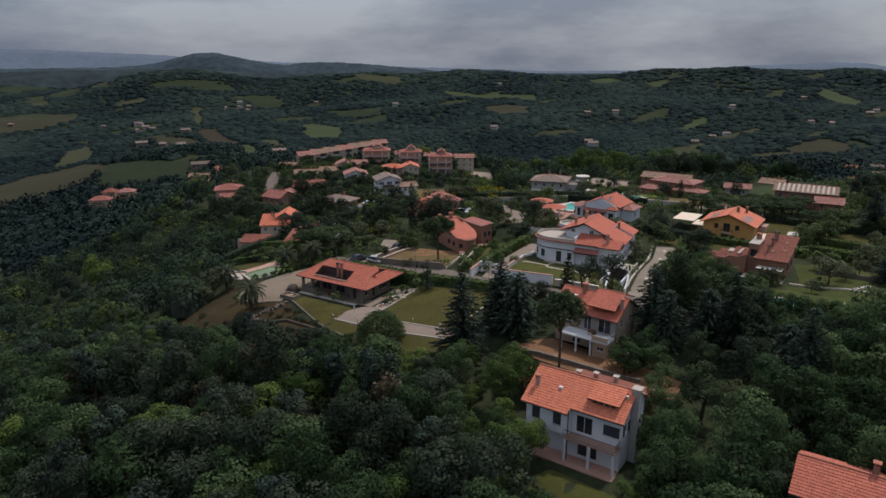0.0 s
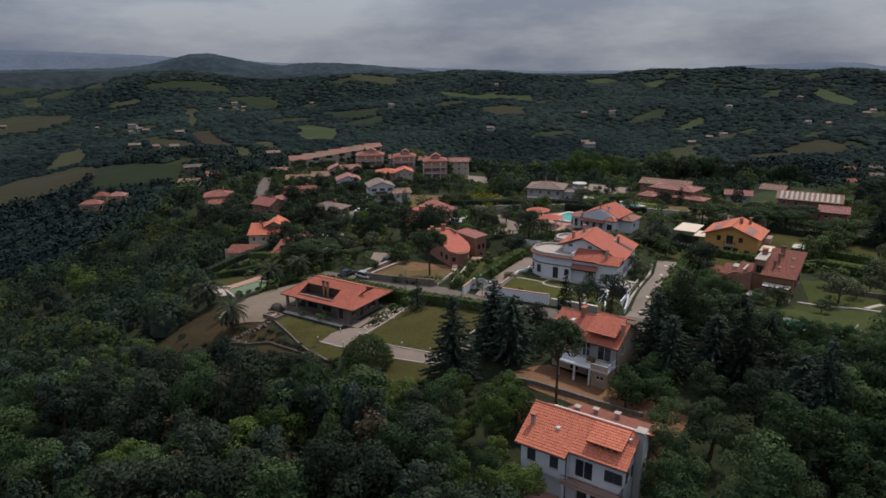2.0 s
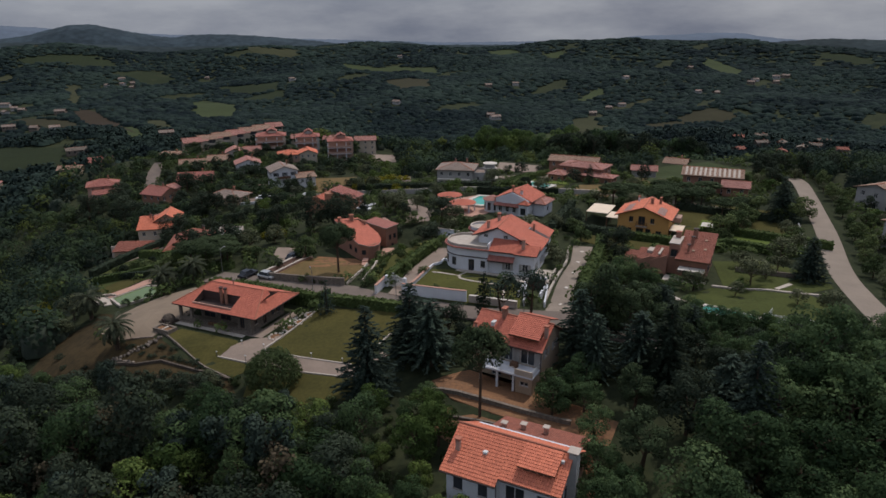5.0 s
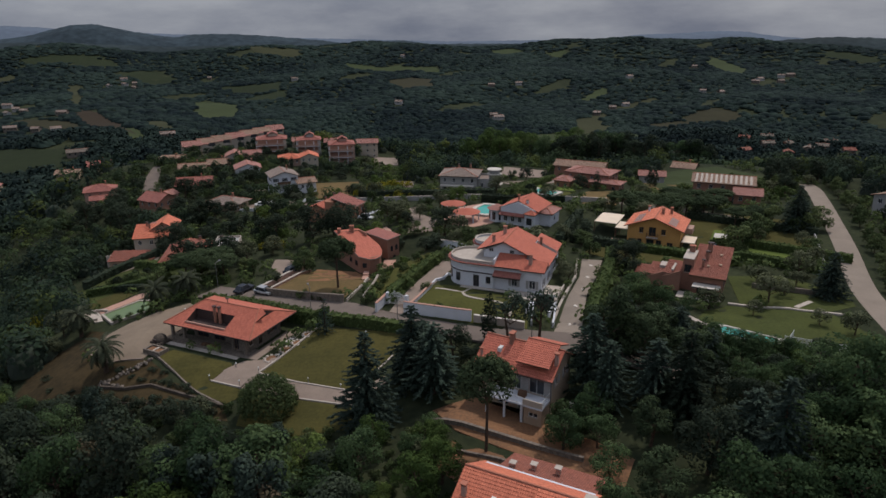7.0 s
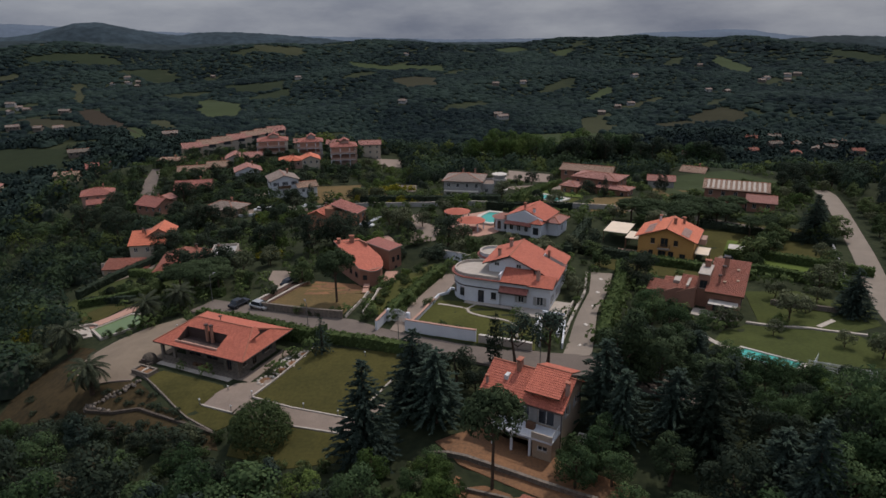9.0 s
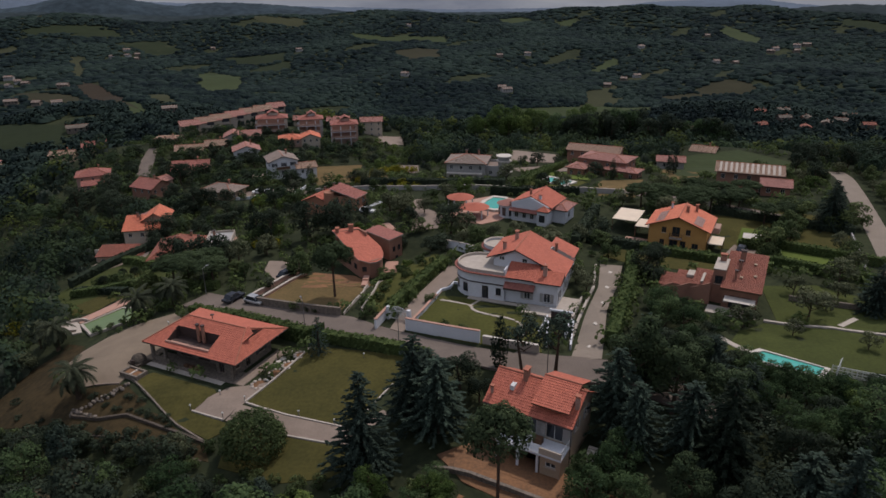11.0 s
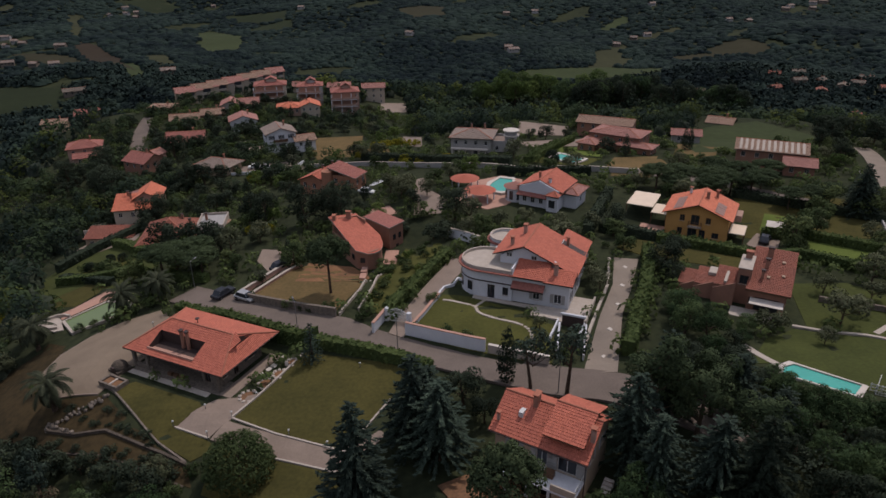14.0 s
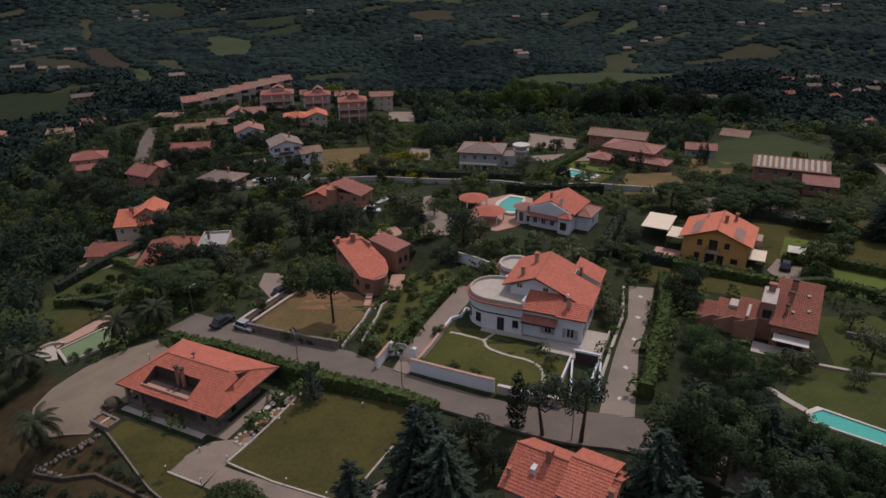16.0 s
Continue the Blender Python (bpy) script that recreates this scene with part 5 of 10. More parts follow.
def composed(name, label, x, y, z, yaw, blocks, chims=(), category="house"):
    """A house of several blocks: (x0, y0, x1, y1, z0, z1, wall, roof kind, rise, roof material); z is the plan's height of its floor."""
    t = thing(name, pose(x, y, z, 0, 0, yaw), label, category)
    c, sn = math.cos(radians(yaw)), math.sin(radians(yaw))
    for x0, y0, x1, y1, z0, z1, wall, kind, rise, roof in blocks:
        mx, my = (x0 + x1) / 2, (y0 + y1) / 2
        keep_rect(x + c * mx - sn * my, y + sn * mx + c * my, yaw, x1 - x0, y1 - y0, 1.2)
        w, d, wins = x1 - x0, y1 - y0, []
        for side, L in (("f", w), ("r", d), ("l", d)):
            if L < 2.4:
                continue
            top = z1
            while top - 2.2 > max(z0, -4):
                wins += row_of_windows(side, L, max(1, round(L / 3.0)), top - 2.0, top - 0.75, 0.95, kind="plain")
                top -= 2.9
        axis = kind[-1] if kind.startswith("gable") else None
        body(t, x0, y0, x1, y1, z0, z1 - 0.02, wall, wins, gable=axis, zr=z1 + rise - 0.2, simple=True)
        if axis:
            gable_roof(t, x0, y0, x1, y1, z1, z1 + rise, roof, 0.5, axis)
        elif kind == "hip":
            hip_roof(t, x0, y0, x1, y1, z1, z1 + rise, roof, 0.6)
        elif kind.startswith("mono"):
            mono_roof(t, x0, y0, x1, y1, z1 + 0.02, z1 + rise, kind[-1], roof, edge=M_PALESTONE if wall is M_ORANGE_BRICK else None)
            if rise > 0.8:
                f = {"f": (x0, y1 - 0.3, x1, y1), "b": (x0, y0, x1, y0 + 0.3), "l": (x1 - 0.3, y0, x1, y1), "r": (x0, y0, x0 + 0.3, y1)}[kind[-1]]
                slab(t, "clerestory", wall, (f[0], f[1], z1 - 0.015, f[2], f[3], z1 + rise * 0.86), bevel=0)
        else:
            slab(t, "flat_roof", roof, (x0 + 0.2, y0 + 0.2, z1 - 0.018, x1 - 0.2, y1 - 0.2, z1 + 0.06), bevel=0)
            for n_, bx in (("parapet", (x0, y0, x1, y0 + 0.2)), ("parapet", (x0, y1 - 0.2, x1, y1)), ("parapet", (x0, y0 + 0.2, x0 + 0.2, y1 - 0.2)), ("parapet", (x1 - 0.2, y0 + 0.2, x1, y1 - 0.2))):
                slab(t, n_, wall, (bx[0], bx[1], z1 - 0.017, bx[2], bx[3], z1 + rise), bevel=0)
    for cx, cy, cz in chims:
        chimney(t, cx, cy, cz, cz + 1.4, 0.5, 0.5, M_BRICK, M_TRIM)
    return t


def white_dormer_house():
    t = thing("house", pose(6.7, 63.0, 1.1, 0, 0, -26.4), "white house with an orange tiled roof, dormer and balcony", "house")
    keep_rect(6.7, 63.0, -26.4, 13, 10, 0.6)
    body(t, -5.6, -3.3, 5.6, 4.1, -3, 6.3, M_WHITE, [("f", 6.9, 2.0, 3.15, 5.3, "door"), ("f", 10.1, 1.9, 3.9, 5.2, "shut"), ("f", 7.4, 2.4, 0.2, 2.3, "door"), ("l", 2.5, 1.0, 3.9, 5.2), ("l", 5.2, 1.0, 3.9, 5.2),
         ("r", 1.6, 1.0, 3.9, 5.2)], gable="x", zr=8.0)
    body(t, -5.6, -4.1, -0.2, -3.305, 2.7, 5.9, M_WHITE, [("f", 1.25, 1.0, 3.75, 5.25, "shut"), ("f", 3.9, 1.0, 3.75, 5.25, "shut")])
    k = 0.575
    s, zr, ym = Shell(), 8.5, 0.0
    s.slope((-6.1, -4.7, zr - k * 4.7), (-0.2, -4.7, zr - k * 4.7), (-0.2, ym, zr), (-6.1, ym, zr))
    s.slope((-0.2, -3.95, zr - k * 3.95), (6.05, -3.95, zr - k * 3.95), (6.05, ym, zr), (-0.2, ym, zr))
    s.slope((6.05, 4.7, zr - k * 4.7), (-6.1, 4.7, zr - k * 4.7), (-6.1, ym, zr), (6.05, ym, zr))
    s.make("roof", M_ROOF_PALE, t)
    so = Shell()
    dn = -0.17
    for a, b, va in ((-6.1, -0.2, -4.7), (-0.2, 6.05, -3.95)):
        za = zr - k * -va
        so.flat([(a, va, za + dn), (a, 0, zr + dn), (b, 0, zr + dn), (b, va, za + dn)])
        so.flat([(a, va, za + dn), (b, va, za + dn), (b, va, za - 0.012), (a, va, za - 0.012)])
    so.flat([(-6.1, 4.7, zr - k * 4.7 + dn), (6.05, 4.7, zr - k * 4.7 + dn), (6.05, 0, zr + dn), (-6.1, 0, zr + dn)])
    for u, v in ((-6.1, -4.7), (6.05, -3.95), (-6.1, 4.7), (6.05, 4.7)):
        z = zr - k * abs(v)
        so.flat([(u, v, z + dn), (u, 0, zr + dn), (u, 0, zr - 0.012), (u, v, z - 0.012)])
    so.flat([(-0.2, -4.7, zr - k * 4.7 + dn), (-0.2, -3.95, zr - k * 3.95 + dn), (-0.2, -3.95, zr - k * 3.95 - 0.012), (-0.2, -4.7, zr - k * 4.7 - 0.012)])
    so.make("soffit", M_BROWN, t)
    ridge_cap(t, [((-6.1, 0, zr), (6.05, 0, zr))])
    bm = bmesh.new()
    cyl(bm, (-6.1, -4.76, zr - k * 4.7 - 0.1), (-0.2, -4.76, zr - k * 4.7 - 0.1), 0.08, n=6)
    cyl(bm, (-0.2, -4.0, zr - k * 3.95 - 0.1), (6.05, -4.0, zr - k * 3.95 - 0.1), 0.08, n=6)
    cyl(bm, (-0.3, -4.15, -0.5), (-0.3, -4.15, zr - k * 4.5 - 0.1), 0.05, n=6)
    part("gutter", bm, M_TRIM, t)
    # dormer
    dm = slab(t, "dormer", M_CREAM, (1.75, -2.55, 6.6, 4.65, -0.3, 7.62), label="cream dormer with a strip of small windows")
    for i in range(4):
        u = 2.15 + i * 0.7
        f = part("window", boxes((u - 0.27, -2.61, 7.02, u + 0.27, -2.555, 7.08), (u - 0.27, -2.61, 7.5, u + 0.27, -2.555, 7.56), (u - 0.27, -2.61, 7.081, u - 0.21, -2.555, 7.499), (u + 0.21, -2.61, 7.081, u + 0.27, -2.555, 7.499)), M_BROWN, dm)
        part("pane", boxes((u - 0.21, -2.585, 7.085, u + 0.21, -2.56, 7.495)), M_GLASS, f)
    s = Shell()
    s.slope((1.3, -3.05, 7.62), (5.1, -3.05, 7.62), (5.1, -0.2, 8.5), (1.3, -0.2, 8.5))
    s.make("dormer_roof", M_ROOF_PALE, dm)
    so = Shell()
    so.flat([(1.3, -3.05, 7.48), (1.3, -0.2, 8.36), (5.1, -0.2, 8.36), (5.1, -3.05, 7.48)])
    for a, b in (((1.3, -3.05, 7.62), (5.1, -3.05, 7.62)), ((1.3, -3.05, 7.62), (1.3, -0.2, 8.5)), ((5.1, -3.05, 7.62), (5.1, -0.2, 8.5))):
        so.flat([(a[0], a[1], a[2] - 0.14), (b[0], b[1], b[2] - 0.14), (b[0], b[1], b[2] - 0.012), (a[0], a[1], a[2] - 0.012)])
    so.make("dormer_soffit", M_BROWN, dm)
    # balcony, columns, ground storey
    slab(t, "balcony_slab", M_PINKW, (-0.6, -4.9, 2.75, 5.7, -3.31, 2.95))
    railing(t, [(-0.55, -4.85), (5.65, -4.85), (5.65, -3.4)], 2.96, 0.95, M_TRIM)
    for u, v in ((-5.45, -3.95), (-0.3, -4.75), (2.6, -4.75), (5.5, -4.75)):
        slab(t, "column", M_WHITE, (u - 0.14, v - 0.14, -2.5, u + 0.14, v + 0.14, 2.69 if u > -1 or u < -5 else 2.7))
    slab(t, "terrace_floor", M_TERRACE, (-5.7, -5.6, -1.2, 5.7, -3.32, -0.05))
    # chimneys, skylight
    c = slab(t, "chimney", M_GREYW, (5.65, -0.6, -2.5, 6.45, 0.3, 8.7), label="tall rendered outside chimney stack")
    part("chimney_cap", boxes((5.5, -0.75, 8.9, 6.6, 0.45, 9.02), (5.7, -0.55, 8.703, 5.88, 0.25, 8.898), (6.22, -0.55, 8.703, 6.4, 0.25, 8.898), bevel=0.02), M_PALESTONE, c)
    chimney(t, -5.1, -2.4, 6.4, 8.1, 0.45, 0.45, M_PINKW)
    slab(t, "rear_wing", M_PINKW, (-4.0, 4.105, -1, 5.2, 8.4, 4.6))
    s = Shell()
    s.slope((5.6, 8.8, 4.65), (-4.4, 8.8, 4.65), (-4.4, 4.6, 5.9), (5.6, 4.6, 5.9))
    s.make("rear_roof", M_ROOF_BROWN, t, "weathered rear roof")
    for u, v in ((-3.2, 5.2), (-1.2, 5.9), (1.2, 6.4)):
        c = slab(t, "chimney", M_PINKW, (u - 0.22, v - 0.22, 4.9, u + 0.22, v + 0.22, 6.2))
        part("chimney_cap", boxes((u - 0.36, v - 0.36, 6.203, u + 0.36, v + 0.36, 6.32), bevel=0.02), M_PALESTONE, c)
    slab(t, "skylight", M_FRAME, (-2.5, -2.3, 7.25, -2.05, -1.9, 7.5))
    slab(t, "roof_vent", M_FRAME, (5.1, -1.2, 7.85, 5.4, -0.9, 8.15))


def pine_house():
    t = thing("house", pose(9.9, 88.6, 3.3, 0, 0, -29.4), "cream house with a broad roof dormer and deep balcony", "house")
    keep_rect(9.9, 88.6, -29.4, 12.5, 9, 0.8)
    body(t, -5.4, -3.5, 4.3, 3.4, -3, 5.6, M_TAN, [("f", 7.9, 2.0, 2.75, 4.9), ("f", 5.2, 1.2, 2.75, 4.9), ("f", 2.2, 1.0, 3.5, 4.8), ("f", 3.5, 1.4, 0.1, 2.2, "door"), ("f", 6.2, 1.5, 0.1, 2.2, "door"), ("r", 2, 1, 3.5, 4.7), ("r", 5, 1, 3.5, 4.7)],
         gable="x", zr=7.4, shut=M_GREYW)
    k, zr, ym = 0.6, 7.7, -0.1
    s, so, dn = Shell(), Shell(), -0.16
    ze, zb = zr - k * 4.05, zr - k * 4.1
    s.slope((-5.9, -4.15, ze), (4.75, -4.15, ze), (4.75, ym, zr), (-5.9, ym, zr))
    s.slope((4.75, 4.0, zb), (-5.9, 4.0, zb), (-5.9, ym, zr), (4.75, ym, zr))
    s.make("roof", M_ROOF, t)
    so.flat([(-5.9, -4.15, ze + dn), (-5.9, ym, zr + dn), (4.75, ym, zr + dn), (4.75, -4.15, ze + dn)])
    so.flat([(-5.9, 4.0, zb + dn), (4.75, 4.0, zb + dn), (4.75, ym, zr + dn), (-5.9, ym, zr + dn)])
    for u in (-5.9, 4.75):
        so.flat([(u, -4.15, ze + dn), (u, ym, zr + dn), (u, ym, zr - 0.012), (u, -4.15, ze - 0.012)])
        so.flat([(u, 4.0, zb + dn), (u, ym, zr + dn), (u, ym, zr - 0.012), (u, 4.0, zb - 0.012)])
    so.flat([(-5.9, -4.15, ze + dn), (4.75, -4.15, ze + dn), (4.75, -4.15, ze - 0.012), (-5.9, -4.15, ze - 0.012)])
    so.make("soffit", M_BROWN, t)
    ridge_cap(t, [((-5.9, ym, zr), (4.75, ym, zr))])
    bm = bmesh.new()
    cyl(bm, (-5.9, -4.2, ze - 0.1), (4.75, -4.2, ze - 0.1), 0.08, n=6)
    cyl(bm, (4.4, -3.6, -1), (4.4, -3.6, ze), 0.05, n=6)
    part("gutter", bm, M_TRIM, t)
    # the raised roof with its dark window band
    dm = slab(t, "dormer", M_BROWN, (0.15, -2.75, 5.7, 3.75, 2.0, 6.75), label="wide dormer with a dark recessed window band")
    part("pane", boxes((0.4, -2.80, 6.12, 3.5, -2.755, 6.68)), M_GLASS, dm)
    s = Shell()
    z0, z1 = 6.72, 8.25
    s.slope((-0.25, -3.75, z0), (4.1, -3.75, z0), (4.1, 0.1, z1), (-0.25, 0.1, z1))
    s.slope((4.1, 3.2, 7.0), (-0.25, 3.2, 7.0), (-0.25, 0.1, z1), (4.1, 0.1, z1))
    s.make("dormer_roof", M_ROOF, dm)
    so = Shell()
    so.flat([(-0.25, -3.75, z0 - 0.15), (-0.25, 0.1, z1 - 0.15), (4.1, 0.1, z1 - 0.15), (4.1, -3.75, z0 - 0.15)])
    so.flat([(-0.25, 3.2, 6.85), (4.1, 3.2, 6.85), (4.1, 0.1, z1 - 0.15), (-0.25, 0.1, z1 - 0.15)])
    for u in (-0.25, 4.1):
        so.flat([(u, -3.75, z0 - 0.15), (u, 0.1, z1 - 0.15), (u, 0.1, z1 - 0.012), (u, -3.75, z0 - 0.012)])
        so.flat([(u, 3.2, 6.85), (u, 0.1, z1 - 0.15), (u, 0.1, z1 - 0.012), (u, 3.2, 6.988)])
    so.flat([(-0.25, -3.75, z0 - 0.15), (4.1, -3.75, z0 - 0.15), (4.1, -3.75, z0 - 0.012), (-0.25, -3.75, z0 - 0.012)])
    so.make("dormer_soffit", M_BROWN, dm)
    ridge_cap(dm, [((-0.25, 0.1, z1), (4.1, 0.1, z1))])
    # balcony over the porch
    slab(t, "balcony_slab", M_WHITE, (-3.2, -6.3, 2.35, 4.4, -3.51, 2.6))
    slab(t, "parapet", M_CREAM, (1.9, -6.3, 2.603, 4.4, -6.15, 3.4))
    railing(t, [(-3.15, -6.2), (1.85, -6.2)], 2.61, 0.9, M_FRAME)
    railing(t, [(4.32, -6.1), (4.32, -3.6)], 2.61, 0.9, M_FRAME)
    for u in (-3.0, -0.6, 1.7):
        slab(t, "column", M_WHITE, (u - 0.13, -6.2, -1.2, u + 0.13, -5.94, 2.345))
    body(t, 2.0, -6.1, 4.3, -3.52, -2, 2.34, M_TAN, [("f", 1.2, 1.2, 1.1, 1.7, "plain")])
    slab(t, "porch_floor", M_TERRACE, (-5.6, -6.9, -1.6, 1.95, -3.52, -0.05))
    slab(t, "garden_table", M_BROWN, (0.6, -4.9, 2.61, 1.6, -4.2, 3.3))
    chimney(t, -2.2, -0.5, 7.2, 8.5, 0.5, 0.9, M_BRICK)
    chimney(t, 4.4, -2.0, 6.2, 7.9, 0.45, 0.45, M_PINKW)
    chimney(t, -5.3, -3.0, 5.9, 6.7, 0.3, 0.3, M_PINKW)
    slab(t, "skylight", M_FRAME, (-3.5, -2.2, 6.45, -3.0, -1.3, 7.05))
    # outside steps on the flank
    for i in range(9):
        slab(t, "stair_step", M_SLAB, (5.4, -3.6 + 0.42 * i, -2.2, 6.4, -3.2 + 0.42 * i, -0.8 + 0.19 * i), bevel=0.0)


def hipped_villa():
    t = thing("villa", pose(-36.1, 111.0, 1.15, 0, 0, -23.0), "low villa under a wide hipped orange roof", "house")
    keep_rect(-36.1, 111.0, -21.3, 17.5, 11.5, 0.5)
    body(t, -5.5, -2.6, 6.6, 4.2, -2.0, 2.75, M_STONE, [("f", 1.8, 2.4, 0.1, 2.2, "door"), ("f", 5.2, 2.2, 0.1, 2.2, "door"), ("f", 9.0, 1.8, 0.1, 2.2, "door"), ("r", 1.6, 0.9, 0.1, 2.2, "door"), ("r", 4.6, 1.2, 0.9, 2.0), ("l", 3, 1.2, 0.9, 2.0)], frames=M_BROWN)
    body(t, 3.4, -4.1, 6.6, -2.605, -2.0, 2.72, M_STONE, [("f", 1.0, 0.9, 0.1, 2.3, "door"), ("r", 0.9, 0.8, 0.9, 2.0, "plain")], frames=M_BROWN)
    z0, zr = 2.95, 5.55
    hole = (3.85, 11.7, 1.2, 3.6)
    free_hip(t, -8.9, -5.5, 8.3, 6.4, z0, (-4.7, 0, zr), (6.0, 0, zr), M_ROOF, hole=hole)
    # the sunk roof terrace
    sl = (zr - z0) / 5.5
    v0, v1 = -5.5 + 1.25 / math.hypot(1, sl), -5.5 + 3.62 / math.hypot(1, sl)
    za, zb = z0 + (v0 + 5.5) * sl, z0 + (v1 + 5.5) * sl
    u0, u1 = -5.05, 2.8
    rc = Shell()
    fl = 2.98
    rc.flat([(u0, v0 - 0.15, fl), (u1, v0 - 0.15, fl), (u1, v1 + 0.3, fl), (u0, v1 + 0.3, fl)])
    rc.flat([(u0, v1 + 0.3, fl), (u1, v1 + 0.3, fl), (u1, v1 + 0.3, zb + 0.2), (u0, v1 + 0.3, zb + 0.2)])
    for u in (u0, u1):
        rc.flat([(u, v0 - 0.15, fl), (u, v1 + 0.3, fl), (u, v1 + 0.3, zb + 0.18), (u, v0 - 0.15, za - 0.06)])
    # brown lining taken near black: the recess's shade is put into the colour
    rc.make("roof_terrace", M_TRIM, t, "sunken roof terrace, brown walls darkened for shade")
    slab(t, "terrace_paving", M_TERRACE, (u0 + 0.03, v0 - 0.1, fl + 0.004, u1 - 0.03, v0 + 0.75, fl + 0.05), bevel=0)
    slab(t, "terrace_coping", M_TERRACE, (u0 - 0.1, v0 - 0.36, za - 0.2, u1 + 0.1, v0 - 0.17, za + 0.1))
    for u in (-0.9, 0.05):
        chimney(t, u, v1 - 0.1, 3.0, 5.6, 0.38, 0.38, M_BRICK, M_TRIM)
    bm = bmesh.new()
    cyl(bm, (-0.9, 0.8, 5.1), (-0.9, 0.8, 5.75), 0.07, n=6)
    ball(bm, (-0.9, 0.8, 5.95), 0.33, 0.35, 2)
    part("roof_cowl", bm, M_TRIM, t)
    # gablet on the flank
    s = Shell()
    end = (7.75, 0, zr)
    s.slope((7.03, -2.47, 4.38), (7.72, -0.5, zr - 0.24), end, (6.0, 0, zr))
    s.slope((7.72, 0.55, zr - 0.24), (7.03, 2.88, 4.38), (6.0, 0, zr), end)
    s.make("gablet_roof", M_ROOF, t, "tiled overhang of the half-hip")
    bm = bmesh.new()
    bm.faces.new([bm.verts.new(c) for c in ((7.0, -2.35, 4.42), (7.0, 2.75, 4.42), (7.0, 0, zr - 0.08))])
    part("gablet", bm, M_TRIM, t, "dark gable triangle over the half-hip")
    # veranda
    # the dark floor material stands for the deep shade under the eave
    slab(t, "veranda_floor", M_STONE, (-7.6, -5.6, -1.6, 7.4, -2.62, -0.03))
    slab(t, "veranda_edge", M_PALESTONE, (-8.4, -6.5, -1.7, 6.2, -5.61, -0.12))
    for u in (-7.6, -5.2, 6.9):
        slab(t, "column", M_STONE, (u - 0.22, -5.2, -1.5, u + 0.22, -4.76, 2.74))
    slab(t, "low_wall", M_STONE, (-7.6, -5.1, -0.028, -4.5, -4.85, 0.75))
    railing(t, [(-7.7, -4.4), (-7.7, 1.0)], 0.0, 0.9, M_TRIM)
    for u in (-1.6, -0.6, 0.4):
        slab(t, "bench_seat", M_BROWN, (u - 0.35, -5.0, -0.028, u + 0.35, -4.5, 0.42))
    slab(t, "side_terrace", M_PAVE, (7.405, -5.5, -1.5, 9.2, 5.0, -0.06))
    for k in range(5):
        slab(t, "garden_step", M_SLAB, (9.25 + 0.1 * k, 0.4 + 0.95 * k, -1.5, 10.7 - 0.2 * k, 1.25 + 0.95 * k, -0.1 + 0.06 * k))


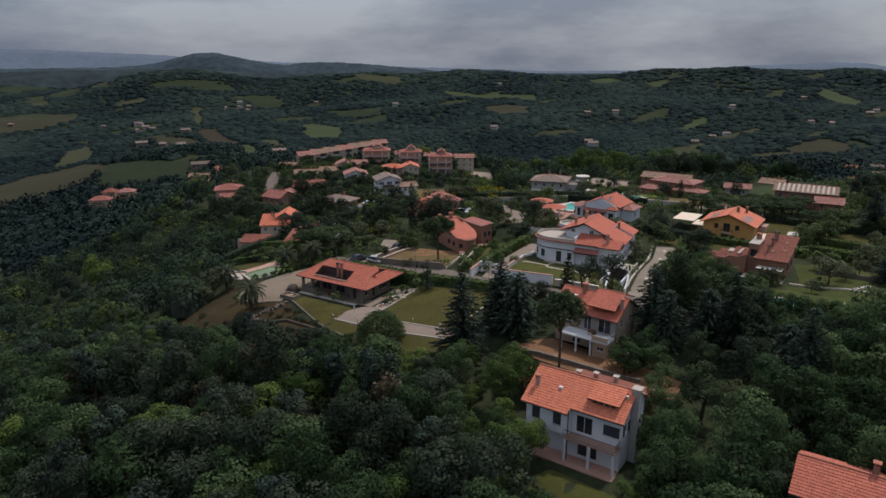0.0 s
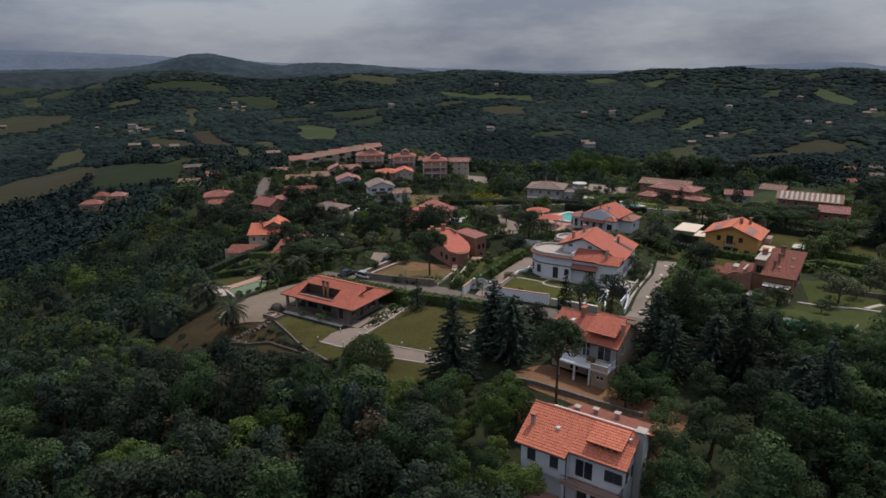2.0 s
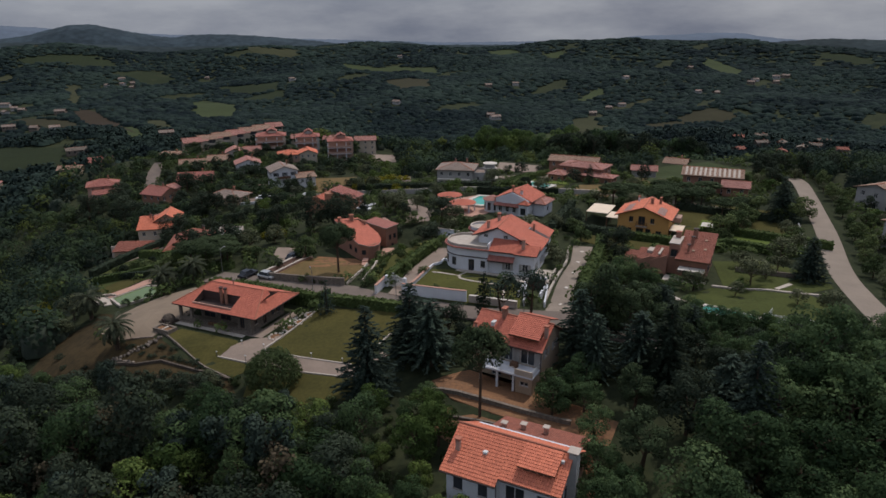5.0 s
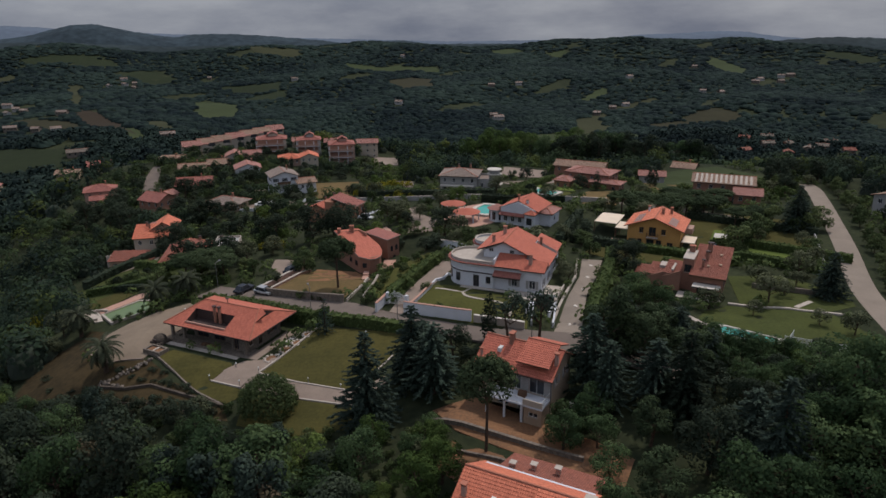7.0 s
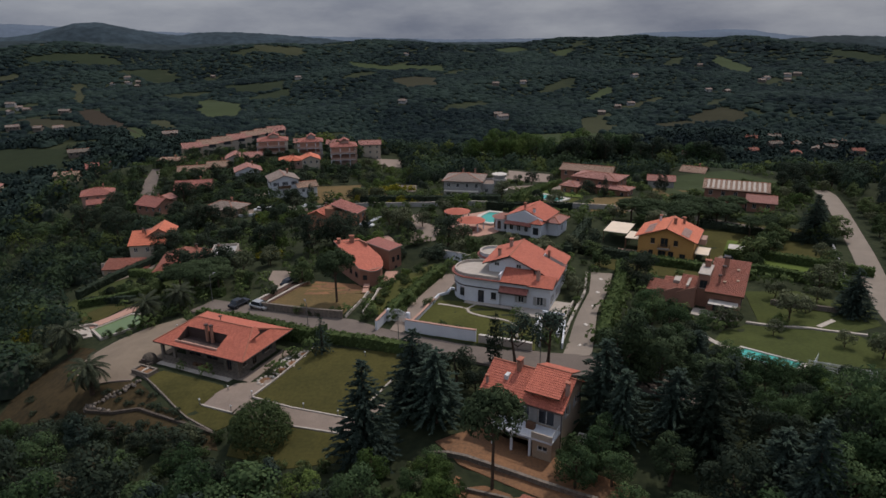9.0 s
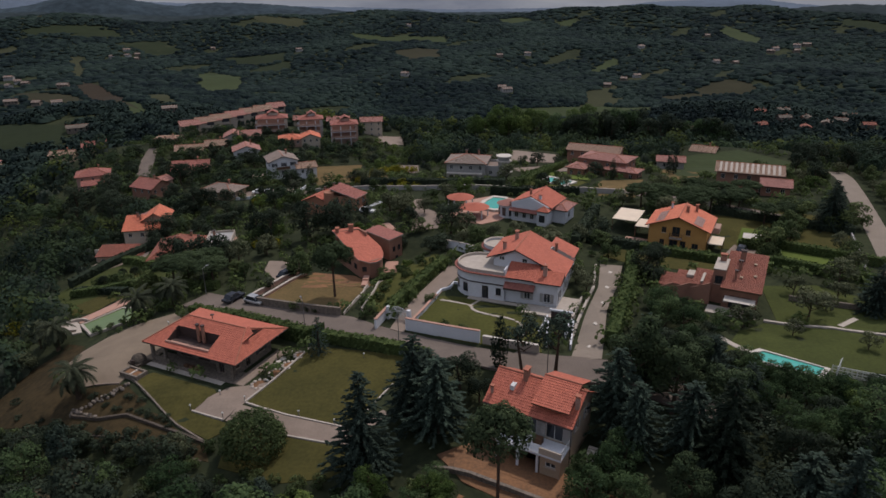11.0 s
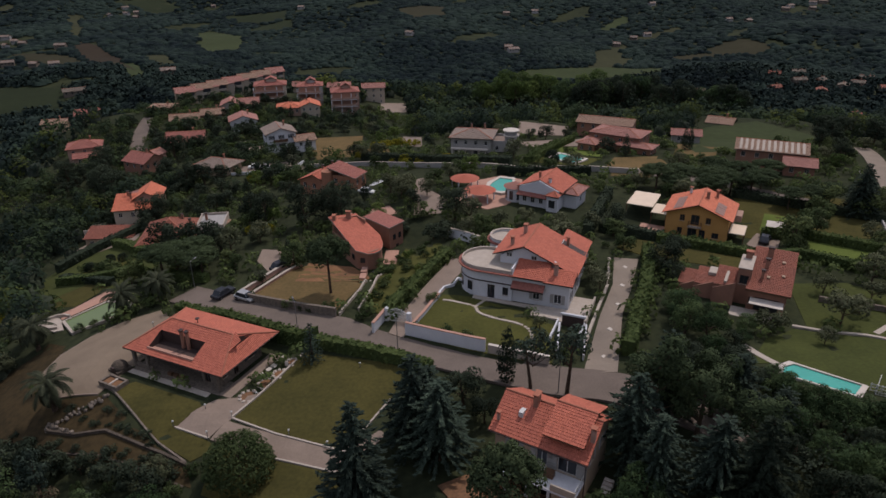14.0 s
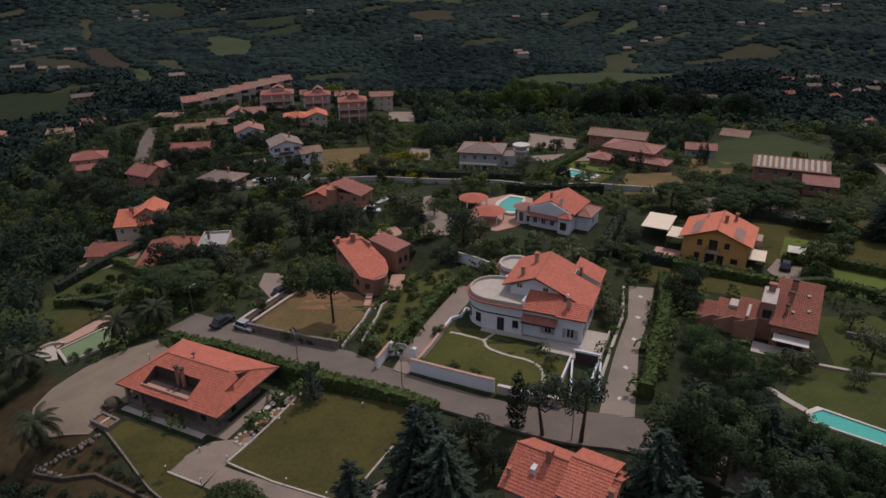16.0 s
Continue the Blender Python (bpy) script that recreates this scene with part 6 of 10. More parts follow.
def stepped_villa():
    t = thing("villa", pose(2.45, 121.9, 5.1, 0, 0, -20), "white villa with stepped orange roofs and round terraces", "house")
    keep_rect(10.5, 126.5, -23, 20, 20, 0)
    # lower storeys, straight part
    body(t, -0.3, 0.6, 4.9, 13.5, -2, 4.5, M_WHITE, [("f", 2.0, 1.1, 0.1, 2.3, "door"), ("f", 4.2, 0.9, 0.9, 2.2, "plain")], frames=M_TRIM)
    body(t, 4.905, 0.95, 9.895, 13.4, -2, 4.25, M_WHITE, [("f", 3.6, 1.0, 0.9, 2.2)], shut=M_GREYW)
    body(t, 9.9, 0.9, 13.3, 10.0, -2, 4.35, M_WHITE, [("f", 1.8, 1.1, 0.8, 2.3), ("r", 2.0, 1.0, 0.9, 2.2), ("r", 6.0, 1.0, 0.9, 2.2)], shut=M_GREYW)
    # round end with its roof terrace
    o = [(-0.301, 0.6)] + arc(-0.3, 4.4, 3.8, 268, 92, 18) + [(-0.301, 8.2)]
    rd = prism(t, "round_wing", o, -2, 4.48, M_WHITE, "curved white wing")
    for a in (215, 248):
        x, y = -0.3 + 3.8 * math.cos(radians(a)), 4.4 + 3.8 * math.sin(radians(a))
        m = pose(x, y, 0, 0, 0, a + 90)
        bm = boxes((-0.45, -0.06, 0.8, 0.45, 0.12, 2.3))
        bmesh.ops.transform(bm, matrix=m, verts=bm.verts[:])
        f = part("window", bm, M_TRIM, rd)
        bm = boxes((-0.38, -0.09, 0.9, 0.38, -0.062, 2.2))
        bmesh.ops.transform(bm, matrix=m, verts=bm.verts[:])
        part("pane", bm, M_GLASS, f)
    for z0, z1, g, mt in ((2.7, 2.85, 0.12, M_TRIM), (4.3, 4.49, 0.5, M_ROOF_RED)):
        oo = [(5.05, 0.595 - g)] + arc(-0.3, 4.4, 3.8 + g, 270, 92, 20) + arc(-0.3, 4.4, 3.805, 92, 268, 20) + [(5.05, 0.595)]
        prism(t, "cornice", oo, z0, z1, mt, "narrow tiled cornice round the terrace" if z0 > 4 else "dark cornice band")
    pp = [(4.9, 0.62)] + arc(-0.3, 4.4, 3.78, 270, 90, 20) + [(1.6, 8.18), (1.6, 7.98)] + arc(-0.3, 4.4, 3.58, 90, 270, 20) + [(4.9, 0.82)]
    prism(t, "parapet", pp, 4.503, 4.98, M_PALESTONE)
    fl = [(4.9, 0.82)] + arc(-0.3, 4.4, 3.58, 270, 90, 20) + [(4.9, 7.98)]
    prism(t, "terrace_floor", fl, 4.504, 4.56, M_PALESTONE)
    # upper storey under the ridge
    body(t, 2.0, 4.4, 9.9, 12.6, 4.505, 5.9, M_WHITE)
    m = wall_panel(t, (2.0, 4.1), (10.6, 4.1), 4.506, 5.8, M_WHITE, thick=0.29, top=(3.7, 7.5))
    for u in (1.4, 5.2):
        f = part("window", boxes((2.0 + u - 0.45, 4.03, 5.7, 2.0 + u + 0.45, 4.095, 6.4)), M_FRAME, t)
        part("pane", boxes((2.0 + u - 0.36, 4.0, 5.78, 2.0 + u - 0.04, 4.028, 6.32), (2.0 + u + 0.04, 4.0, 5.78, 2.0 + u + 0.36, 4.028, 6.32)), M_GLASS, f)
    s, so = Shell(), Shell()
    R0, R1 = (5.7, 3.5, 7.9), (5.7, 13.2, 7.9)
    s.slope((0.9, 13.2, 6.05), (0.9, 3.5, 6.05), R0, R1)
    s.slope((13.9, 3.5, 4.3), (13.9, 10.6, 4.3), (5.7, 10.6, 7.9), R0)
    s.slope((9.8, 10.6, 6.1), (9.8, 13.2, 6.1), R1, (5.7, 10.6, 7.9))
    s.make("roof", M_ROOF, t)
    for a, b in (((0.9, 3.5, 6.05), R0), (R0, (13.9, 3.5, 4.3))):
        so.flat([(a[0], a[1], a[2] - 0.2), (b[0], b[1], b[2] - 0.2), (b[0], b[1], b[2] - 0.012), (a[0], a[1], a[2] - 0.012)])
        so.flat([(a[0], a[1], a[2] - 0.2), (b[0], b[1], b[2] - 0.2), (b[0], b[1] + 9, b[2] - 0.2), (a[0], a[1] + 9, a[2] - 0.2)])
    so.flat([(13.9, 3.5, 4.1), (13.9, 10.6, 4.1), (13.9, 10.6, 4.288), (13.9, 3.5, 4.288)])
    so.make("barge_board", M_TRIM, t)
    ridge_cap(t, [(R0, R1)])
    # roof over the front corner
    s = Shell()
    s.slope((9.6, 0.3, 4.2), (13.9, 0.3, 4.2), (13.9, 3.5, 5.2), (9.6, 3.5, 5.2))
    s.make("corner_roof", M_ROOF, t)
    so = Shell()
    so.flat([(9.6, 0.3, 4.02), (13.9, 0.3, 4.02), (13.9, 0.3, 4.188), (9.6, 0.3, 4.188)])
    so.flat([(13.9, 0.3, 4.02), (13.9, 3.5, 4.1), (13.9, 3.5, 5.19), (13.9, 0.3, 4.188)])
    so.flat([(9.6, 0.3, 4.02), (9.6, 3.5, 5.0), (9.6, 3.5, 5.19), (9.6, 0.3, 4.188)])
    so.flat([(9.6, 0.3, 4.02), (9.6, 3.5, 4.02), (13.9, 3.5, 4.02), (13.9, 0.3, 4.02)])
    so.make("corner_soffit", M_TRIM, t)
    # two lean-to roofs in the middle
    s = Shell()
    s.slope((4.95, 0.5, 4.3), (10.0, 0.5, 4.3), (10.0, 4.1, 5.7), (4.95, 4.1, 5.7))
    s.make("middle_roof", M_ROOF, t)
    slab(t, "middle_fascia", M_TRIM, (4.95, 0.5, 4.08, 10.0, 0.58, 4.29), bevel=0)
    slab(t, "side_wall", M_WHITE, (4.7, 0.62, 4.507, 4.94, 4.05, 5.5))
    s = Shell()
    s.slope((4.9, -0.2, 2.75), (9.8, -0.2, 2.75), (9.8, 0.95, 3.45), (4.9, 0.95, 3.45))
    s.make("porch_roof", M_ROOF_RED, t)
    slab(t, "porch_fascia", M_TRIM, (4.9, -0.23, 2.5, 9.8, -0.15, 2.74), bevel=0)
    # right rear wing
    body(t, 9.905, 10.9, 13.0, 16.6, -2, 4.4, M_WHITE, [("r", 2.8, 1.0, 2.9, 4.1)])
    s = Shell()
    s.slope((13.6, 10.4, 4.2), (13.6, 17.2, 4.2), (9.4, 17.2, 5.9), (9.4, 10.4, 5.9))
    s.make("wing_roof", M_ROOF, t)
    so = Shell()
    so.flat([(9.4, 10.4, 5.7), (13.6, 10.4, 4.0), (13.6, 10.4, 4.188), (9.4, 10.4, 5.888)])
    so.flat([(13.6, 10.4, 4.0), (13.6, 17.2, 4.0), (13.6, 17.2, 4.188), (13.6, 10.4, 4.188)])
    so.make("wing_fascia", M_TRIM, t)
    wall_panel(t, (9.95, 10.88), (12.98, 10.88), 4.401, 4.42, M_WHITE, thick=0.2, top=(0.05, 5.65))
    # small round terrace behind
    ring_wall(t, "round_parapet", 0.3, 12.8, 2.6, 60, 300, -2, 5.2, M_WHITE, 0.22)
    ring_wall(t, "round_coping", 0.3, 12.8, 2.7, 60, 300, 5.203, 5.32, M_PALESTONE, 0.4)
    ring_wall(t, "round_cornice", 0.3, 12.8, 3.1, 60, 300, 4.5, 4.68, M_ROOF_RED, 0.5)
    prism(t, "round_floor", arc(0.3, 12.8, 2.38, 60, 300, 18), 4.7, 4.9, M_PALESTONE)
    chimney(t, 3.4, 5.6, 6.6, 8.1, 0.5, 0.5, M_PINKW)
    chimney(t, 4.3, 9.8, 7.0, 8.6, 0.5, 0.7, M_PINKW)
    chimney(t, 11.0, 2.2, 4.6, 6.3, 0.6, 0.5, M_PINKW)
    chimney(t, 10.7, 11.6, 5.2, 6.6, 0.4, 0.4, M_BRICK)
    # raised terrace, steps, cellar ramp
    slab(t, "terrace", M_PALESTONE, (8.6, -2.6, -1.5, 16.6, 0.55, 0.35))
    slab(t, "side_terrace", M_PALESTONE, (13.35, 0.56, -1.5, 16.6, 5.0, 0.3))
    slab(t, "facade_step", M_PALESTONE, (-1.0, -0.4, -1.0, 8.595, 0.58, 0.12))
    slab(t, "ramp_wall", M_WHITE, (12.6, -8.2, -2.0, 12.85, -2.61, 0.6))
    slab(t, "ramp_wall", M_WHITE, (16.2, -7.4, -2.0, 16.45, -2.61, 0.6))
    slab(t, "garage_lintel", M_PALESTONE, (12.86, -3.2, 0.1, 16.19, -2.62, 0.5))
    # dark slab in place of the garage opening's shade
    slab(t, "garage_door", M_SHUTTER, (12.9, -2.75, -2, 16.15, -2.63, 0.09))
    slab(t, "terrace_parapet", M_PALESTONE, (16.35, -2.6, 0.353, 16.6, 4.9, 0.9))


def ochre_house():
    x, y, yaw = 45.2, 153.2, -26
    t = thing("house", pose(x, y, 2.7, 0, 0, yaw), "ochre house with shallow orange gable and awnings", "house")
    keep_rect(x, y, yaw, 13, 11, 1)
    body(t, -5.5, -4.6, 5.5, 4.6, -2, 5.1, M_YELLOW, [("f", 2.9, 0.9, 3.5, 4.7, "plain"), ("f", 7.5, 0.9, 3.5, 4.7, "plain"), ("f", 5.2, 1.5, 2.95, 4.95, "door"), ("f", 2.7, 0.9, 0.9, 2.1, "plain"), ("f", 4.9, 1.6, 0.1, 2.2, "door"), ("f", 6.7, 1.1, 0.1, 2.2, "door"),
         ("f", 9.0, 1.2, 0.9, 2.0, "plain"), ("r", 3, 1, 0.9, 2.1), ("r", 6, 1, 3.5, 4.7)], gable="y", zr=7.0, frames=M_BROWN)
    gable_roof(t, -5.5, -4.6, 5.5, 4.6, 5.1, 7.2, M_ROOF_PALE, over=0.7, axis="y", gable_over=0.7)
    slab(t, "balcony_slab", M_PALESTONE, (-1.4, -5.5, 2.65, 1.0, -4.61, 2.82))
    railing(t, [(-1.35, -4.7), (-1.35, -5.45), (0.95, -5.45), (0.95, -4.7)], 2.83, 0.95, M_BROWN)
    sl = 2.1 / 5.5
    for u, n in ((-3.6, 6), (3.6, 5)):
        sg = -1 if u < 0 else 1
        for i in range(n):
            v = -4.2 + 1.08 * i
            bm = boxes((-0.85, -0.5, 0.05, 0.85, 0.5, 0.1), bevel=0.01)
            bmesh.ops.transform(bm, matrix=pose(u, v, 7.2 - sl * abs(u) + 0.03, 0, sg * math.degrees(math.atan(sl)), 0), verts=bm.verts[:])
            part("solar_panel", bm, M_PANEL, t)
    chimney(t, 0.9, 0.2, 6.7, 7.9, 0.6, 0.6, M_BRICK)
    chimney(t, 2.3, 3.0, 6.1, 7.5, 0.5, 0.5, M_BRICK)
    chimney(t, -2.6, 3.6, 6.0, 7.2, 0.4, 0.4, M_WHITE)
    slab(t, "side_awning", M_CANVAS, (5.7, -4.4, 2.35, 8.4, 0.5, 2.5))
    for u, v in ((8.3, -4.3), (8.3, 0.4)):
        slab(t, "post", M_BROWN, (u - 0.08, v - 0.08, -2, u + 0.08, v + 0.08, 2.345))
    slab(t, "side_balcony", M_PINKW, (5.51, 1.2, 2.7, 7.2, 4.5, 3.9))
    for n, bx in (("pergola", (-14.2, 0.8, -9.0, 9.0, 3.1)), ("pergola", (-8.9, -1.5, -5.9, 3.8, 2.9))):
        q = thing(n, pose(x, y, 2.7, 0, 0, yaw), "pergola under a pale canvas awning", "pergola")
        a, b, c, d, h = bx
        slab(q, "canopy", M_CANVAS, (a, b, h, c, d, h + 0.1))
        for u in (a + 0.1, c - 0.1):
            for v in (b + 0.1, d - 0.1):
                slab(q, "post", M_BROWN, (u - 0.07, v - 0.07, -2, u + 0.07, v + 0.07, h - 0.004))
    slab(t, "terrace_deck", M_TERRACE, (-10.5, -4.4, -1.5, -5.55, -1.2, 0.35))
    q = thing("parasol", pose(58.5, 150.5, float(ground(58.5, 150.5)), 0, 0, 20), "large square cream parasol on the lawn", "parasol")
    bm = bmesh.new()
    cyl(bm, (0, 0, -0.1), (0, 0, 2.5), 0.04, n=6)
    part("pole", bm, M_METAL, q)
    bm = bmesh.new()
    bmesh.ops.create_cone(bm, cap_ends=True, segments=4, radius1=2.3, radius2=0.05, depth=0.5, matrix=Matrix.Translation((0, 0, 2.55)))
    part("canopy", bm, M_SLAB, q)


def brown_house():
    x, y, yaw = 45.3, 121.9, -27
    t = thing("house", pose(x, y, 5.0, 0, 0, yaw), "brown brick house with a long red roof", "house")
    keep_rect(x - 3, y + 1, yaw, 17, 12, 1)
    body(t, -2.6, -4.3, 2.4, 5.0, -2, 3.5, M_BRICK, [("f", 2.6, 3.2, 0.1, 2.2, "door"), ("f", 0.5, 0.6, 1.0, 2.0, "plain"), ("r", 3, 1, 0.9, 2.1), ("r", 7, 1, 0.9, 2.1)], frames=M_BROWN)
    s, so = Shell(), Shell()
    s.slope((-3.0, -4.9, 3.5), (2.9, -4.9, 3.5), (2.9, 5.6, 6.0), (-3.0, 5.6, 6.0))
    s.make("roof", M_ROOF_BROWN, t)
    for a, b in (((-3.0, -4.9, 3.5), (2.9, -4.9, 3.5)), ((2.9, -4.9, 3.5), (2.9, 5.6, 6.0)), ((-3.0, -4.9, 3.5), (-3.0, 5.6, 6.0)), ((-3.0, 5.6, 6.0), (2.9, 5.6, 6.0))):
        so.flat([(a[0], a[1], a[2] - 0.3), (b[0], b[1], b[2] - 0.3), (b[0], b[1], b[2] - 0.012), (a[0], a[1], a[2] - 0.012)])
    so.flat([(-3.0, -4.9, 3.2), (-3.0, 5.6, 5.7), (2.9, 5.6, 5.7), (2.9, -4.9, 3.2)])
    so.make("soffit", M_BROWN, t)
    prism(t, "loft_wall", [(-2.6, 4.6), (2.4, 4.6), (2.4, 4.95), (-2.6, 4.95)], 3.505, 5.4, M_BRICK)
    # tower with a loggia, and the stepped left wing
    body(t, -4.4, -3.0, -2.605, 2.0, -2, 5.6, M_BRICK, [("f", 0.9, 1.2, 3.2, 4.6, "plain")], frames=M_TRIM)
    slab(t, "tower_cap", M_PALESTONE, (-4.5, -3.1, 5.605, -2.6, 2.1, 5.75))
    for k, (a, b, zt) in enumerate(((-7.4, -4.41, 3.6), (-10.2, -7.41, 2.8), (-12.6, -10.21, 2.0))):
        slab(t, "wing", M_BRICK, (a, -4.0 + 0.7 * k, -2, b, 1.6, zt - 0.7))
        s = Shell()
        s.slope((a, -4.0 + 0.7 * k, zt - 0.65), (b, -4.0 + 0.7 * k, zt - 0.65), (b, 1.7, zt - 0.1), (a, 1.7, zt - 0.1))
        s.make("wing_roof", M_ROOF_BROWN, t)
        bm = bmesh.new()
        v = -4.3 + 0.7 * k
        pr = [(a, zt - 1.3), (b, zt + 0.1), (b, -1.5), (a, -1.5)]
        vs = [bm.verts.new((u, v + o, z)) for o in (0.0, 0.28) for u, z in pr]
        for f in ((0, 1, 2, 3), (7, 6, 5, 4), (0, 4, 5, 1), (1, 5, 6, 2), (3, 7, 4, 0)):
            bm.faces.new([vs[q] for q in f])
        bmesh.ops.recalc_face_normals(bm, faces=bm.faces[:])
        part("stepped_wall", bm, M_BRICK, t)
    slab(t, "white_slab", M_PALESTONE, (-8.6, -0.6, 2.4, -7.42, 1.7, 2.95), label="white flat roof slab")
    slab(t, "white_cap", M_PALESTONE, (-6.0, -4.72, 3.705, -5.6, -1.0, 3.95))
    # awning and terrace
    bm = boxes((-2.2, -6.4, 2.0, 2.2, -4.31, 2.08), bevel=0.01)
    part("awning", bm, M_SLAB, t, "white canvas awning")
    slab(t, "terrace", M_PALESTONE, (-4.5, -7.2, -1.5, 2.6, -4.32, 0.1))
    for u, v in ((-0.9, 1.6), (1.2, 2.6), (-0.4, -1.4), (1.5, -0.6)):
        z = 3.5 + (v + 4.9) * 0.238
        slab(t, "skylight", M_TAN, (u - 0.22, v - 0.5, z + 0.02, u + 0.22, v + 0.1, z + 0.16))
    chimney(t, -0.8, 3.2, 5.2, 6.9, 0.8, 0.6, M_BRICK, M_TRIM)
    chimney(t, -0.9, 0.6, 4.6, 6.1, 0.5, 0.5, M_BRICK, M_TRIM)
    chimney(t, -1.2, -1.9, 4.0, 5.3, 0.4, 0.4, M_BRICK, M_TRIM)
    chimney(t, -3.5, 1.0, 5.755, 6.6, 0.9, 0.7, M_BRICK)


def round_house():
    """Brick house; its main roof is one plane with a rounded corner."""
    ox, oy, oz = -19.6, 146.2, 0.3
    t = thing("house", pose(ox, oy, oz, 0, 0, 0), "brick house with a rounded orange roof corner", "house")
    keep_rect(ox + 1, oy + 2, -28, 13, 16, 0.5)
    w = [(-5.4, 4.2), (0.6, -4.8), (2.7, -5.3), (3.7, -4.9), (4.5, -4.0), (4.8, -2.8), (4.7, -1.4), (4.0, 0.6), (1.2, 4.2), (-0.8, 6.4)]
    prism(t, "wall_body", w, -2.2, 3.55, M_BRICK)
    up = (-0.13, 0.17)
    cx, cy = sum(p[0] for p in w) / len(w), sum(p[1] for p in w) / len(w)
    eave = [(x + (x - cx) * 0.09, y + (y - cy) * 0.09) for x, y in w]
    tiled_sheet(t, "roof", eave, 4.75, up, M_ROOF)
    prism(t, "parapet_wall", [(x * 0.98, y * 0.98) for x, y in (w[0], w[9], w[8])] + [(1.0, 3.7), (-0.8, 5.9), (-5.0, 4.0)], 3.555, 6.1, M_BRICK)
    d = Vector((6.0, -9.0, 0)).normalized()
    for k in (0.62, 0.86):
        px, py = -5.4 + 6.0 * k, 4.2 - 9.0 * k
        m = pose(px, py, 0, 0, 0, math.degrees(math.atan2(d.y, d.x)))
        bm = boxes((-0.55, -0.06, 1.3, 0.55, 0.1, 2.4))
        bmesh.ops.transform(bm, matrix=m, verts=bm.verts[:])
        f = part("window", bm, M_TRIM, t)
        bm = boxes((-0.46, -0.09, 1.4, 0.46, -0.063, 2.3))
        bmesh.ops.transform(bm, matrix=m, verts=bm.verts[:])
        part("pane", bm, M_GLASS, f)
    f = part("window", boxes((1.2, -5.16, 1.3, 2.1, -5.0, 2.3)), M_TRIM, t)
    part("pane", boxes((1.28, -5.2, 1.38, 2.02, -5.163, 2.22)), M_GLASS, f)
    chimney(t, -4.8, 4.0, 4.8, 6.7, 0.6, 0.9, M_BRICK)
    chimney(t, -2.2, 4.9, 5.2, 7.1, 0.9, 0.5, M_BRICK)
    # the square rear wing
    q = [(0.3, 8.8), (5.6, 3.6), (7.9, 6.6), (2.6, 11.6)]
    prism(t, "rear_wing", q, -2.2, 4.4, M_BRICK)
    tiled_sheet(t, "wing_roof", [(0.0, 8.9), (5.7, 3.2), (8.3, 6.6), (2.6, 12.0)], 4.4, (0.02, 0.03), M_ROOF_RED)
    for k, z in ((0.35, 1.6), (0.75, 1.6), (0.55, -0.6)):
        px, py = 5.6 + 2.3 * k, 3.6 + 3.0 * k
        m = pose(px, py, 0, 0, 0, 52.5)
        bm = boxes((-0.35, -0.06, z, 0.35, 0.1, z + 1.1))
        bmesh.ops.transform(bm, matrix=m, verts=bm.verts[:])
        part("window", bm, M_GLASS, t)
    slab(t, "porch_floor", M_TERRACE, (4.9, -3.2, -1.5, 7.4, 3.0, 0.12))
    slab(t, "garden_stair", M_TERRACE, (1.5, -9.5, -1.5, 2.6, -7.4, 0.5), (1.5, -7.39, -1.5, 2.6, -5.5, 0.75))
    slab(t, "cellar_door", M_SHUTTER, (3.3, -6.2, -1.6, 4.8, -6.0, 0.1))


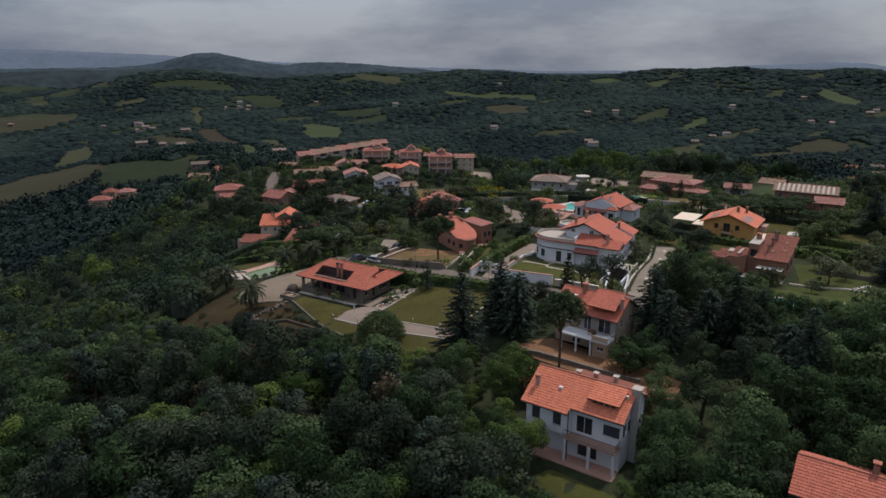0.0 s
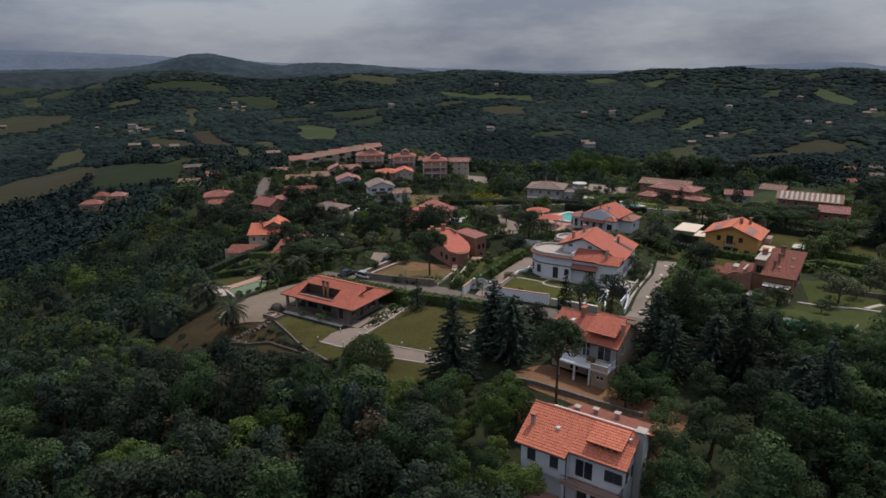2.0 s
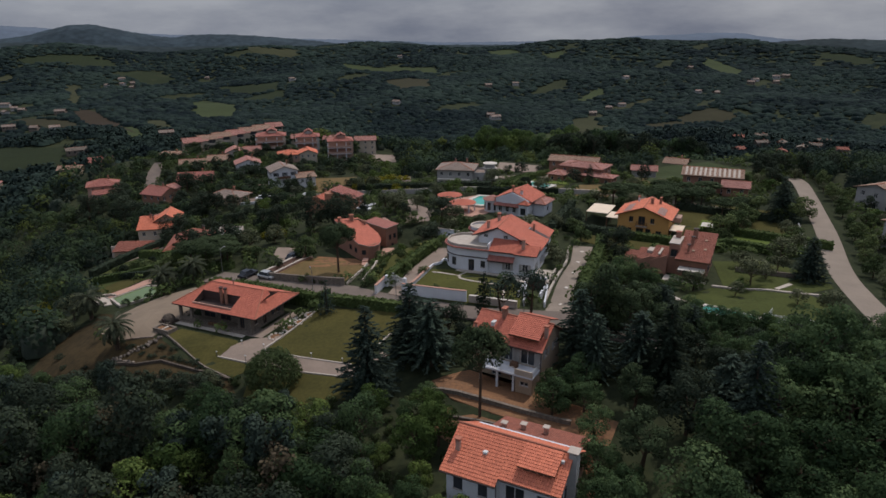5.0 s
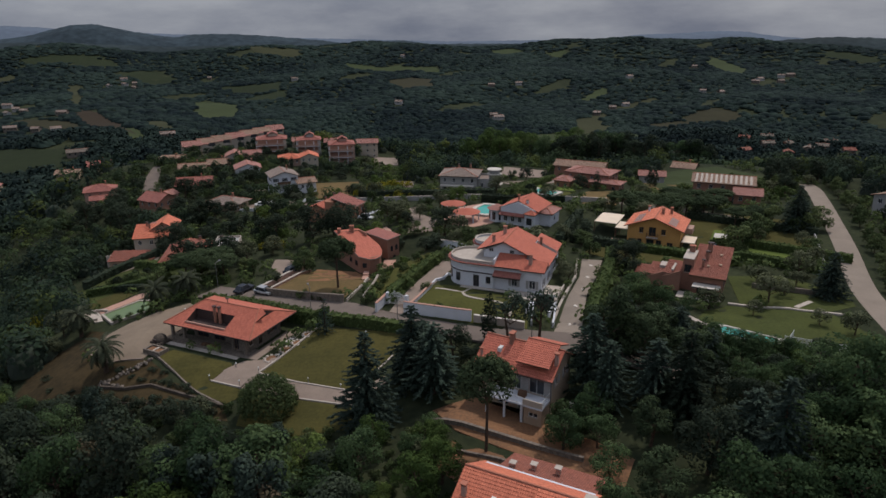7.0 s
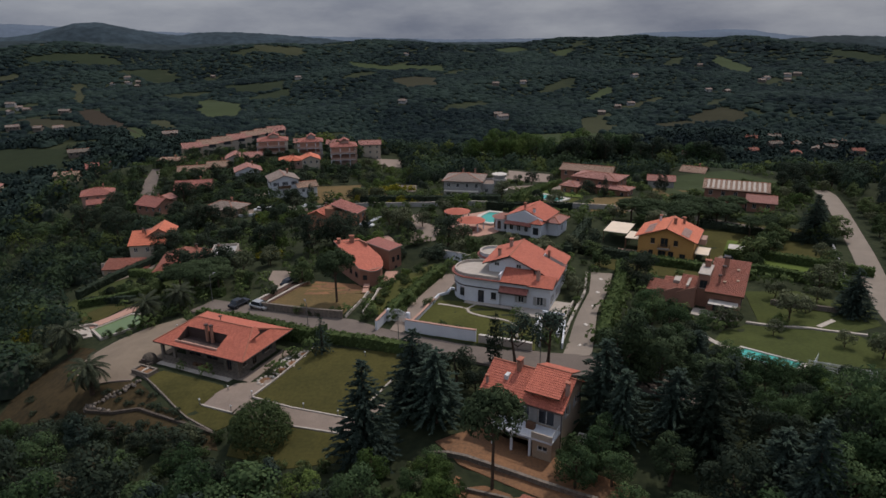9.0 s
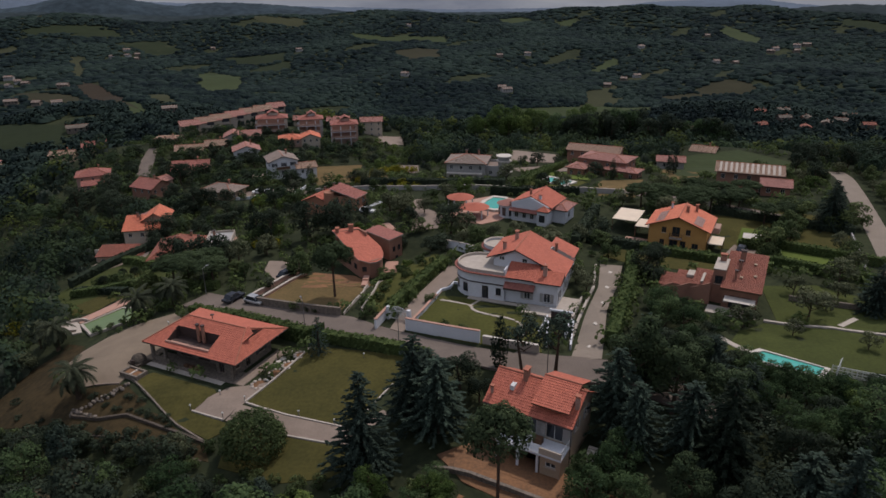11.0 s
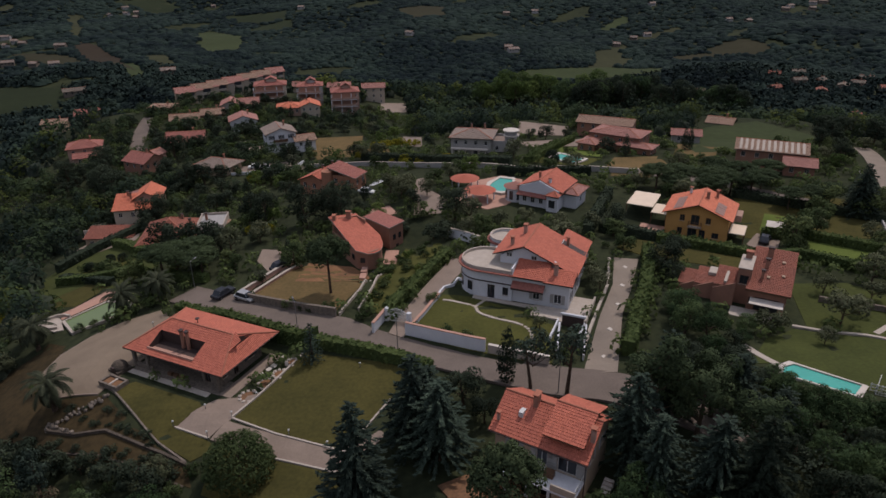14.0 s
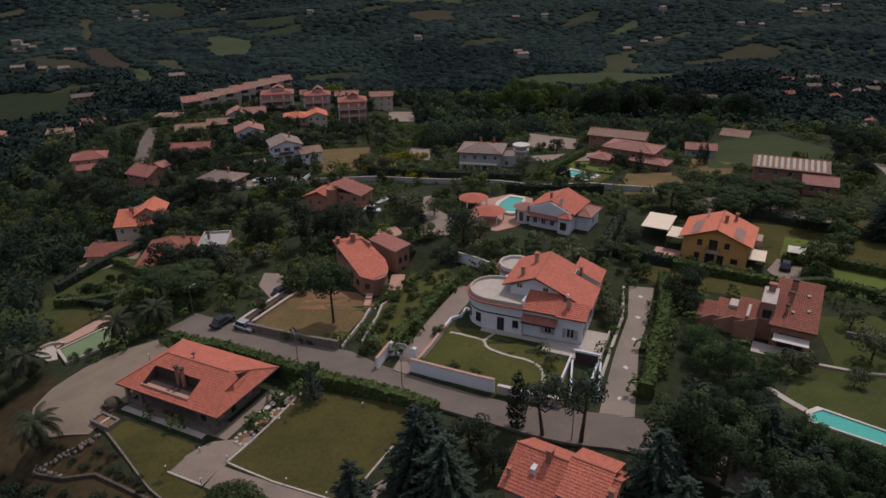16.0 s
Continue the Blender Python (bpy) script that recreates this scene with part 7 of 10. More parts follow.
def pool_villa():
    x, y, yaw = 16.4, 166.0, -29
    t = thing("villa", pose(x, y, 4.3, 0, 0, yaw), "white villa with red roofs and a round turret", "house")
    keep_rect(x, y, yaw, 15, 11, 1)
    body(t, -3.2, -4.2, 5.4, 4.4, -2, 4.0, M_WHITE, [("f", 1.2, 0.9, 0.8, 2.1, "plain"), ("f", 3.0, 0.9, 0.8, 2.1, "plain"), ("f", 4.8, 0.9, 0.8, 2.1, "plain"), ("f", 7.2, 1.1, 0.8, 2.2, "plain")], gable="y", zr=5.7, simple=True)
    gable_roof(t, -3.2, -3.3, 5.4, 4.4, 4.1, 5.9, M_ROOF, over=0.6, axis="y")
    shed_roof(t, -3.1, -5.0, 3.2, -3.4, 2.6, 3.3, M_ROOF_RED)
    slab(t, "bay", M_WHITE, (3.3, -5.4, -2, 5.6, -4.21, 3.3))
    f = part("window", boxes((3.8, -5.46, 0.9, 5.1, -5.41, 2.5)), M_TRIM, t)
    part("pane", boxes((3.9, -5.5, 1.0, 5.0, -5.462, 2.4)), M_GLASS, f)
    hip_roof(t, 3.4, -5.4, 5.6, -3.0, 3.4, 4.2, M_ROOF, over=0.3)
    bm = bmesh.new()
    cyl(bm, (-5.0, -2.2, -2), (-5.0, -2.2, 3.0), 2.0, n=20)
    tu = part("turret", bm, M_WHITE, t, "round white turret")
    for a in range(0, 360, 45):
        if 120 < a < 330:
            m = pose(-5.0 + 2.0 * math.cos(radians(a)), -2.2 + 2.0 * math.sin(radians(a)), 0, 0, 0, a + 90)
            bm = boxes((-0.4, -0.05, 0.6, 0.4, 0.05, 2.5))
            bmesh.ops.transform(bm, matrix=m, verts=bm.verts[:])
            part("window", bm, M_GLASS, tu)
    bm = bmesh.new()
    bmesh.ops.create_cone(bm, cap_ends=True, segments=24, radius1=2.5, radius2=0.3, depth=0.9, matrix=Matrix.Translation((-5.0, -2.2, 3.5)))
    part("turret_roof", bm, M_ROOF_PINK, tu)
    body(t, 5.405, -1.5, 8.2, 4.0, -2, 3.0, M_WHITE, [("r", 2.5, 1.0, 0.9, 2.1, "plain")], simple=True)
    hip_roof(t, 5.4, -1.5, 8.2, 4.0, 3.1, 4.0, M_ROOF_PINK, over=0.5)
    chimney(t, 2.8, -2.6, 4.6, 5.9, 0.5, 0.5, M_WHITE)
    chimney(t, 0.2, -1.6, 5.4, 6.5, 0.4, 0.4, M_BRICK)
    for gx, gy, r in ((0.4, 174.0, 3.2), (3.6, 166.2, 3.3)):
        g = thing("gazebo", pose(gx, gy, float(ground(gx, gy)), 0, 0, 0), "round gazebo with a red tiled cone roof", "gazebo", "gazebos by the pool")
        bm = bmesh.new()
        bmesh.ops.create_cone(bm, cap_ends=True, segments=24, radius1=r, radius2=0.2, depth=0.8, matrix=Matrix.Translation((0, 0, 2.6)))
        part("roof", bm, M_ROOF, g)
        for i in range(6):
            a = i * math.pi / 3
            bm = bmesh.new()
            cyl(bm, (math.cos(a) * (r - 0.4), math.sin(a) * (r - 0.4), -0.6), (math.cos(a) * (r - 0.4), math.sin(a) * (r - 0.4), 2.2), 0.14, n=8)
            part("column", bm, M_WHITE, g)
        keep_rect(gx, gy, 0, 5, 5, 0)


white_dormer_house()
pine_house()
hipped_villa()
stepped_villa()
ochre_house()
brown_house()
round_house()
pool_villa()

# neighbour in the wood, its roof just seen at the start
put_house("house", "orange-roofed house deep among the trees", 29.6, 48.2, -26, 8, 7, 8.0, 1.6, M_CREAM, M_ROOF, near=True)
# house with split mono-pitch roofs and a stair turret
keep([(-44, 177), (-22, 175), (-20, 188), (-42, 190)])
keep([(50, 139), (58, 137), (64, 148), (56, 153), (52, 150)])
t = composed("house", "orange brick house with split red roofs and white edges", -29.5, 190.5, -3.0, -22, [
    (-2.6, -2.6, 4.6, 2.6, -3, 5.4, M_ORANGE_BRICK, "mono_r", 1.9, M_ROOF_RED), (-10.6, -3.6, -2.61, 4.0, -3, 3.6, M_ORANGE_BRICK, "gable_y", 1.7, M_ROOF), (-6.2, 0.5, -2.62, 5.6, -3, 5.0, M_BRICK, "mono_l", 0.9, M_ROOF_RED)],
    chims=((-4.6, 2.2, 5.6), (-3.4, 3.0, 5.6), (-6.8, 1.2, 4.6)))
bm = bmesh.new()
cyl(bm, (-2.9, -3.0, -3), (-2.9, -3.0, 6.4), 1.4, n=18)
part("stair_turret", bm, M_ORANGE_BRICK, t, "round brick stair turret")
slab(t, "terrace", M_TERRACE, (4.62, -5.6, -3, 9.8, 1.6, 0.3))
slab(t, "terrace_wall", M_SLAB, (4.7, -5.75, -3, 9.9, -5.61, 0.9))
slab(t, "garage", M_WHITE, (6.4, 1.7, -3, 10.4, 6.0, 2.3), (6.2, 1.5, 2.303, 10.6, 6.2, 2.5))
# white house with its lower wing
t = put_house("house", "white three-storey house with a faded gable roof", -62.5, 254, 24, 9.5, 9.5, -3.2, 1.7, M_WHITE, M_ROOF_GREY, floors=2, axis="y", near=True)
put_house("house_wing", "low white wing with a faded roof", -54.2, 253.5, 24, 6.5, 8, -5.6, 1.0, M_WHITE, M_ROOF_OLD, floors=1)
# broad villa behind
put_house("villa", "brown villa with broad pink hipped roofs", 44.5, 221, -33, 14, 9, 4.5, 1.1, M_BRICK, M_ROOF_PINK, floors=2, kind="hip", over=0.5)
put_house("villa_porch", "deep tiled porch of the broad villa", 47.5, 213.6, -33, 9.5, 5, 2.7, 0.7, M_BRICK, M_ROOF_PINK, floors=1, kind="hip", over=0.6)
put_house("villa_porch", "narrow tiled porch of the broad villa", 36.0, 218.5, -33, 5, 7, 2.6, 0.7, M_BRICK, M_ROOF_PINK, floors=1, kind="hip", over=0.5)
# modern villa with a stack of round balconies
t = composed("villa", "pale grey modern villa with round balconies", 5.2, 221.5, -2.2, -10, [
    (-8.0, -5.0, 3.4, 5.0, -3, 6.0, M_GREYW, "hip", 1.6, M_ROOF_GREY), (3.41, -3.6, 9.6, 4.6, -3, 4.4, M_GREYW, "flat", 0.7, M_ROOF_GREY)], chims=((-3.0, 1.0, 7.0), (0.6, 2.0, 7.0)), category="villa")
for z in (0.0, 3.0, 6.2):
    r = 3.0 - z * 0.12
    bm = bmesh.new()
    cyl(bm, (8.6, -1.4, z), (8.6, -1.4, z + 0.3), r, n=24)
    part("round_balcony", bm, M_SLAB, t, "round white balcony slab")
bm = bmesh.new()
cyl(bm, (8.6, -1.4, -3), (8.6, -1.4, 7.6), 1.7, n=20)
part("round_tower", bm, M_GREYW, t, "round rendered tower")
bm = bmesh.new()
cyl(bm, (8.6, -1.4, 7.605), (8.6, -1.4, 7.9), 2.3, n=24)
part("tower_roof", bm, M_SLAB, t, "flat disc roof of the tower")
for i in range(6):
    u = -7.4 + 1.9 * i
    slab(t, "column", M_SLAB, (u - 0.16, -6.3, -3, u + 0.16, -5.98, 2.9))
slab(t, "loggia", M_SLAB, (-7.8, -6.5, 2.903, 2.6, -5.02, 3.2))
slab(t, "garden_stair", M_SLAB, (9.8, -9.4, -4, 11.2, -3.7, -1.6), (9.8, -8.0, -1.597, 11.2, -3.7, -0.8), (9.8, -6.4, -0.797, 11.2, -3.7, 0.0))
# striped roof
t = put_house("building", "brick building under a pale striped roof", 76.2, 196.5, -22, 15.5, 9.5, 7.2, 1.3, M_BRICK, M_ROOF_OLD)
for i in range(12):
    u = -7.0 + 1.27 * i
    bm = boxes((u - 0.3, -5.2, 0, u + 0.3, -0.2, 0.06), bevel=0.01)
    bmesh.ops.transform(bm, matrix=Matrix.Translation((0, 0, 7.29)) @ pose(0, 0, 0, math.degrees(math.atan(1.3 / 4.75)), 0, 0), verts=bm.verts[:])
    part("skylight_strip", bm, M_PALESTONE, t, "pale translucent roof strip")
put_house("house_wing", "low brick wing with a pink roof", 80.0, 189.0, -22, 6.5, 6, 5.4, 1.1, M_BRICK, M_ROOF_PINK, floors=1)
put_house("barn", "long barn with a grey roof", 46, 247, -24, 17, 8, 1.2, 1.2, M_BRICK, M_ROOF_OLD, floors=1)
put_house("shed", "small shed with a pink roof", 68, 236, -15, 8, 6, 0.2, 1.0, M_GREYW, M_ROOF_PINK, floors=1)
put_house("house", "old stone house at the meadow edge", 88, 262, -30, 8, 8, -2.6, 1.2, M_GREYW, M_ROOF_OLD)
# left edge of the village
composed("house", "house with a broad orange front roof and a raised gable", -87.0, 199.0, -12.6, 12, [
    (-5.0, -5.6, 4.2, 1.0, -4, 4.0, M_CREAM, "mono_f", 2.3, M_ROOF_PALE), (-0.6, -2.2, 5.8, 6.0, -4, 5.7, M_PINKW, "gable_y", 1.9, M_ROOF_PALE), (-5.0, 1.01, -0.61, 5.4, -4, 4.6, M_CREAM, "mono_l", 1.2, M_ROOF_PINK)], chims=((-1.3, -1.0, 5.4), (-2.2, 0.2, 5.6)))
new_terrace = thing("terrace", pose(-91.5, 190.8, -12.9, 0, 0, 8), "raised stone terrace below the house", "terrace")
slab(new_terrace, "terrace_block", M_PAVE, (-5.5, -2.6, -3, 5.5, 3.4, 0.2))
slab(new_terrace, "terrace_wall", M_PALESTONE, (-5.6, -2.8, -3, 5.6, -2.61, 1.0))
composed("carport", "carport with a brownish red tiled roof", -86.5, 182.6, -13.2, 6, [(-5.6, -2.6, 5.6, 2.4, -3, 2.5, M_TAN, "mono_f", 1.2, M_ROOF_BROWN)], category="carport")
composed("house", "small brick house with a red roof", -102.6, 238, -12.6, -24, [(-4.6, -4.2, 4.6, 4.2, -4, 4.4, M_BRICK, "gable_x", 2.0, M_ROOF_RED), (-2.4, 3.0, 3.0, 6.4, -4, 5.2, M_PINKW, "gable_y", 1.0, M_ROOF_PINK)], chims=((1.2, 0.6, 6.0),))
put_house("house", "red-roofed house among dark trees", -138, 267, 24, 11, 9, -12.0, 2.0, M_PINKW, M_ROOF_RED, kind="hip")
put_house("house_wing", "low red-roofed wing among dark trees", -134, 259, 24, 7, 5, -13.5, 1.0, M_PINKW, M_ROOF_RED, floors=1)
composed("house", "house under a broad weathered brown roof with white roof terraces", -62.5, 171.5, -8.4, 10, [
    (-9.0, -7.4, 2.6, 5.4, -4, 3.6, M_BRICK, "hip", 3.4, M_ROOF_BROWN), (2.61, -3.4, 8.6, 4.6, -4, 5.0, M_PALESTONE, "flat", 0.6, M_GREYW), (8.61, -4.2, 12.4, 2.4, -4, 3.6, M_TAN, "mono_r", 0.9, M_ROOF_OLD), (3.0, -6.4, 8.0, -3.41, -4, 3.0, M_BRICK, "mono_f", 1.2, M_ROOF_OLD)], chims=((-1.0, 1.2, 5.4), (4.2, 1.4, 5.1), (1.2, -1.6, 5.2)))
put_house("outbuilding", "flat grey outbuilding below the street", -141, 301, 10, 13, 7, -13.2, 0.4, M_GREYW, M_ROOF_OLD, floors=1, kind="hip")
for k, (hx, hy) in enumerate(((-183, 325), (-172, 333), (-160, 321))):
    put_house("house", "far red-roofed house below the village", hx, hy, 15 + 11 * k, 10, 8, (-17.6, -15.4, -17.0)[k], (1.2, 1.8, 0.5)[k], M_TAN, (M_ROOF_OLD, M_ROOF_RED, M_ROOF_GREY)[k], floors=1)
put_house("house", "house with a white flat terrace roof", -130.5, 320, 5, 10, 8, -9.5, 0.3, M_BRICK, M_ROOF_OLD, kind="hip")
put_house("house", "weathered house with a low brown roof", -75.5, 229.5, -18, 11, 8, -7.2, 1.8, M_TAN, M_ROOF_GREY, floors=1, kind="hip", over=0.9)
put_house("house", "brown-roofed house on the side street", -115, 304, 18, 11, 8, -10.8, 1.5, M_PINKW, M_ROOF_OLD)
put_house("house", "brown-roofed house with a shaded porch", -106, 312, 18, 9, 8, -10.5, 1.5, M_BRICK, M_ROOF_OLD)
put_house("house", "red-hipped house on the side street", -102.5, 273, 12, 13, 10, -10.8, 2.2, M_PINKW, M_ROOF_RED, kind="gable", axis="x")
put_house("house_porch", "tiled porch of the red house on the side street", -97.5, 266.5, 12, 6, 4, -12.4, 0.9, M_PINKW, M_ROOF_PINK, floors=1)
put_house("house", "white house with a faded red roof", -86.5, 291, 20, 10, 9, -8.0, 1.8, M_WHITE, M_ROOF_PINK, axis="y")
# terraced row and apartment blocks
for k in range(7):
    t = put_house("terraced_house", "pale terraced house with a pink tiled roof", -131 + 5.9 * k * 0.86, 346.5 + 8.8 * k * 0.86, 30, 8.6, 8.5, -8.3 + 0.2 * k, 1.6, M_CREAM if k % 2 else M_TAN, M_ROOF_OLD if k % 3 else M_ROOF_PINK, group="terraced row")
    h = 2.85 * 2 + 0.25
    slab(t, "bay", M_PALESTONE if k % 2 else M_CREAM, (-3.6, -5.6, -3, -0.2, -4.26, h - 0.6))
    mono_roof(t, -3.6, -5.6, -0.2, -4.3, h - 0.58, h + 0.1, "f", M_ROOF_PINK, 0.3)
    # flat dark slabs stand for the shaded loggia openings
    slab(t, "loggia", M_SHUTTER, (0.4, -4.32, h - 2.6, 3.6, -4.255, h - 0.5), (0.4, -4.32, h - 5.4, 3.6, -4.255, h - 3.3), bevel=0)
    slab(t, "loggia_parapet", M_PALESTONE, (0.2, -4.9, h - 3.0, 3.8, -4.33, h - 2.0))


def balcony_block(x, y, yaw, w, d, top, floors, wall, roof, label, wide):
    t = put_house("apartment_block", label, x, y, yaw, w, d, top, 1.7, wall, roof, floors=floors, kind="hip", over=0.5)
    h = 2.85 * floors + 0.25
    for f in range(floors):
        z = h - 2.85 * (f + 1) + 0.05
        slab(t, "balcony", M_WHITE, (-w / 2 - 0.6, -d / 2 - wide, z, w / 2 - 1.0, -d / 2 - 0.02, z + 0.2))
        slab(t, "balustrade", M_PINKW, (-w / 2 - 0.6, -d / 2 - wide, z + 0.203, w / 2 - 1.0, -d / 2 - wide + 0.15, z + 1.1))
    # a raised roof lantern and a gabled stair bay break the roofline
    slab(t, "roof_lantern", wall, (-w * 0.12, -d * 0.2, h + 0.4, w * 0.2, d * 0.25, h + 2.3))
    gable_roof(t, -w * 0.12, -d * 0.2, w * 0.2, d * 0.25, h + 2.3, h + 3.3, roof, 0.4, "y")
    # flat brown panels imitate the shade inside the loggias
    for f in range(floors):
        z = h - 2.85 * (f + 1) + 0.25
        slab(t, "loggia_shade", M_BRICK, (-w / 2 + 0.4, -d / 2 - 0.06, z + 0.1, w / 2 - 1.4, -d / 2 - 0.004, z + 2.1), bevel=0)
    for u in (-w / 2 - 0.4, -w / 6, w / 5):
        slab(t, "pillar", M_WHITE, (u - 0.17, -d / 2 - wide + 0.02, -3, u + 0.17, -d / 2 - wide + 0.36, h - 0.3))


balcony_block(-90, 346, 14, 14, 10, -5.2, 3, M_CREAM, M_ROOF_RED, "cream apartment block with stacked balconies", 2.4)
balcony_block(-70.5, 342, 12, 11, 9, -5.0, 3, M_GREYW, M_ROOF_RED, "grey apartment block with a wide terrace", 3.0)
balcony_block(-52, 327, 12, 11.5, 10, -4.6, 2, M_PINKW, M_ROOF_RED, "pink apartment block with deep balconies", 3.0)
composed("house", "long low house with stepped orange roofs", -71, 320, -13.8, 14, [(-9, -4.5, 0.5, 4.5, -4, 4.2, M_PINKW, "hip", 1.7, M_ROOF_PALE), (0.51, -5.5, 8.5, 3.5, -4, 4.8, M_CREAM, "gable_y", 1.6, M_ROOF_PALE)], chims=((-3, 0.5, 5.2), (3.4, 1.0, 5.8)))
composed("house", "blue-grey house with pink gabled roofs", -99, 327, -15.2, 16, [(-8, -5, 0, 5, -4, 5.6, M_GREYW, "gable_y", 1.8, M_ROOF_PINK), (0.01, -3.6, 8, 5, -4, 5.4, M_GREYW, "gable_x", 1.8, M_ROOF_PINK)], chims=((-2.4, 1, 6.6),))
for k in range(3):
    put_house("apartment_block", "far apartment block behind the trees", -80 + 17 * k, 372 + 2 * k, 8, 11, 9, -10.5 - 0.9 * k, 1.4, M_CREAM, M_ROOF_PINK, floors=3)
# across the wide road
put_house("house", "dark house beside the wide road", 112, 172, 25, 12, 10, 8.5, 1.5, M_GREYW, M_ROOF_OLD)
put_house("house", "grey building across the road", 98, 138, 25, 12, 10, 9.5, 1.0, M_GREYW, M_ROOF_OLD)
# pair of houses at the lower edge of the wood
for hx, hy, hw, hr in ((-384, 516, 17, M_ROOF_RED), (-368, 530, 14, M_ROOF_PINK), (-386, 533, 11, M_ROOF_BROWN)):
    put_house("house", "pink-roofed house among bushes below the field", hx, hy, 18, hw, 11, float(ground(hx, hy)) + 6.5, 3.0, M_TAN, hr, kind="hip")
# hamlet on the far slope
HAMLET = ((294, 688), (323, 703), (306, 663), (275, 640), (326, 665), (337, 645), (311, 630), (357, 659), (209, 644), (214, 610), (283, 568), (296, 556), (308, 566), (318, 548), (388, 701), (372, 640))
for k, (hx, hy) in enumerate(HAMLET):
    put_house("house", "far stone house of the hamlet among trees", hx, hy, -30 + 17 * (k % 7), 10 + k % 3, 8 + k % 2, float(ground(hx, hy)) + 4.4, 1.7, (M_STONE, M_BRICK, M_STONE)[k % 3], M_STONE if k % 3 else M_ROOF_BROWN, group="far hamlet")

# ---- pools, walls, hedges, lamps, cars ----
pool("swimming_pool", "turquoise swimming pool with pale stone rim", [(39.6, 103.0), (41.0, 103.6), (47.0, 99.3), (45.2, 97.4), (38.8, 101.6)], M_POOL, deck=M_SLAB)
fence = thing("pool_fence", pose(47.6, 97.6, float(ground(47.6, 97.6)), 0, 0, -24), "white metal fence at the end of the pool", "fence")
railing(fence, [(0, 0), (9, 0)], 0.05, 1.3, M_WHITEMETAL, 0.3)
railing(fence, [(0, 0), (0.6, 2.6)], 0.05, 1.3, M_WHITEMETAL, 0.3)
pool("swimming_pool", "bright turquoise pool beside the turreted villa", [(5.2, 171.4), (6.4, 175.4), (8.4, 179.0), (11.2, 178.0), (10.4, 170.2), (8.2, 169.8)], M_POOL, rim=0.8, lift=0.55)
drape("pool_terrace", keep([(-2, 168), (2, 178), (9, 182), (13.5, 179), (12.4, 168), (9, 163), (5, 160.5), (0, 163)]), M_TERRACE, "pink and white paved terrace round the pool", "terrace", lift=0.09)
pool("swimming_pool", "small pale pool on a lawn", [(23.0, 203.5), (26.0, 206.8), (31.2, 202.2), (28.2, 198.6)], M_POOL, rim=0.9)
pool("garden_pool", "half-drained green garden pool", [(-66.2, 127.6), (-62.3, 134.0), (-58.3, 134.2), (-57.2, 131.0), (-62.9, 124.2)], M_POOL_GREEN, rim=0.35, deck=M_PALESTONE, lift=0.4)
drape("pool_terrace", keep([(-69.2, 130.4), (-64.4, 138.7), (-62.4, 136.6), (-63.4, 134.8), (-67.2, 128.4)]), M_TERRACE, "pink terrace along the green pool", "terrace", lift=0.1)
drape("pool_terrace", keep([(-71.7, 127.7), (-69.2, 130.2), (-67.2, 128.2), (-65.2, 125.2), (-66.5, 124.6)]), M_PALESTONE, "pale stone paving at the pool's end", "terrace", lift=0.1)
garden_wall("rim_wall", arc(-67.5, 127.5, 2.2, 60, 300, 8), 0.5, 0.35, M_PALESTONE, "curved pale stone wall by the pool", category="wall")

garden_wall("boundary_wall", [(-7.9, 112.9), (-3.0, 110.2), (0.8, 108.2), (3.0, 107.2)], 1.9, 0.3, M_WHITE, "white rendered garden wall with brick coping", cap=M_TERRACE)
garden_wall("boundary_wall", [(3.4, 107.0), (6.7, 105.6), (11.0, 104.4)], 1.2, 0.35, M_PALESTONE, "pale stone wall with planters along the lane", cap=M_SLAB)
garden_wall("boundary_wall", [(-7.6, 113.3), (-5.6, 117.5), (-3.6, 122.6)], 0.7, 0.3, M_WHITE, "white wall edging the lawn", cap=M_TERRACE)
garden_wall("retaining_wall", [(-34.6, 127.2), (-31, 125.4), (-24, 121.8), (-18.9, 119.5)], 1.3, 0.35, M_STONE, "dark stone retaining wall along the lane", cap=M_STONE)
garden_wall("ramp_wall", [(-18.4, 119.6), (-16.4, 128), (-15.9, 136)], 0.45, 0.25, M_PALESTONE, "pale wall beside the cellar ramp", cap=None)
garden_wall("ramp_wall", [(-15.6, 120.4), (-14.4, 128), (-14.0, 138)], 0.55, 0.25, M_PALESTONE, "pale wall of the ramp with garden behind", cap=None)
garden_wall("gate_wall", [(-12.6, 113.9), (-11.2, 117.6)], 1.6, 0.35, M_WHITE, "white wall flanking the gate", cap=M_TERRACE)
garden_wall("ramp_parapet", [(-36.6, 129.4), (-33.5, 137), (-31.0, 143)], 0.9, 0.4, M_TERRACE, "pink parapet of the sloping terrace", cap=M_PALESTONE)
garden_wall("ramp_parapet", [(-34.8, 129.0), (-31.9, 136.4), (-29.4, 142.4)], 0.5, 0.35, M_TERRACE, "inner pink parapet of the sloping terrace", cap=M_PALESTONE)
garden_wall("stone_wall", [(-46.2, 104.2), (-41.2, 99.8), (-36.6, 95.6), (-31.9, 92.2)], 0.28, 0.22, M_STONE, "narrow stone wall down the lawn's edge")
garden_wall("stone_wall", [(-52.2, 98.5), (-48, 97.5), (-44.1, 97.8), (-40.4, 96.2), (-35.1, 93.7), (-31.0, 91.4)], 0.4, 0.35, M_DARKSTONE, "low dry stone terrace wall overgrown with scrub")
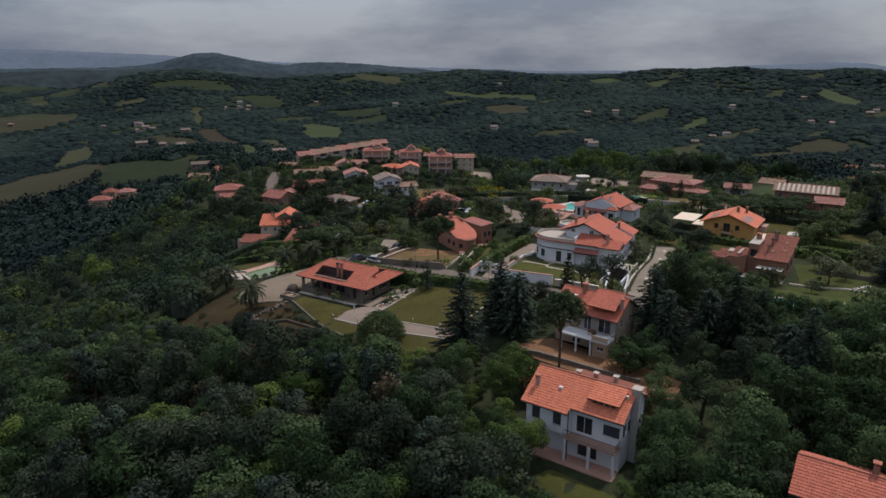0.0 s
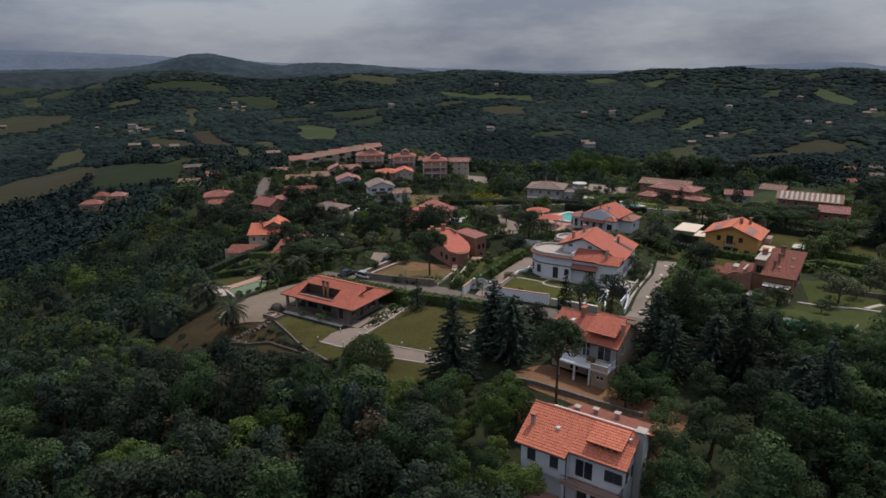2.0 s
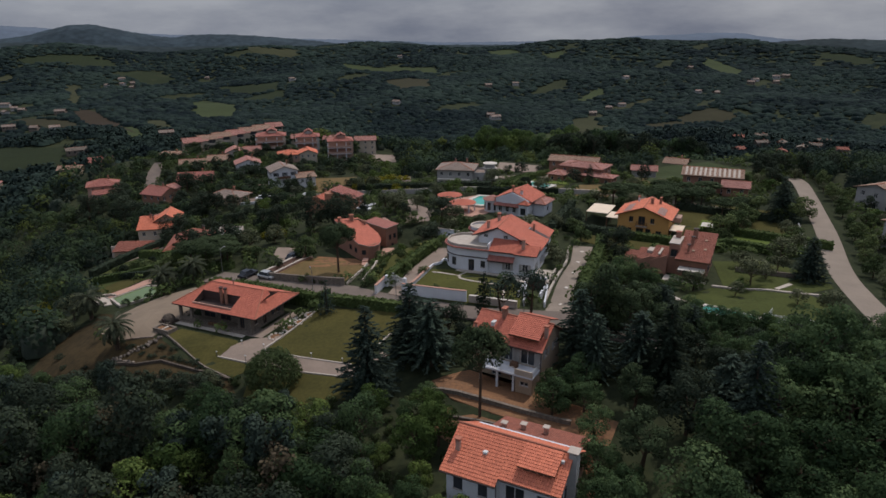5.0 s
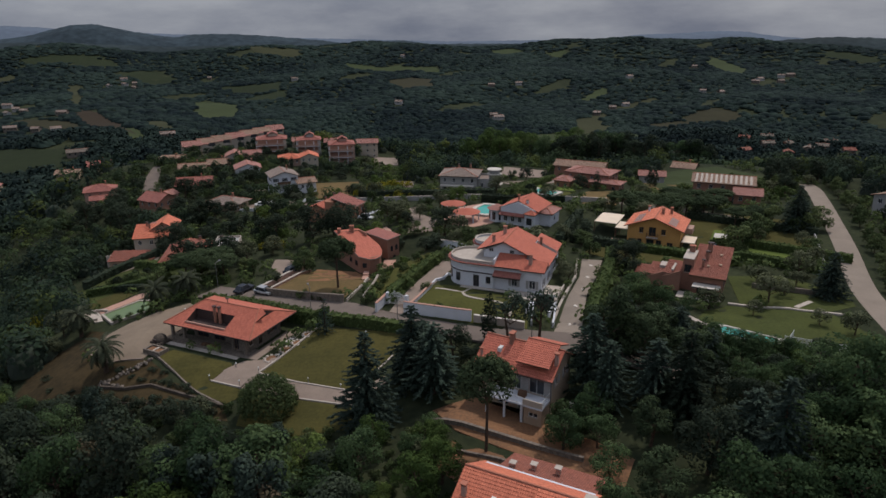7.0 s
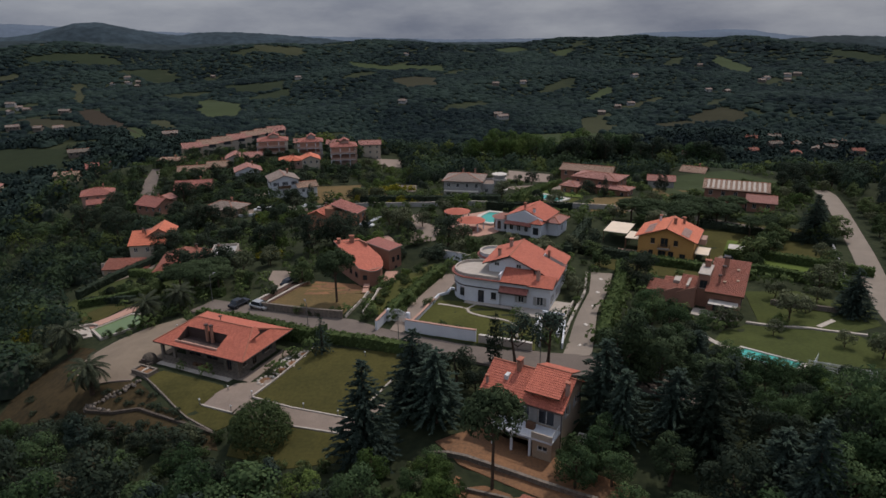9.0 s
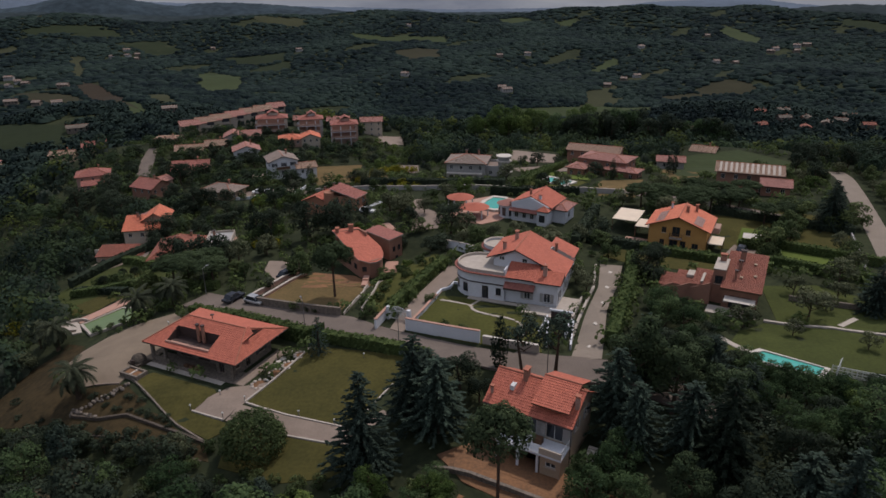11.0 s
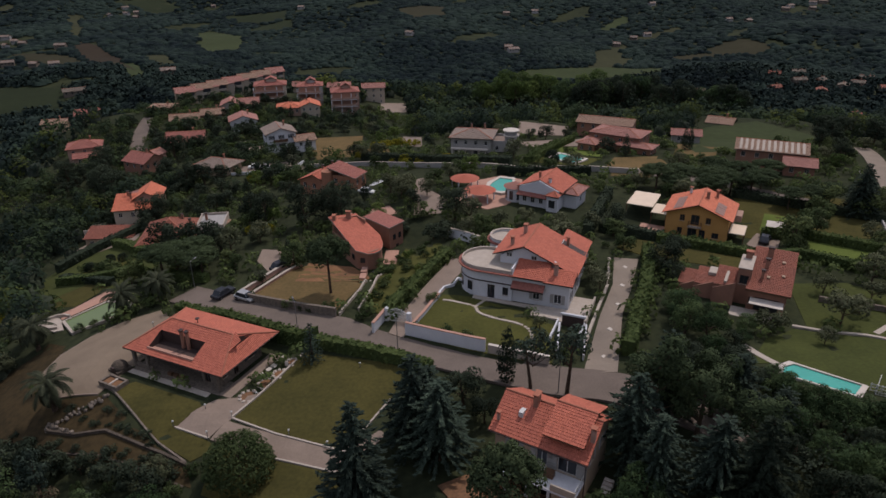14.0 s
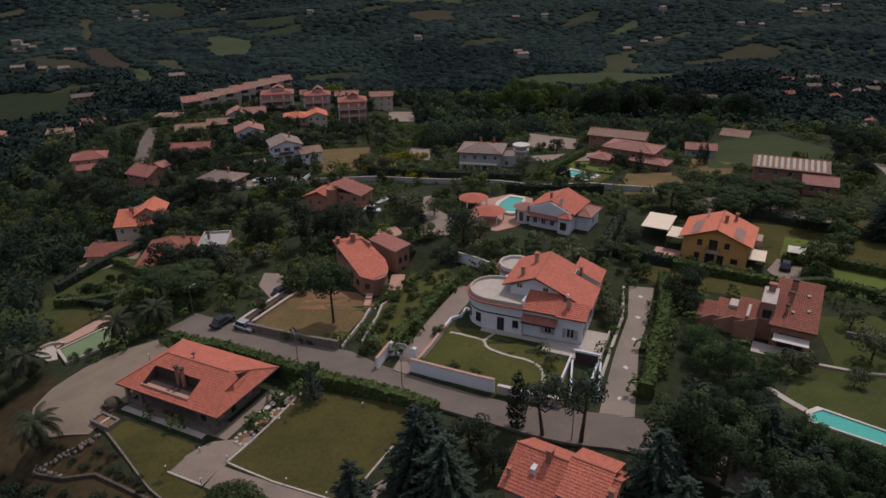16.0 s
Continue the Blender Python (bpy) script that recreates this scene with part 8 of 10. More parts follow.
garden_wall("path_edge", [(-60, 97.6), (-52, 95.6), (-44, 94.6), (-38.0, 92.4), (-31, 88.8)], 0.15, 0.3, M_DARKSTONE, "earth edge of a footpath across the bank", sink=0.3)
# rockery of upright stones stepping down beside the planter
rocks = thing("rockery", pose(0, 0, 0), "rockery of rough upright stones with dry plants", "rocks")
for line, gap in ([(-45.9, 102.9), (-47.6, 101.8), (-50.4, 100.2)], 0.5), ([(-46.6, 102.0), (-48.6, 100.6), (-51.2, 99.4)], 0.55), ([(-52.6, 99.6), (-52.2, 98.4)], 0.45), ([(-51.6, 98.9), (-48.6, 97.9)], 0.6):
    for px, py, a in along(line, gap):
        bm = bmesh.new()
        r = RND.uniform(0.2, 0.36)
        ball(bm, (px + RND.uniform(-0.15, 0.15), py + RND.uniform(-0.15, 0.15), float(ground(px, py)) + r * 0.7), r, RND.uniform(0.9, 1.6), 1)
        for v in bm.verts:
            v.co += Vector((RND.uniform(-1, 1), RND.uniform(-1, 1), RND.uniform(-1, 1))) * r * 0.22
        part("rock", bm, M_STONE, rocks)
garden_wall("kerb", [(-35.2, 97.6), (-30.2, 95.4)], 0.18, 0.22, M_PALESTONE, "pale stone path kerb", sink=0.3)
garden_wall("kerb", [(-28.3, 98.5), (-22.0, 95.25), (-13.2, 91.6), (-8.7, 99.5)], 0.2, 0.22, M_PALESTONE, "pale stone kerb round the lawn", sink=0.3)
garden_wall("kerb", [(-28.3, 98.5), (-26.6, 101.4), (-24.6, 105.0), (-21.9, 110.2)], 0.3, 0.25, M_PALESTONE, "pale stone border of the lawn", sink=0.3)
garden_wall("kerb", [(-21.2, 91.5), (-13.2, 88.6)], 0.18, 0.22, M_PALESTONE, "pale stone kerb of the paved strip", sink=0.3)
garden_wall("kerb", [(-47.5, 103.3), (-53, 103.5), (-57.4, 106.6), (-60.3, 111.5), (-60.5, 116.5), (-58, 121), (-54, 124.4)], 0.1, 0.2, M_PAVE, "low curved kerb of the gravel forecourt", sink=0.3)
garden_wall("terrace_wall", [(-3.0, 83.6), (1.2, 81.9), (6.0, 79.2), (10.6, 76.6), (14.5, 74.4)], 0.5, 0.3, M_STONE, "low earth-red terrace wall", cap=M_STONE)
garden_wall("terrace_wall", [(-1.0, 78.6), (5, 76.0), (12, 71.8)], 0.4, 0.3, M_STONE, "low terrace wall below the pine")
garden_wall("lane_wall", [(-46, 223.6), (-27, 216.6), (-9.4, 202.6), (4.8, 192.8), (14, 186.8), (28, 190.6), (42, 188)], 1.3, 0.3, M_GREYW, "grey wall along the back lane", cap=M_PALESTONE)
garden_wall("court_wall", [(-70, 224.4), (-51, 222.8), (-49.5, 233)], 0.9, 0.25, M_WHITE, "white wall round the parking court")
garden_wall("drive_wall", [(16.0, 108.8), (18.8, 116), (22.4, 125.6), (24.6, 135.5)], 0.4, 0.4, M_PALESTONE, "pale kerb wall of the driveway", cap=None)
garden_wall("road_wall", [(66.2, 121), (75.6, 142), (85, 165), (94, 188)], 0.7, 0.3, M_GREYW, "low wall along the wide road")
garden_wall("stone_edge", [(45.6, 114.2), (50, 112.6), (56.0, 110.2), (61.5, 108.8)], 0.3, 0.45, M_PALESTONE, "line of white stones edging the lawn", sink=0.3)
garden_wall("stone_edge", [(55.6, 111.8), (59.4, 114.6)], 0.12, 0.8, M_PALESTONE, "pale stone path through the olive garden", sink=0.3)
garden_wall("stone_edge", [(36.6, 108.4), (38.0, 105.6), (39.2, 103.8)], 0.12, 0.9, M_PALESTONE, "pale stone path down to the pool", sink=0.3)
garden_wall("terrace_wall", [(52.6, 121.5), (58, 119.2), (65, 117)], 0.9, 0.35, M_STONE, "stone terrace wall in the olive garden")

garden_wall("ramp_wall", [(13.4, 113.2), (12.9, 110.4), (12.3, 106.4)], 1.0, 0.25, M_WHITE, "white wall of the garage ramp")
garden_wall("ramp_wall", [(17.0, 112.8), (16.4, 110.0), (15.6, 106.2)], 1.0, 0.25, M_WHITE, "white outer wall of the garage ramp")
# dark panel added to stand for the shaded opening behind the ramp
o = thing("garage_door", pose(15.3, 113.7, float(ground(15.3, 112.6)) - 0.3, 0, 0, -20), "dark panel for the shaded garage opening at the foot of the ramp", "door")
slab(o, "dark_panel", M_TRIM, (-1.5, -0.1, 0, 1.5, 0.1, 2.1))
slab(o, "lintel", M_WHITE, (-1.75, -0.16, 2.103, 1.75, 0.16, 2.4))
garden_wall("lawn_wall", [(0.9, 127.1), (-0.8, 128.2), (-1.4, 126.0), (-2.9, 125.4), (-3.8, 122.9), (-5.3, 121.6)], 0.45, 0.3, M_WHITE, "zigzag white wall edging the villa lawn")
# winding stepping stones on the white villa's lawn
stones = thing("stepping_stones", pose(0, 0, 0), "winding line of pale irregular stepping stones", "path")
for line in ([(-2.8, 121.4), (-0.4, 120.4), (2.0, 119.3), (2.1, 116.8), (4.7, 114.5), (8.1, 113.0), (9.5, 111.4), (9.1, 108.4)], [(2.0, 119.3), (2.8, 120.4), (3.7, 121.6)]):
    for px, py, a in along(smooth_line(line), 0.42):
        bm = bmesh.new()
        n = RND.randint(5, 7)
        pts = [(px + RND.uniform(0.2, 0.3) * math.cos(6.28 * i / n), py + RND.uniform(0.2, 0.3) * math.sin(6.28 * i / n)) for i in range(n)]
        z = float(ground(px, py))
        lo, hi = [bm.verts.new((qx, qy, z)) for qx, qy in pts], [bm.verts.new((qx, qy, z + 0.11)) for qx, qy in pts]
        bm.faces.new(hi)
        for i in range(n):
            bm.faces.new((lo[i], lo[(i + 1) % n], hi[(i + 1) % n], hi[i]))
        part("stone", bm, M_PALESTONE, stones)
# pale diamonds let into the driveway
inlay = thing("paving_inlay", pose(0, 0, 0), "pale diamond inlays in the driveway paving", "paving")
for px, py in ((18.4, 106.6), (20.2, 112.4), (22.6, 118.8), (24.6, 125.4), (26.6, 132.4)):
    z = float(ground(px, py)) + 0.1
    bm = bmesh.new()
    vs = [bm.verts.new((px + a, py + b, z + 0.02)) for a, b in ((-0.42, 0.05), (0, -0.5), (0.42, -0.05), (0, 0.5))]
    lo = [bm.verts.new((v.co.x, v.co.y, z - 0.1)) for v in vs]
    bm.faces.new(vs)
    for i in range(4):
        bm.faces.new((lo[i], lo[(i + 1) % 4], vs[(i + 1) % 4], vs[i]))
    part("inlay_stone", bm, M_SLAB, inlay)

# white iron gate between round pillars
g = thing("gate", pose(-10.9, 117.0, float(ground(-10.9, 117.0)), 0, 0, -24), "white iron drive gate between rendered pillars", "gate")
for u in (0.0, 3.6):
    slab(g, "pillar", M_WHITE, (u - 0.28, -0.28, -0.5, u + 0.28, 0.28, 2.1))
bm = bmesh.new()
for i in range(22):
    u = 0.36 + i * 0.137
    hgt = 1.7 + 0.6 * math.sin(math.pi * (u - 0.3) / 3.0)
    cyl(bm, (u, 0, 0.1), (u, 0, hgt), 0.035, n=4)
    if i:
        cyl(bm, (u - 0.137, 0, 1.7 + 0.6 * math.sin(math.pi * (u - 0.437) / 3.0)), (u, 0, hgt), 0.05, n=5)
cyl(bm, (0.29, 0, 0.2), (3.31, 0, 0.2), 0.05, n=5)
cyl(bm, (0.29, 0, 1.1), (3.31, 0, 1.1), 0.05, n=5)
cyl(bm, (0.29, 0, 1.6), (3.31, 0, 1.6), 0.05, n=5)
part("gate_leaf", bm, M_FRAME, g)

# white pool fence
f = thing("fence", pose(47.4, 98.4, float(ground(47.4, 98.4)), 0, 0, -30), "white post fence beside the pool", "fence")
for i in range(14):
    slab(f, "post", M_FRAME, (i * 0.55 - 0.05, -0.05, -0.3, i * 0.55 + 0.05, 0.05, 1.15))
for z in (0.25, 0.65, 1.05):
    slab(f, "rail", M_FRAME, (-0.1, -0.09, z - 0.06, 7.4, -0.052, z + 0.06))

# barbecue and bread oven by the forecourt
o = thing("bread_oven", pose(-46.9, 108.4, float(ground(-46.9, 108.4)), 0, 0, -30), "dark domed outdoor bread oven", "oven")
slab(o, "oven_base", M_DARKSTONE, (-1.1, -1.1, -0.5, 1.1, 1.1, 0.45))
bm = bmesh.new()
ball(bm, (0, 0, 0.5), 1.1, 0.95, 3)
part("dome", bm, M_DARKSTONE, o)
slab(o, "oven_mouth", M_TRIM, (-0.35, -1.16, 0.5, 0.35, -0.9, 1.0))
o = thing("planter", pose(-46.2, 105.1, float(ground(-46.2, 105.1)), 0, 0, -25), "square stone planter with a sunk bed", "planter")
slab(o, "wall", M_STONE, (-1.7, -1.0, -0.6, 1.7, -0.7, 0.7))
slab(o, "wall", M_STONE, (-1.7, 0.7, -0.6, 1.7, 1.0, 0.7))
slab(o, "wall", M_STONE, (-1.7, -0.695, -0.6, -1.4, 0.695, 0.7))
slab(o, "wall", M_STONE, (1.4, -0.695, -0.6, 1.7, 0.695, 0.7))
slab(o, "soil", M_SOIL, (-1.395, -0.69, -0.5, 1.395, 0.69, 0.45))
slab(o, "coping", M_PALESTONE, (-0.15, -0.69, 0.453, 0.15, 0.69, 0.6))
# round stone flower beds beside the villa
for cx, cy, r in ((-25.7, 105.0, 1.05), (-24.3, 106.6, 0.95), (-27.4, 102.6, 1.15), (-23.0, 108.8, 0.9)):
    fb = thing("flower_bed", pose(cx, cy, float(ground(cx, cy)), 0, 0, 0), "round flower bed rimmed with white stones", "flower bed", "round flower beds")
    for i in range(10):
        bm = bmesh.new()
        ball(bm, (math.cos(i * 0.628) * r, math.sin(i * 0.628) * r, 0.1), 0.3, 0.7, 1)
        bmesh.ops.rotate(bm, cent=(0, 0, 0), matrix=Matrix.Rotation(0.3 * i, 3, "Z"), verts=[])
        part("rim_stone", bm, M_PALESTONE, fb)
    bm = bmesh.new()
    cyl(bm, (0, 0, -0.2), (0, 0, 0.1), r * 0.9, n=12)
    part("soil", bm, M_SOIL, fb)
for x, y, h in ((-20.3, 94.9, 1.1), (-15.3, 92.6, 1.1), (-13.0, 89.4, 1.1), (-28.4, 98.8, 1.1), (-26.2, 102.2, 1.1), (-30.2, 95.2, 2.0), (-35.4, 97.7, 1.2), (-32.2, 100.2, 1.0), (-47.0, 119.5, 1.8), (-13.4, 106.2, 1.0)):
    lamp_post(x, y, h * 0.62, "white globe garden lamp on a short post")
for x, y, r in ((-8.6, 108.4, 115), (-24.0, 116.2, 115), (-46.0, 133.6, 60), (11.4, 98.6, 110)):
    street_lamp(x, y, 5.2, r)
car(-35.2, 127.6, -28, M_CAR_SILVER, "silver hatchback parked by the retaining wall", 3.9)
car(-39.6, 129.6, 62, M_CAR_DARK, "dark saloon parked on the lane")
car(55.6, 147.6, 60, M_CAR_DARK, "grey car on the garden drive", 4.0)
car(-64, 230, 10, M_FRAME, "white van on the parking court", 4.8)
car(-60.5, 228.6, 10, M_FRAME, "white car on the parking court", 4.2)
car(-22.6, 181.0, -20, M_FRAME, "white car beside the orange house", 4.2)
car(-32.8, 140.2, 60, M_CAR_DARK, "dark blue car below the terrace parapet", 4.0)

hedge("hedge", [(-44.4, 123.2), (-41.2, 121.6), (-35.6, 119.8), (-27.6, 116.2), (-20.6, 113.0)], 1.7, 2.5, "clipped green hedge behind the hipped villa")
garden_wall("boundary_wall", [(-2.6, 149.0), (1.6, 144.3), (4.8, 140.2)], 1.8, 0.3, M_WHITE, "white garden wall with a pillar behind the stepped villa", cap=M_PALESTONE)
hedge("hedge", [(-20.4, 111.9), (-13, 108.8), (-8, 106.4), (-4.0, 104.0)], 1.6, 1.7, "clipped dark hedge along the lane")
hedge("hedge", [(21.2, 106.0), (24.0, 113.6), (27.0, 121.6), (29.6, 130), (31.4, 137.6)], 1.8, 2.4, "tall bright green hedge along the driveway")
hedge("hedge", [(-10.9, 118.4), (-8.4, 124), (-5.2, 131.6), (-2.6, 138.4)], 1.6, 1.9, "clipped hedge beside the gated drive")
hedge("hedge", [(34.5, 143.6), (42, 141.2), (50.0, 137.0), (55.5, 134.0)], 1.6, 1.9, "clipped hedge in front of the ochre house")
hedge("hedge", [(25.6, 149.8), (31.8, 146.6), (36.0, 144.6)], 1.6, 2.2, "dark hedge below the pergola", M_LEAF_DARK)
hedge("hedge", [(22.5, 146), (27, 158), (31.0, 168.5)], 1.8, 2.4, "dark hedge between the villa gardens", M_LEAF_DARK)
hedge("hedge", [(17.4, 200.6), (22.0, 210), (27.0, 220), (33.0, 232.5)], 1.6, 1.8, "clipped hedge climbing beside the small pool")
hedge("hedge", [(-92.4, 167.3), (-87.5, 176.1), (-79.1, 185.0)], 2.0, 2.2, "long dark hedge above the round bushes", M_LEAF_DARK)
hedge("hedge", [(-86, 159), (-79.5, 153.8), (-72, 148), (-66.4, 143.8)], 1.6, 1.5, "dark clipped hedge below the round bushes", M_LEAF_DARK)
hedge("hedge", [(8.0, 184.0), (14, 182.6), (24.0, 184.5), (30, 186)], 1.6, 2.2, "dark hedge behind the pool", M_LEAF_DARK)
hedge("hedge", [(54, 140), (64, 133), (71, 129.5)], 1.5, 1.8, "clipped hedge across the gardens")
hedge("hedge", [(56, 150.5), (68, 143.5), (79, 137.0)], 1.5, 1.8, "hedge of the green garden")
hedge("hedge", [(58, 171), (70, 163), (82, 156)], 1.5, 1.8, "hedge beside the road gardens", M_LEAF_DARK)
hedge("hedge", [(-83, 176.5), (-76, 170), (-70.5, 163), (-64, 157)], 1.8, 1.9, "clipped hedge below the carport")
hedge("hedge", [(-85, 156), (-74, 150), (-62, 147.5)], 1.8, 1.7, "hedge round the lower garden")
hedge("hedge", [(-8.6, 207.5), (-24, 221), (-30, 226)], 2.0, 2.4, "dark flowering hedge along the back lane", M_LEAF_DARK)
hedge("hedge", [(-8, 208), (4, 199), (12, 195.5)], 2.4, 2.4, "dark mixed hedge before the modern villa", M_LEAF_DARK)
hedge("hedge", [(16, 198), (22, 213), (28, 224)], 1.5, 2.0, "hedge between the rear gardens")
hedge("hedge", [(-82, 244), (-66, 243), (-52, 241)], 1.4, 1.6, "low hedge before the white house", M_LEAF_DARK)
hedge("hedge", [(-92, 262), (-80, 258), (-70, 262)], 1.6, 1.9, "hedge below the white house")
hedge("hedge", [(-54, 140.5), (-49, 137.4), (-44.5, 136.0)], 1.4, 1.6, "hedge beside an old gateway")

# ---- trees ----
class Grove:
    """A kind of tree in a few forms; each is stood up once and then copied."""

    def __init__(self, make, n):
        self.make, self.n, self.forms, self.used = make, n, [], 0

    def grow(self, x, y, s=1.0, tall=1.0, dz=-0.05, label=""):
        m = pose(x, y, float(ground(x, y)) + dz, 0, 0, RND.random() * 360) @ Matrix.Diagonal((s, s, s * tall, 1))
        if self.used < self.n:
            ob = self.make(random.Random(100 + 17 * self.used))
            ob.matrix_world = m
            self.forms.append(ob)
        else:
            form = self.forms[RND.randrange(self.n)]
            ob = copy_thing(form, m @ Matrix.Diagonal((*(1 / c for c in form.scale), 1)))
        self.used += 1
        if label:
            tagged(ob, label)
        return ob


OAK = Grove(lambda r: broadleaf(r, 9.0, 3.6, M_LEAF, "broadleaf tree in dense green leaf", count=2800, size=0.31, name="broadleaf_tree", base=0.12), 6)
LIGHT = Grove(lambda r: broadleaf(r, 8.0, 3.2, M_LEAF_LIGHT, "young broadleaf tree in fresh light green leaf", count=2400, size=0.3, name="broadleaf_tree", base=0.12), 4)
DARK = Grove(lambda r: broadleaf(r, 9.0, 3.4, M_LEAF_DARK, "dark evergreen holm oak", count=2800, size=0.31, name="holm_oak", base=0.12), 5)
OLIVE = Grove(lambda r: broadleaf(r, 4.2, 2.3, M_LEAF_OLIVE, "small grey-green olive tree", count=1100, size=0.28, name="olive_tree", base=0.25), 3)
DRY = Grove(lambda r: broadleaf(r, 8.0, 2.0, M_LEAF_DRY, "half-dead tree with brown leaves", count=650, size=0.32, name="withered_tree", base=0.2), 3)
GORSE = Grove(lambda r: broadleaf(r, 2.0, 1.5, M_LEAF_YELLOW, "garden shrub in yellow bloom", count=500, size=0.26, name="shrub", base=0.0, category="shrub"), 2)
BUSH = Grove(lambda r: broadleaf(r, 2.0, 1.4, M_LEAF_GARDEN, "rounded green garden shrub", count=480, size=0.26, name="shrub", base=0.0, category="shrub"), 3)
SCRUB = Grove(lambda r: broadleaf(r, 2.0, 1.5, M_LEAF_DARK, "dark scrubby bush on the bank", count=480, size=0.25, name="scrub", base=0.0, category="shrub"), 3)
BIG_PINE = Grove(lambda r: conifer(r, 14.0, 3.9, M_NEEDLE, "tall dark conifer with a heavy ragged crown", name="conifer", size=0.66, base=0.16, taper=0.42, ragged=0.34), 4)
SOFT_PINE = Grove(lambda r: broadleaf(r, 12.5, 3.5, M_PINE, "tall pine with a soft heavy crown", count=4200, size=0.3, name="pine", base=0.2), 3)
CONE = Grove(lambda r: conifer(r, 5.6, 1.75, M_NEEDLE, "dark conical conifer", name="conifer", size=0.34, base=0.03), 1)
SPRUCE = Grove(lambda r: conifer(r, 13, 4.2, M_NEEDLE, "tall dark conifer with drooping boughs", name="conifer"), 4)
CEDAR = Grove(lambda r: conifer(r, 12, 3.6, M_LEAF_DARK, "grey-green cedar with tiered boughs", name="cedar", size=0.62), 3)
CYPRESS = Grove(lambda r: column_tree(r, 6.0, 1.15, M_LEAF_DARK, "dark columnar garden cypress"), 2)
SLIM_PINE = Grove(lambda r: broadleaf(r, 9.0, 2.1, M_NEEDLE, "slim pine with a bare lower trunk", count=1700, size=0.3, name="pine", base=0.38), 2)
LOOSE_PINE = Grove(lambda r: broadleaf(r, 9.0, 2.5, M_NEEDLE, "slender pine with a loose crown and bare trunk", count=1050, size=0.3, name="pine", base=0.42), 2)
ROUND = Grove(lambda r: dome_tree(r, 5.4, 4.1, M_LEAF_GARDEN, "low dense evergreen grown to a broad dome"), 1)
TOPIARY = Grove(lambda r: dome_tree(r, 2.4, 1.25, M_LEAF_DARK, "garden bush clipped to a ball", count=1500, size=0.2, name="topiary_bush", category="shrub"), 2)
PINE = Grove(lambda r: umbrella_pine(r, 10.0, 4.2, "umbrella pine with a broad dense crown", count=9000), 2)
PALM = Grove(lambda r: palm_tree(r, 3.2, 3.0, "date palm with arching fronds"), 2)
MID = Grove(lambda r: broadleaf(r, 7.0, 3.1, M_LEAF_GARDEN, "leafy green garden tree of middling size", count=1000, size=0.48, name="garden_tree", base=0.0), 4)
MID_DARK = Grove(lambda r: broadleaf(r, 7.5, 3.1, M_LEAF_DARK, "dense dark green garden tree", count=1000, size=0.48, name="garden_tree", base=0.0), 4)
MID_LIGHT = Grove(lambda r: broadleaf(r, 6.0, 2.8, M_LEAF_LIGHT, "bright green young garden tree", count=900, size=0.46, name="garden_tree", base=0.0), 3)

# single trees that mark the gardens
PINE.grow(3.9, 77.6, 0.86, 1.4, label="tall umbrella pine before the cream house")
PINE.grow(-21.3, 128.0, 0.98, 0.98, label="umbrella pine in the parched yard")
ROUND.grow(-24.6, 89.6, 1.0, 1.0)
SPRUCE.grow(-10.6, 84.2, 1.05, 0.98)
CONE.grow(-20.2, 108.4, 1.0, 1.1, label="dark conical conifer on the lawn's corner")
SPRUCE.grow(-5.4, 92.6, 1.0, 0.9)
BIG_PINE.grow(-2.4, 89.6, 0.95, 0.78, label="broad dark conifer beside the lawn")
BIG_PINE.grow(-4.0, 96.0, 0.75, 0.7)
DARK.grow(0.2, 97.4, 0.72, 0.85)
DARK.grow(2.6, 94.6, 0.5, 0.8)
CYPRESS.grow(5.4, 101.0, 1.05, 1.25)
LOOSE_PINE.grow(8.3, 99.4, 0.95, 1.0)
LOOSE_PINE.grow(12.4, 98.4, 1.05, 1.0)
for x, y, s, k in ((17.8, 88.6, 0.86, 1.0), (22.8, 95.2, 0.8, 0.95), (19.2, 84.4, 0.7, 0.95), (24.4, 83.0, 0.8, 0.85), (31.0, 95.4, 0.66, 0.8), (33.6, 90.6, 0.6, 0.75), (31.5, 72.4, 0.8, 0.8)):
    BIG_PINE.grow(x, y, s, k)
for x, y, s, k in ((20.6, 91.8, 0.95, 1.1), (25.0, 90.4, 0.85, 0.9), (27.8, 94.0, 0.8, 0.85), (29.6, 87.2, 0.8, 0.85), (22.2, 76.0, 0.6, 0.8), (20.6, 66.2, 0.75, 0.75), (27.2, 62.0, 0.8, 0.8)):
    SOFT_PINE.grow(x, y, s, k)
for x, y, s, k in ((16.6, 70.8, 0.62, 0.8), (12.6, 76.8, 0.62, 0.85), (18.4, 62.6, 0.5, 0.8)):
    OAK.grow(x, y, s, k)
for x, y, s, k in ((24.8, 100.6, 0.5, 0.75), (27.8, 103.2, 0.55, 0.75), (31.0, 104.4, 0.55, 0.75), (25.6, 97.8, 0.62, 0.75), (28.4, 99.6, 0.66, 0.8), (32.0, 100.0, 0.66, 0.8), (34.8, 96.6, 0.6, 0.75), (34.6, 103.4, 0.42, 0.75), (36.6, 108.8, 0.36, 0.7), (34.6, 107.2, 0.42, 0.75)):
    (DARK if RND.random() < 0.5 else OAK).grow(x, y, s, k)
CEDAR.grow(27.0, 80.0, 1.15, 0.85, label="pale grey-green cedar with spreading boughs")
SPRUCE.grow(63.6, 117.0, 0.85, 0.75, label="dark fir beside the wide road")
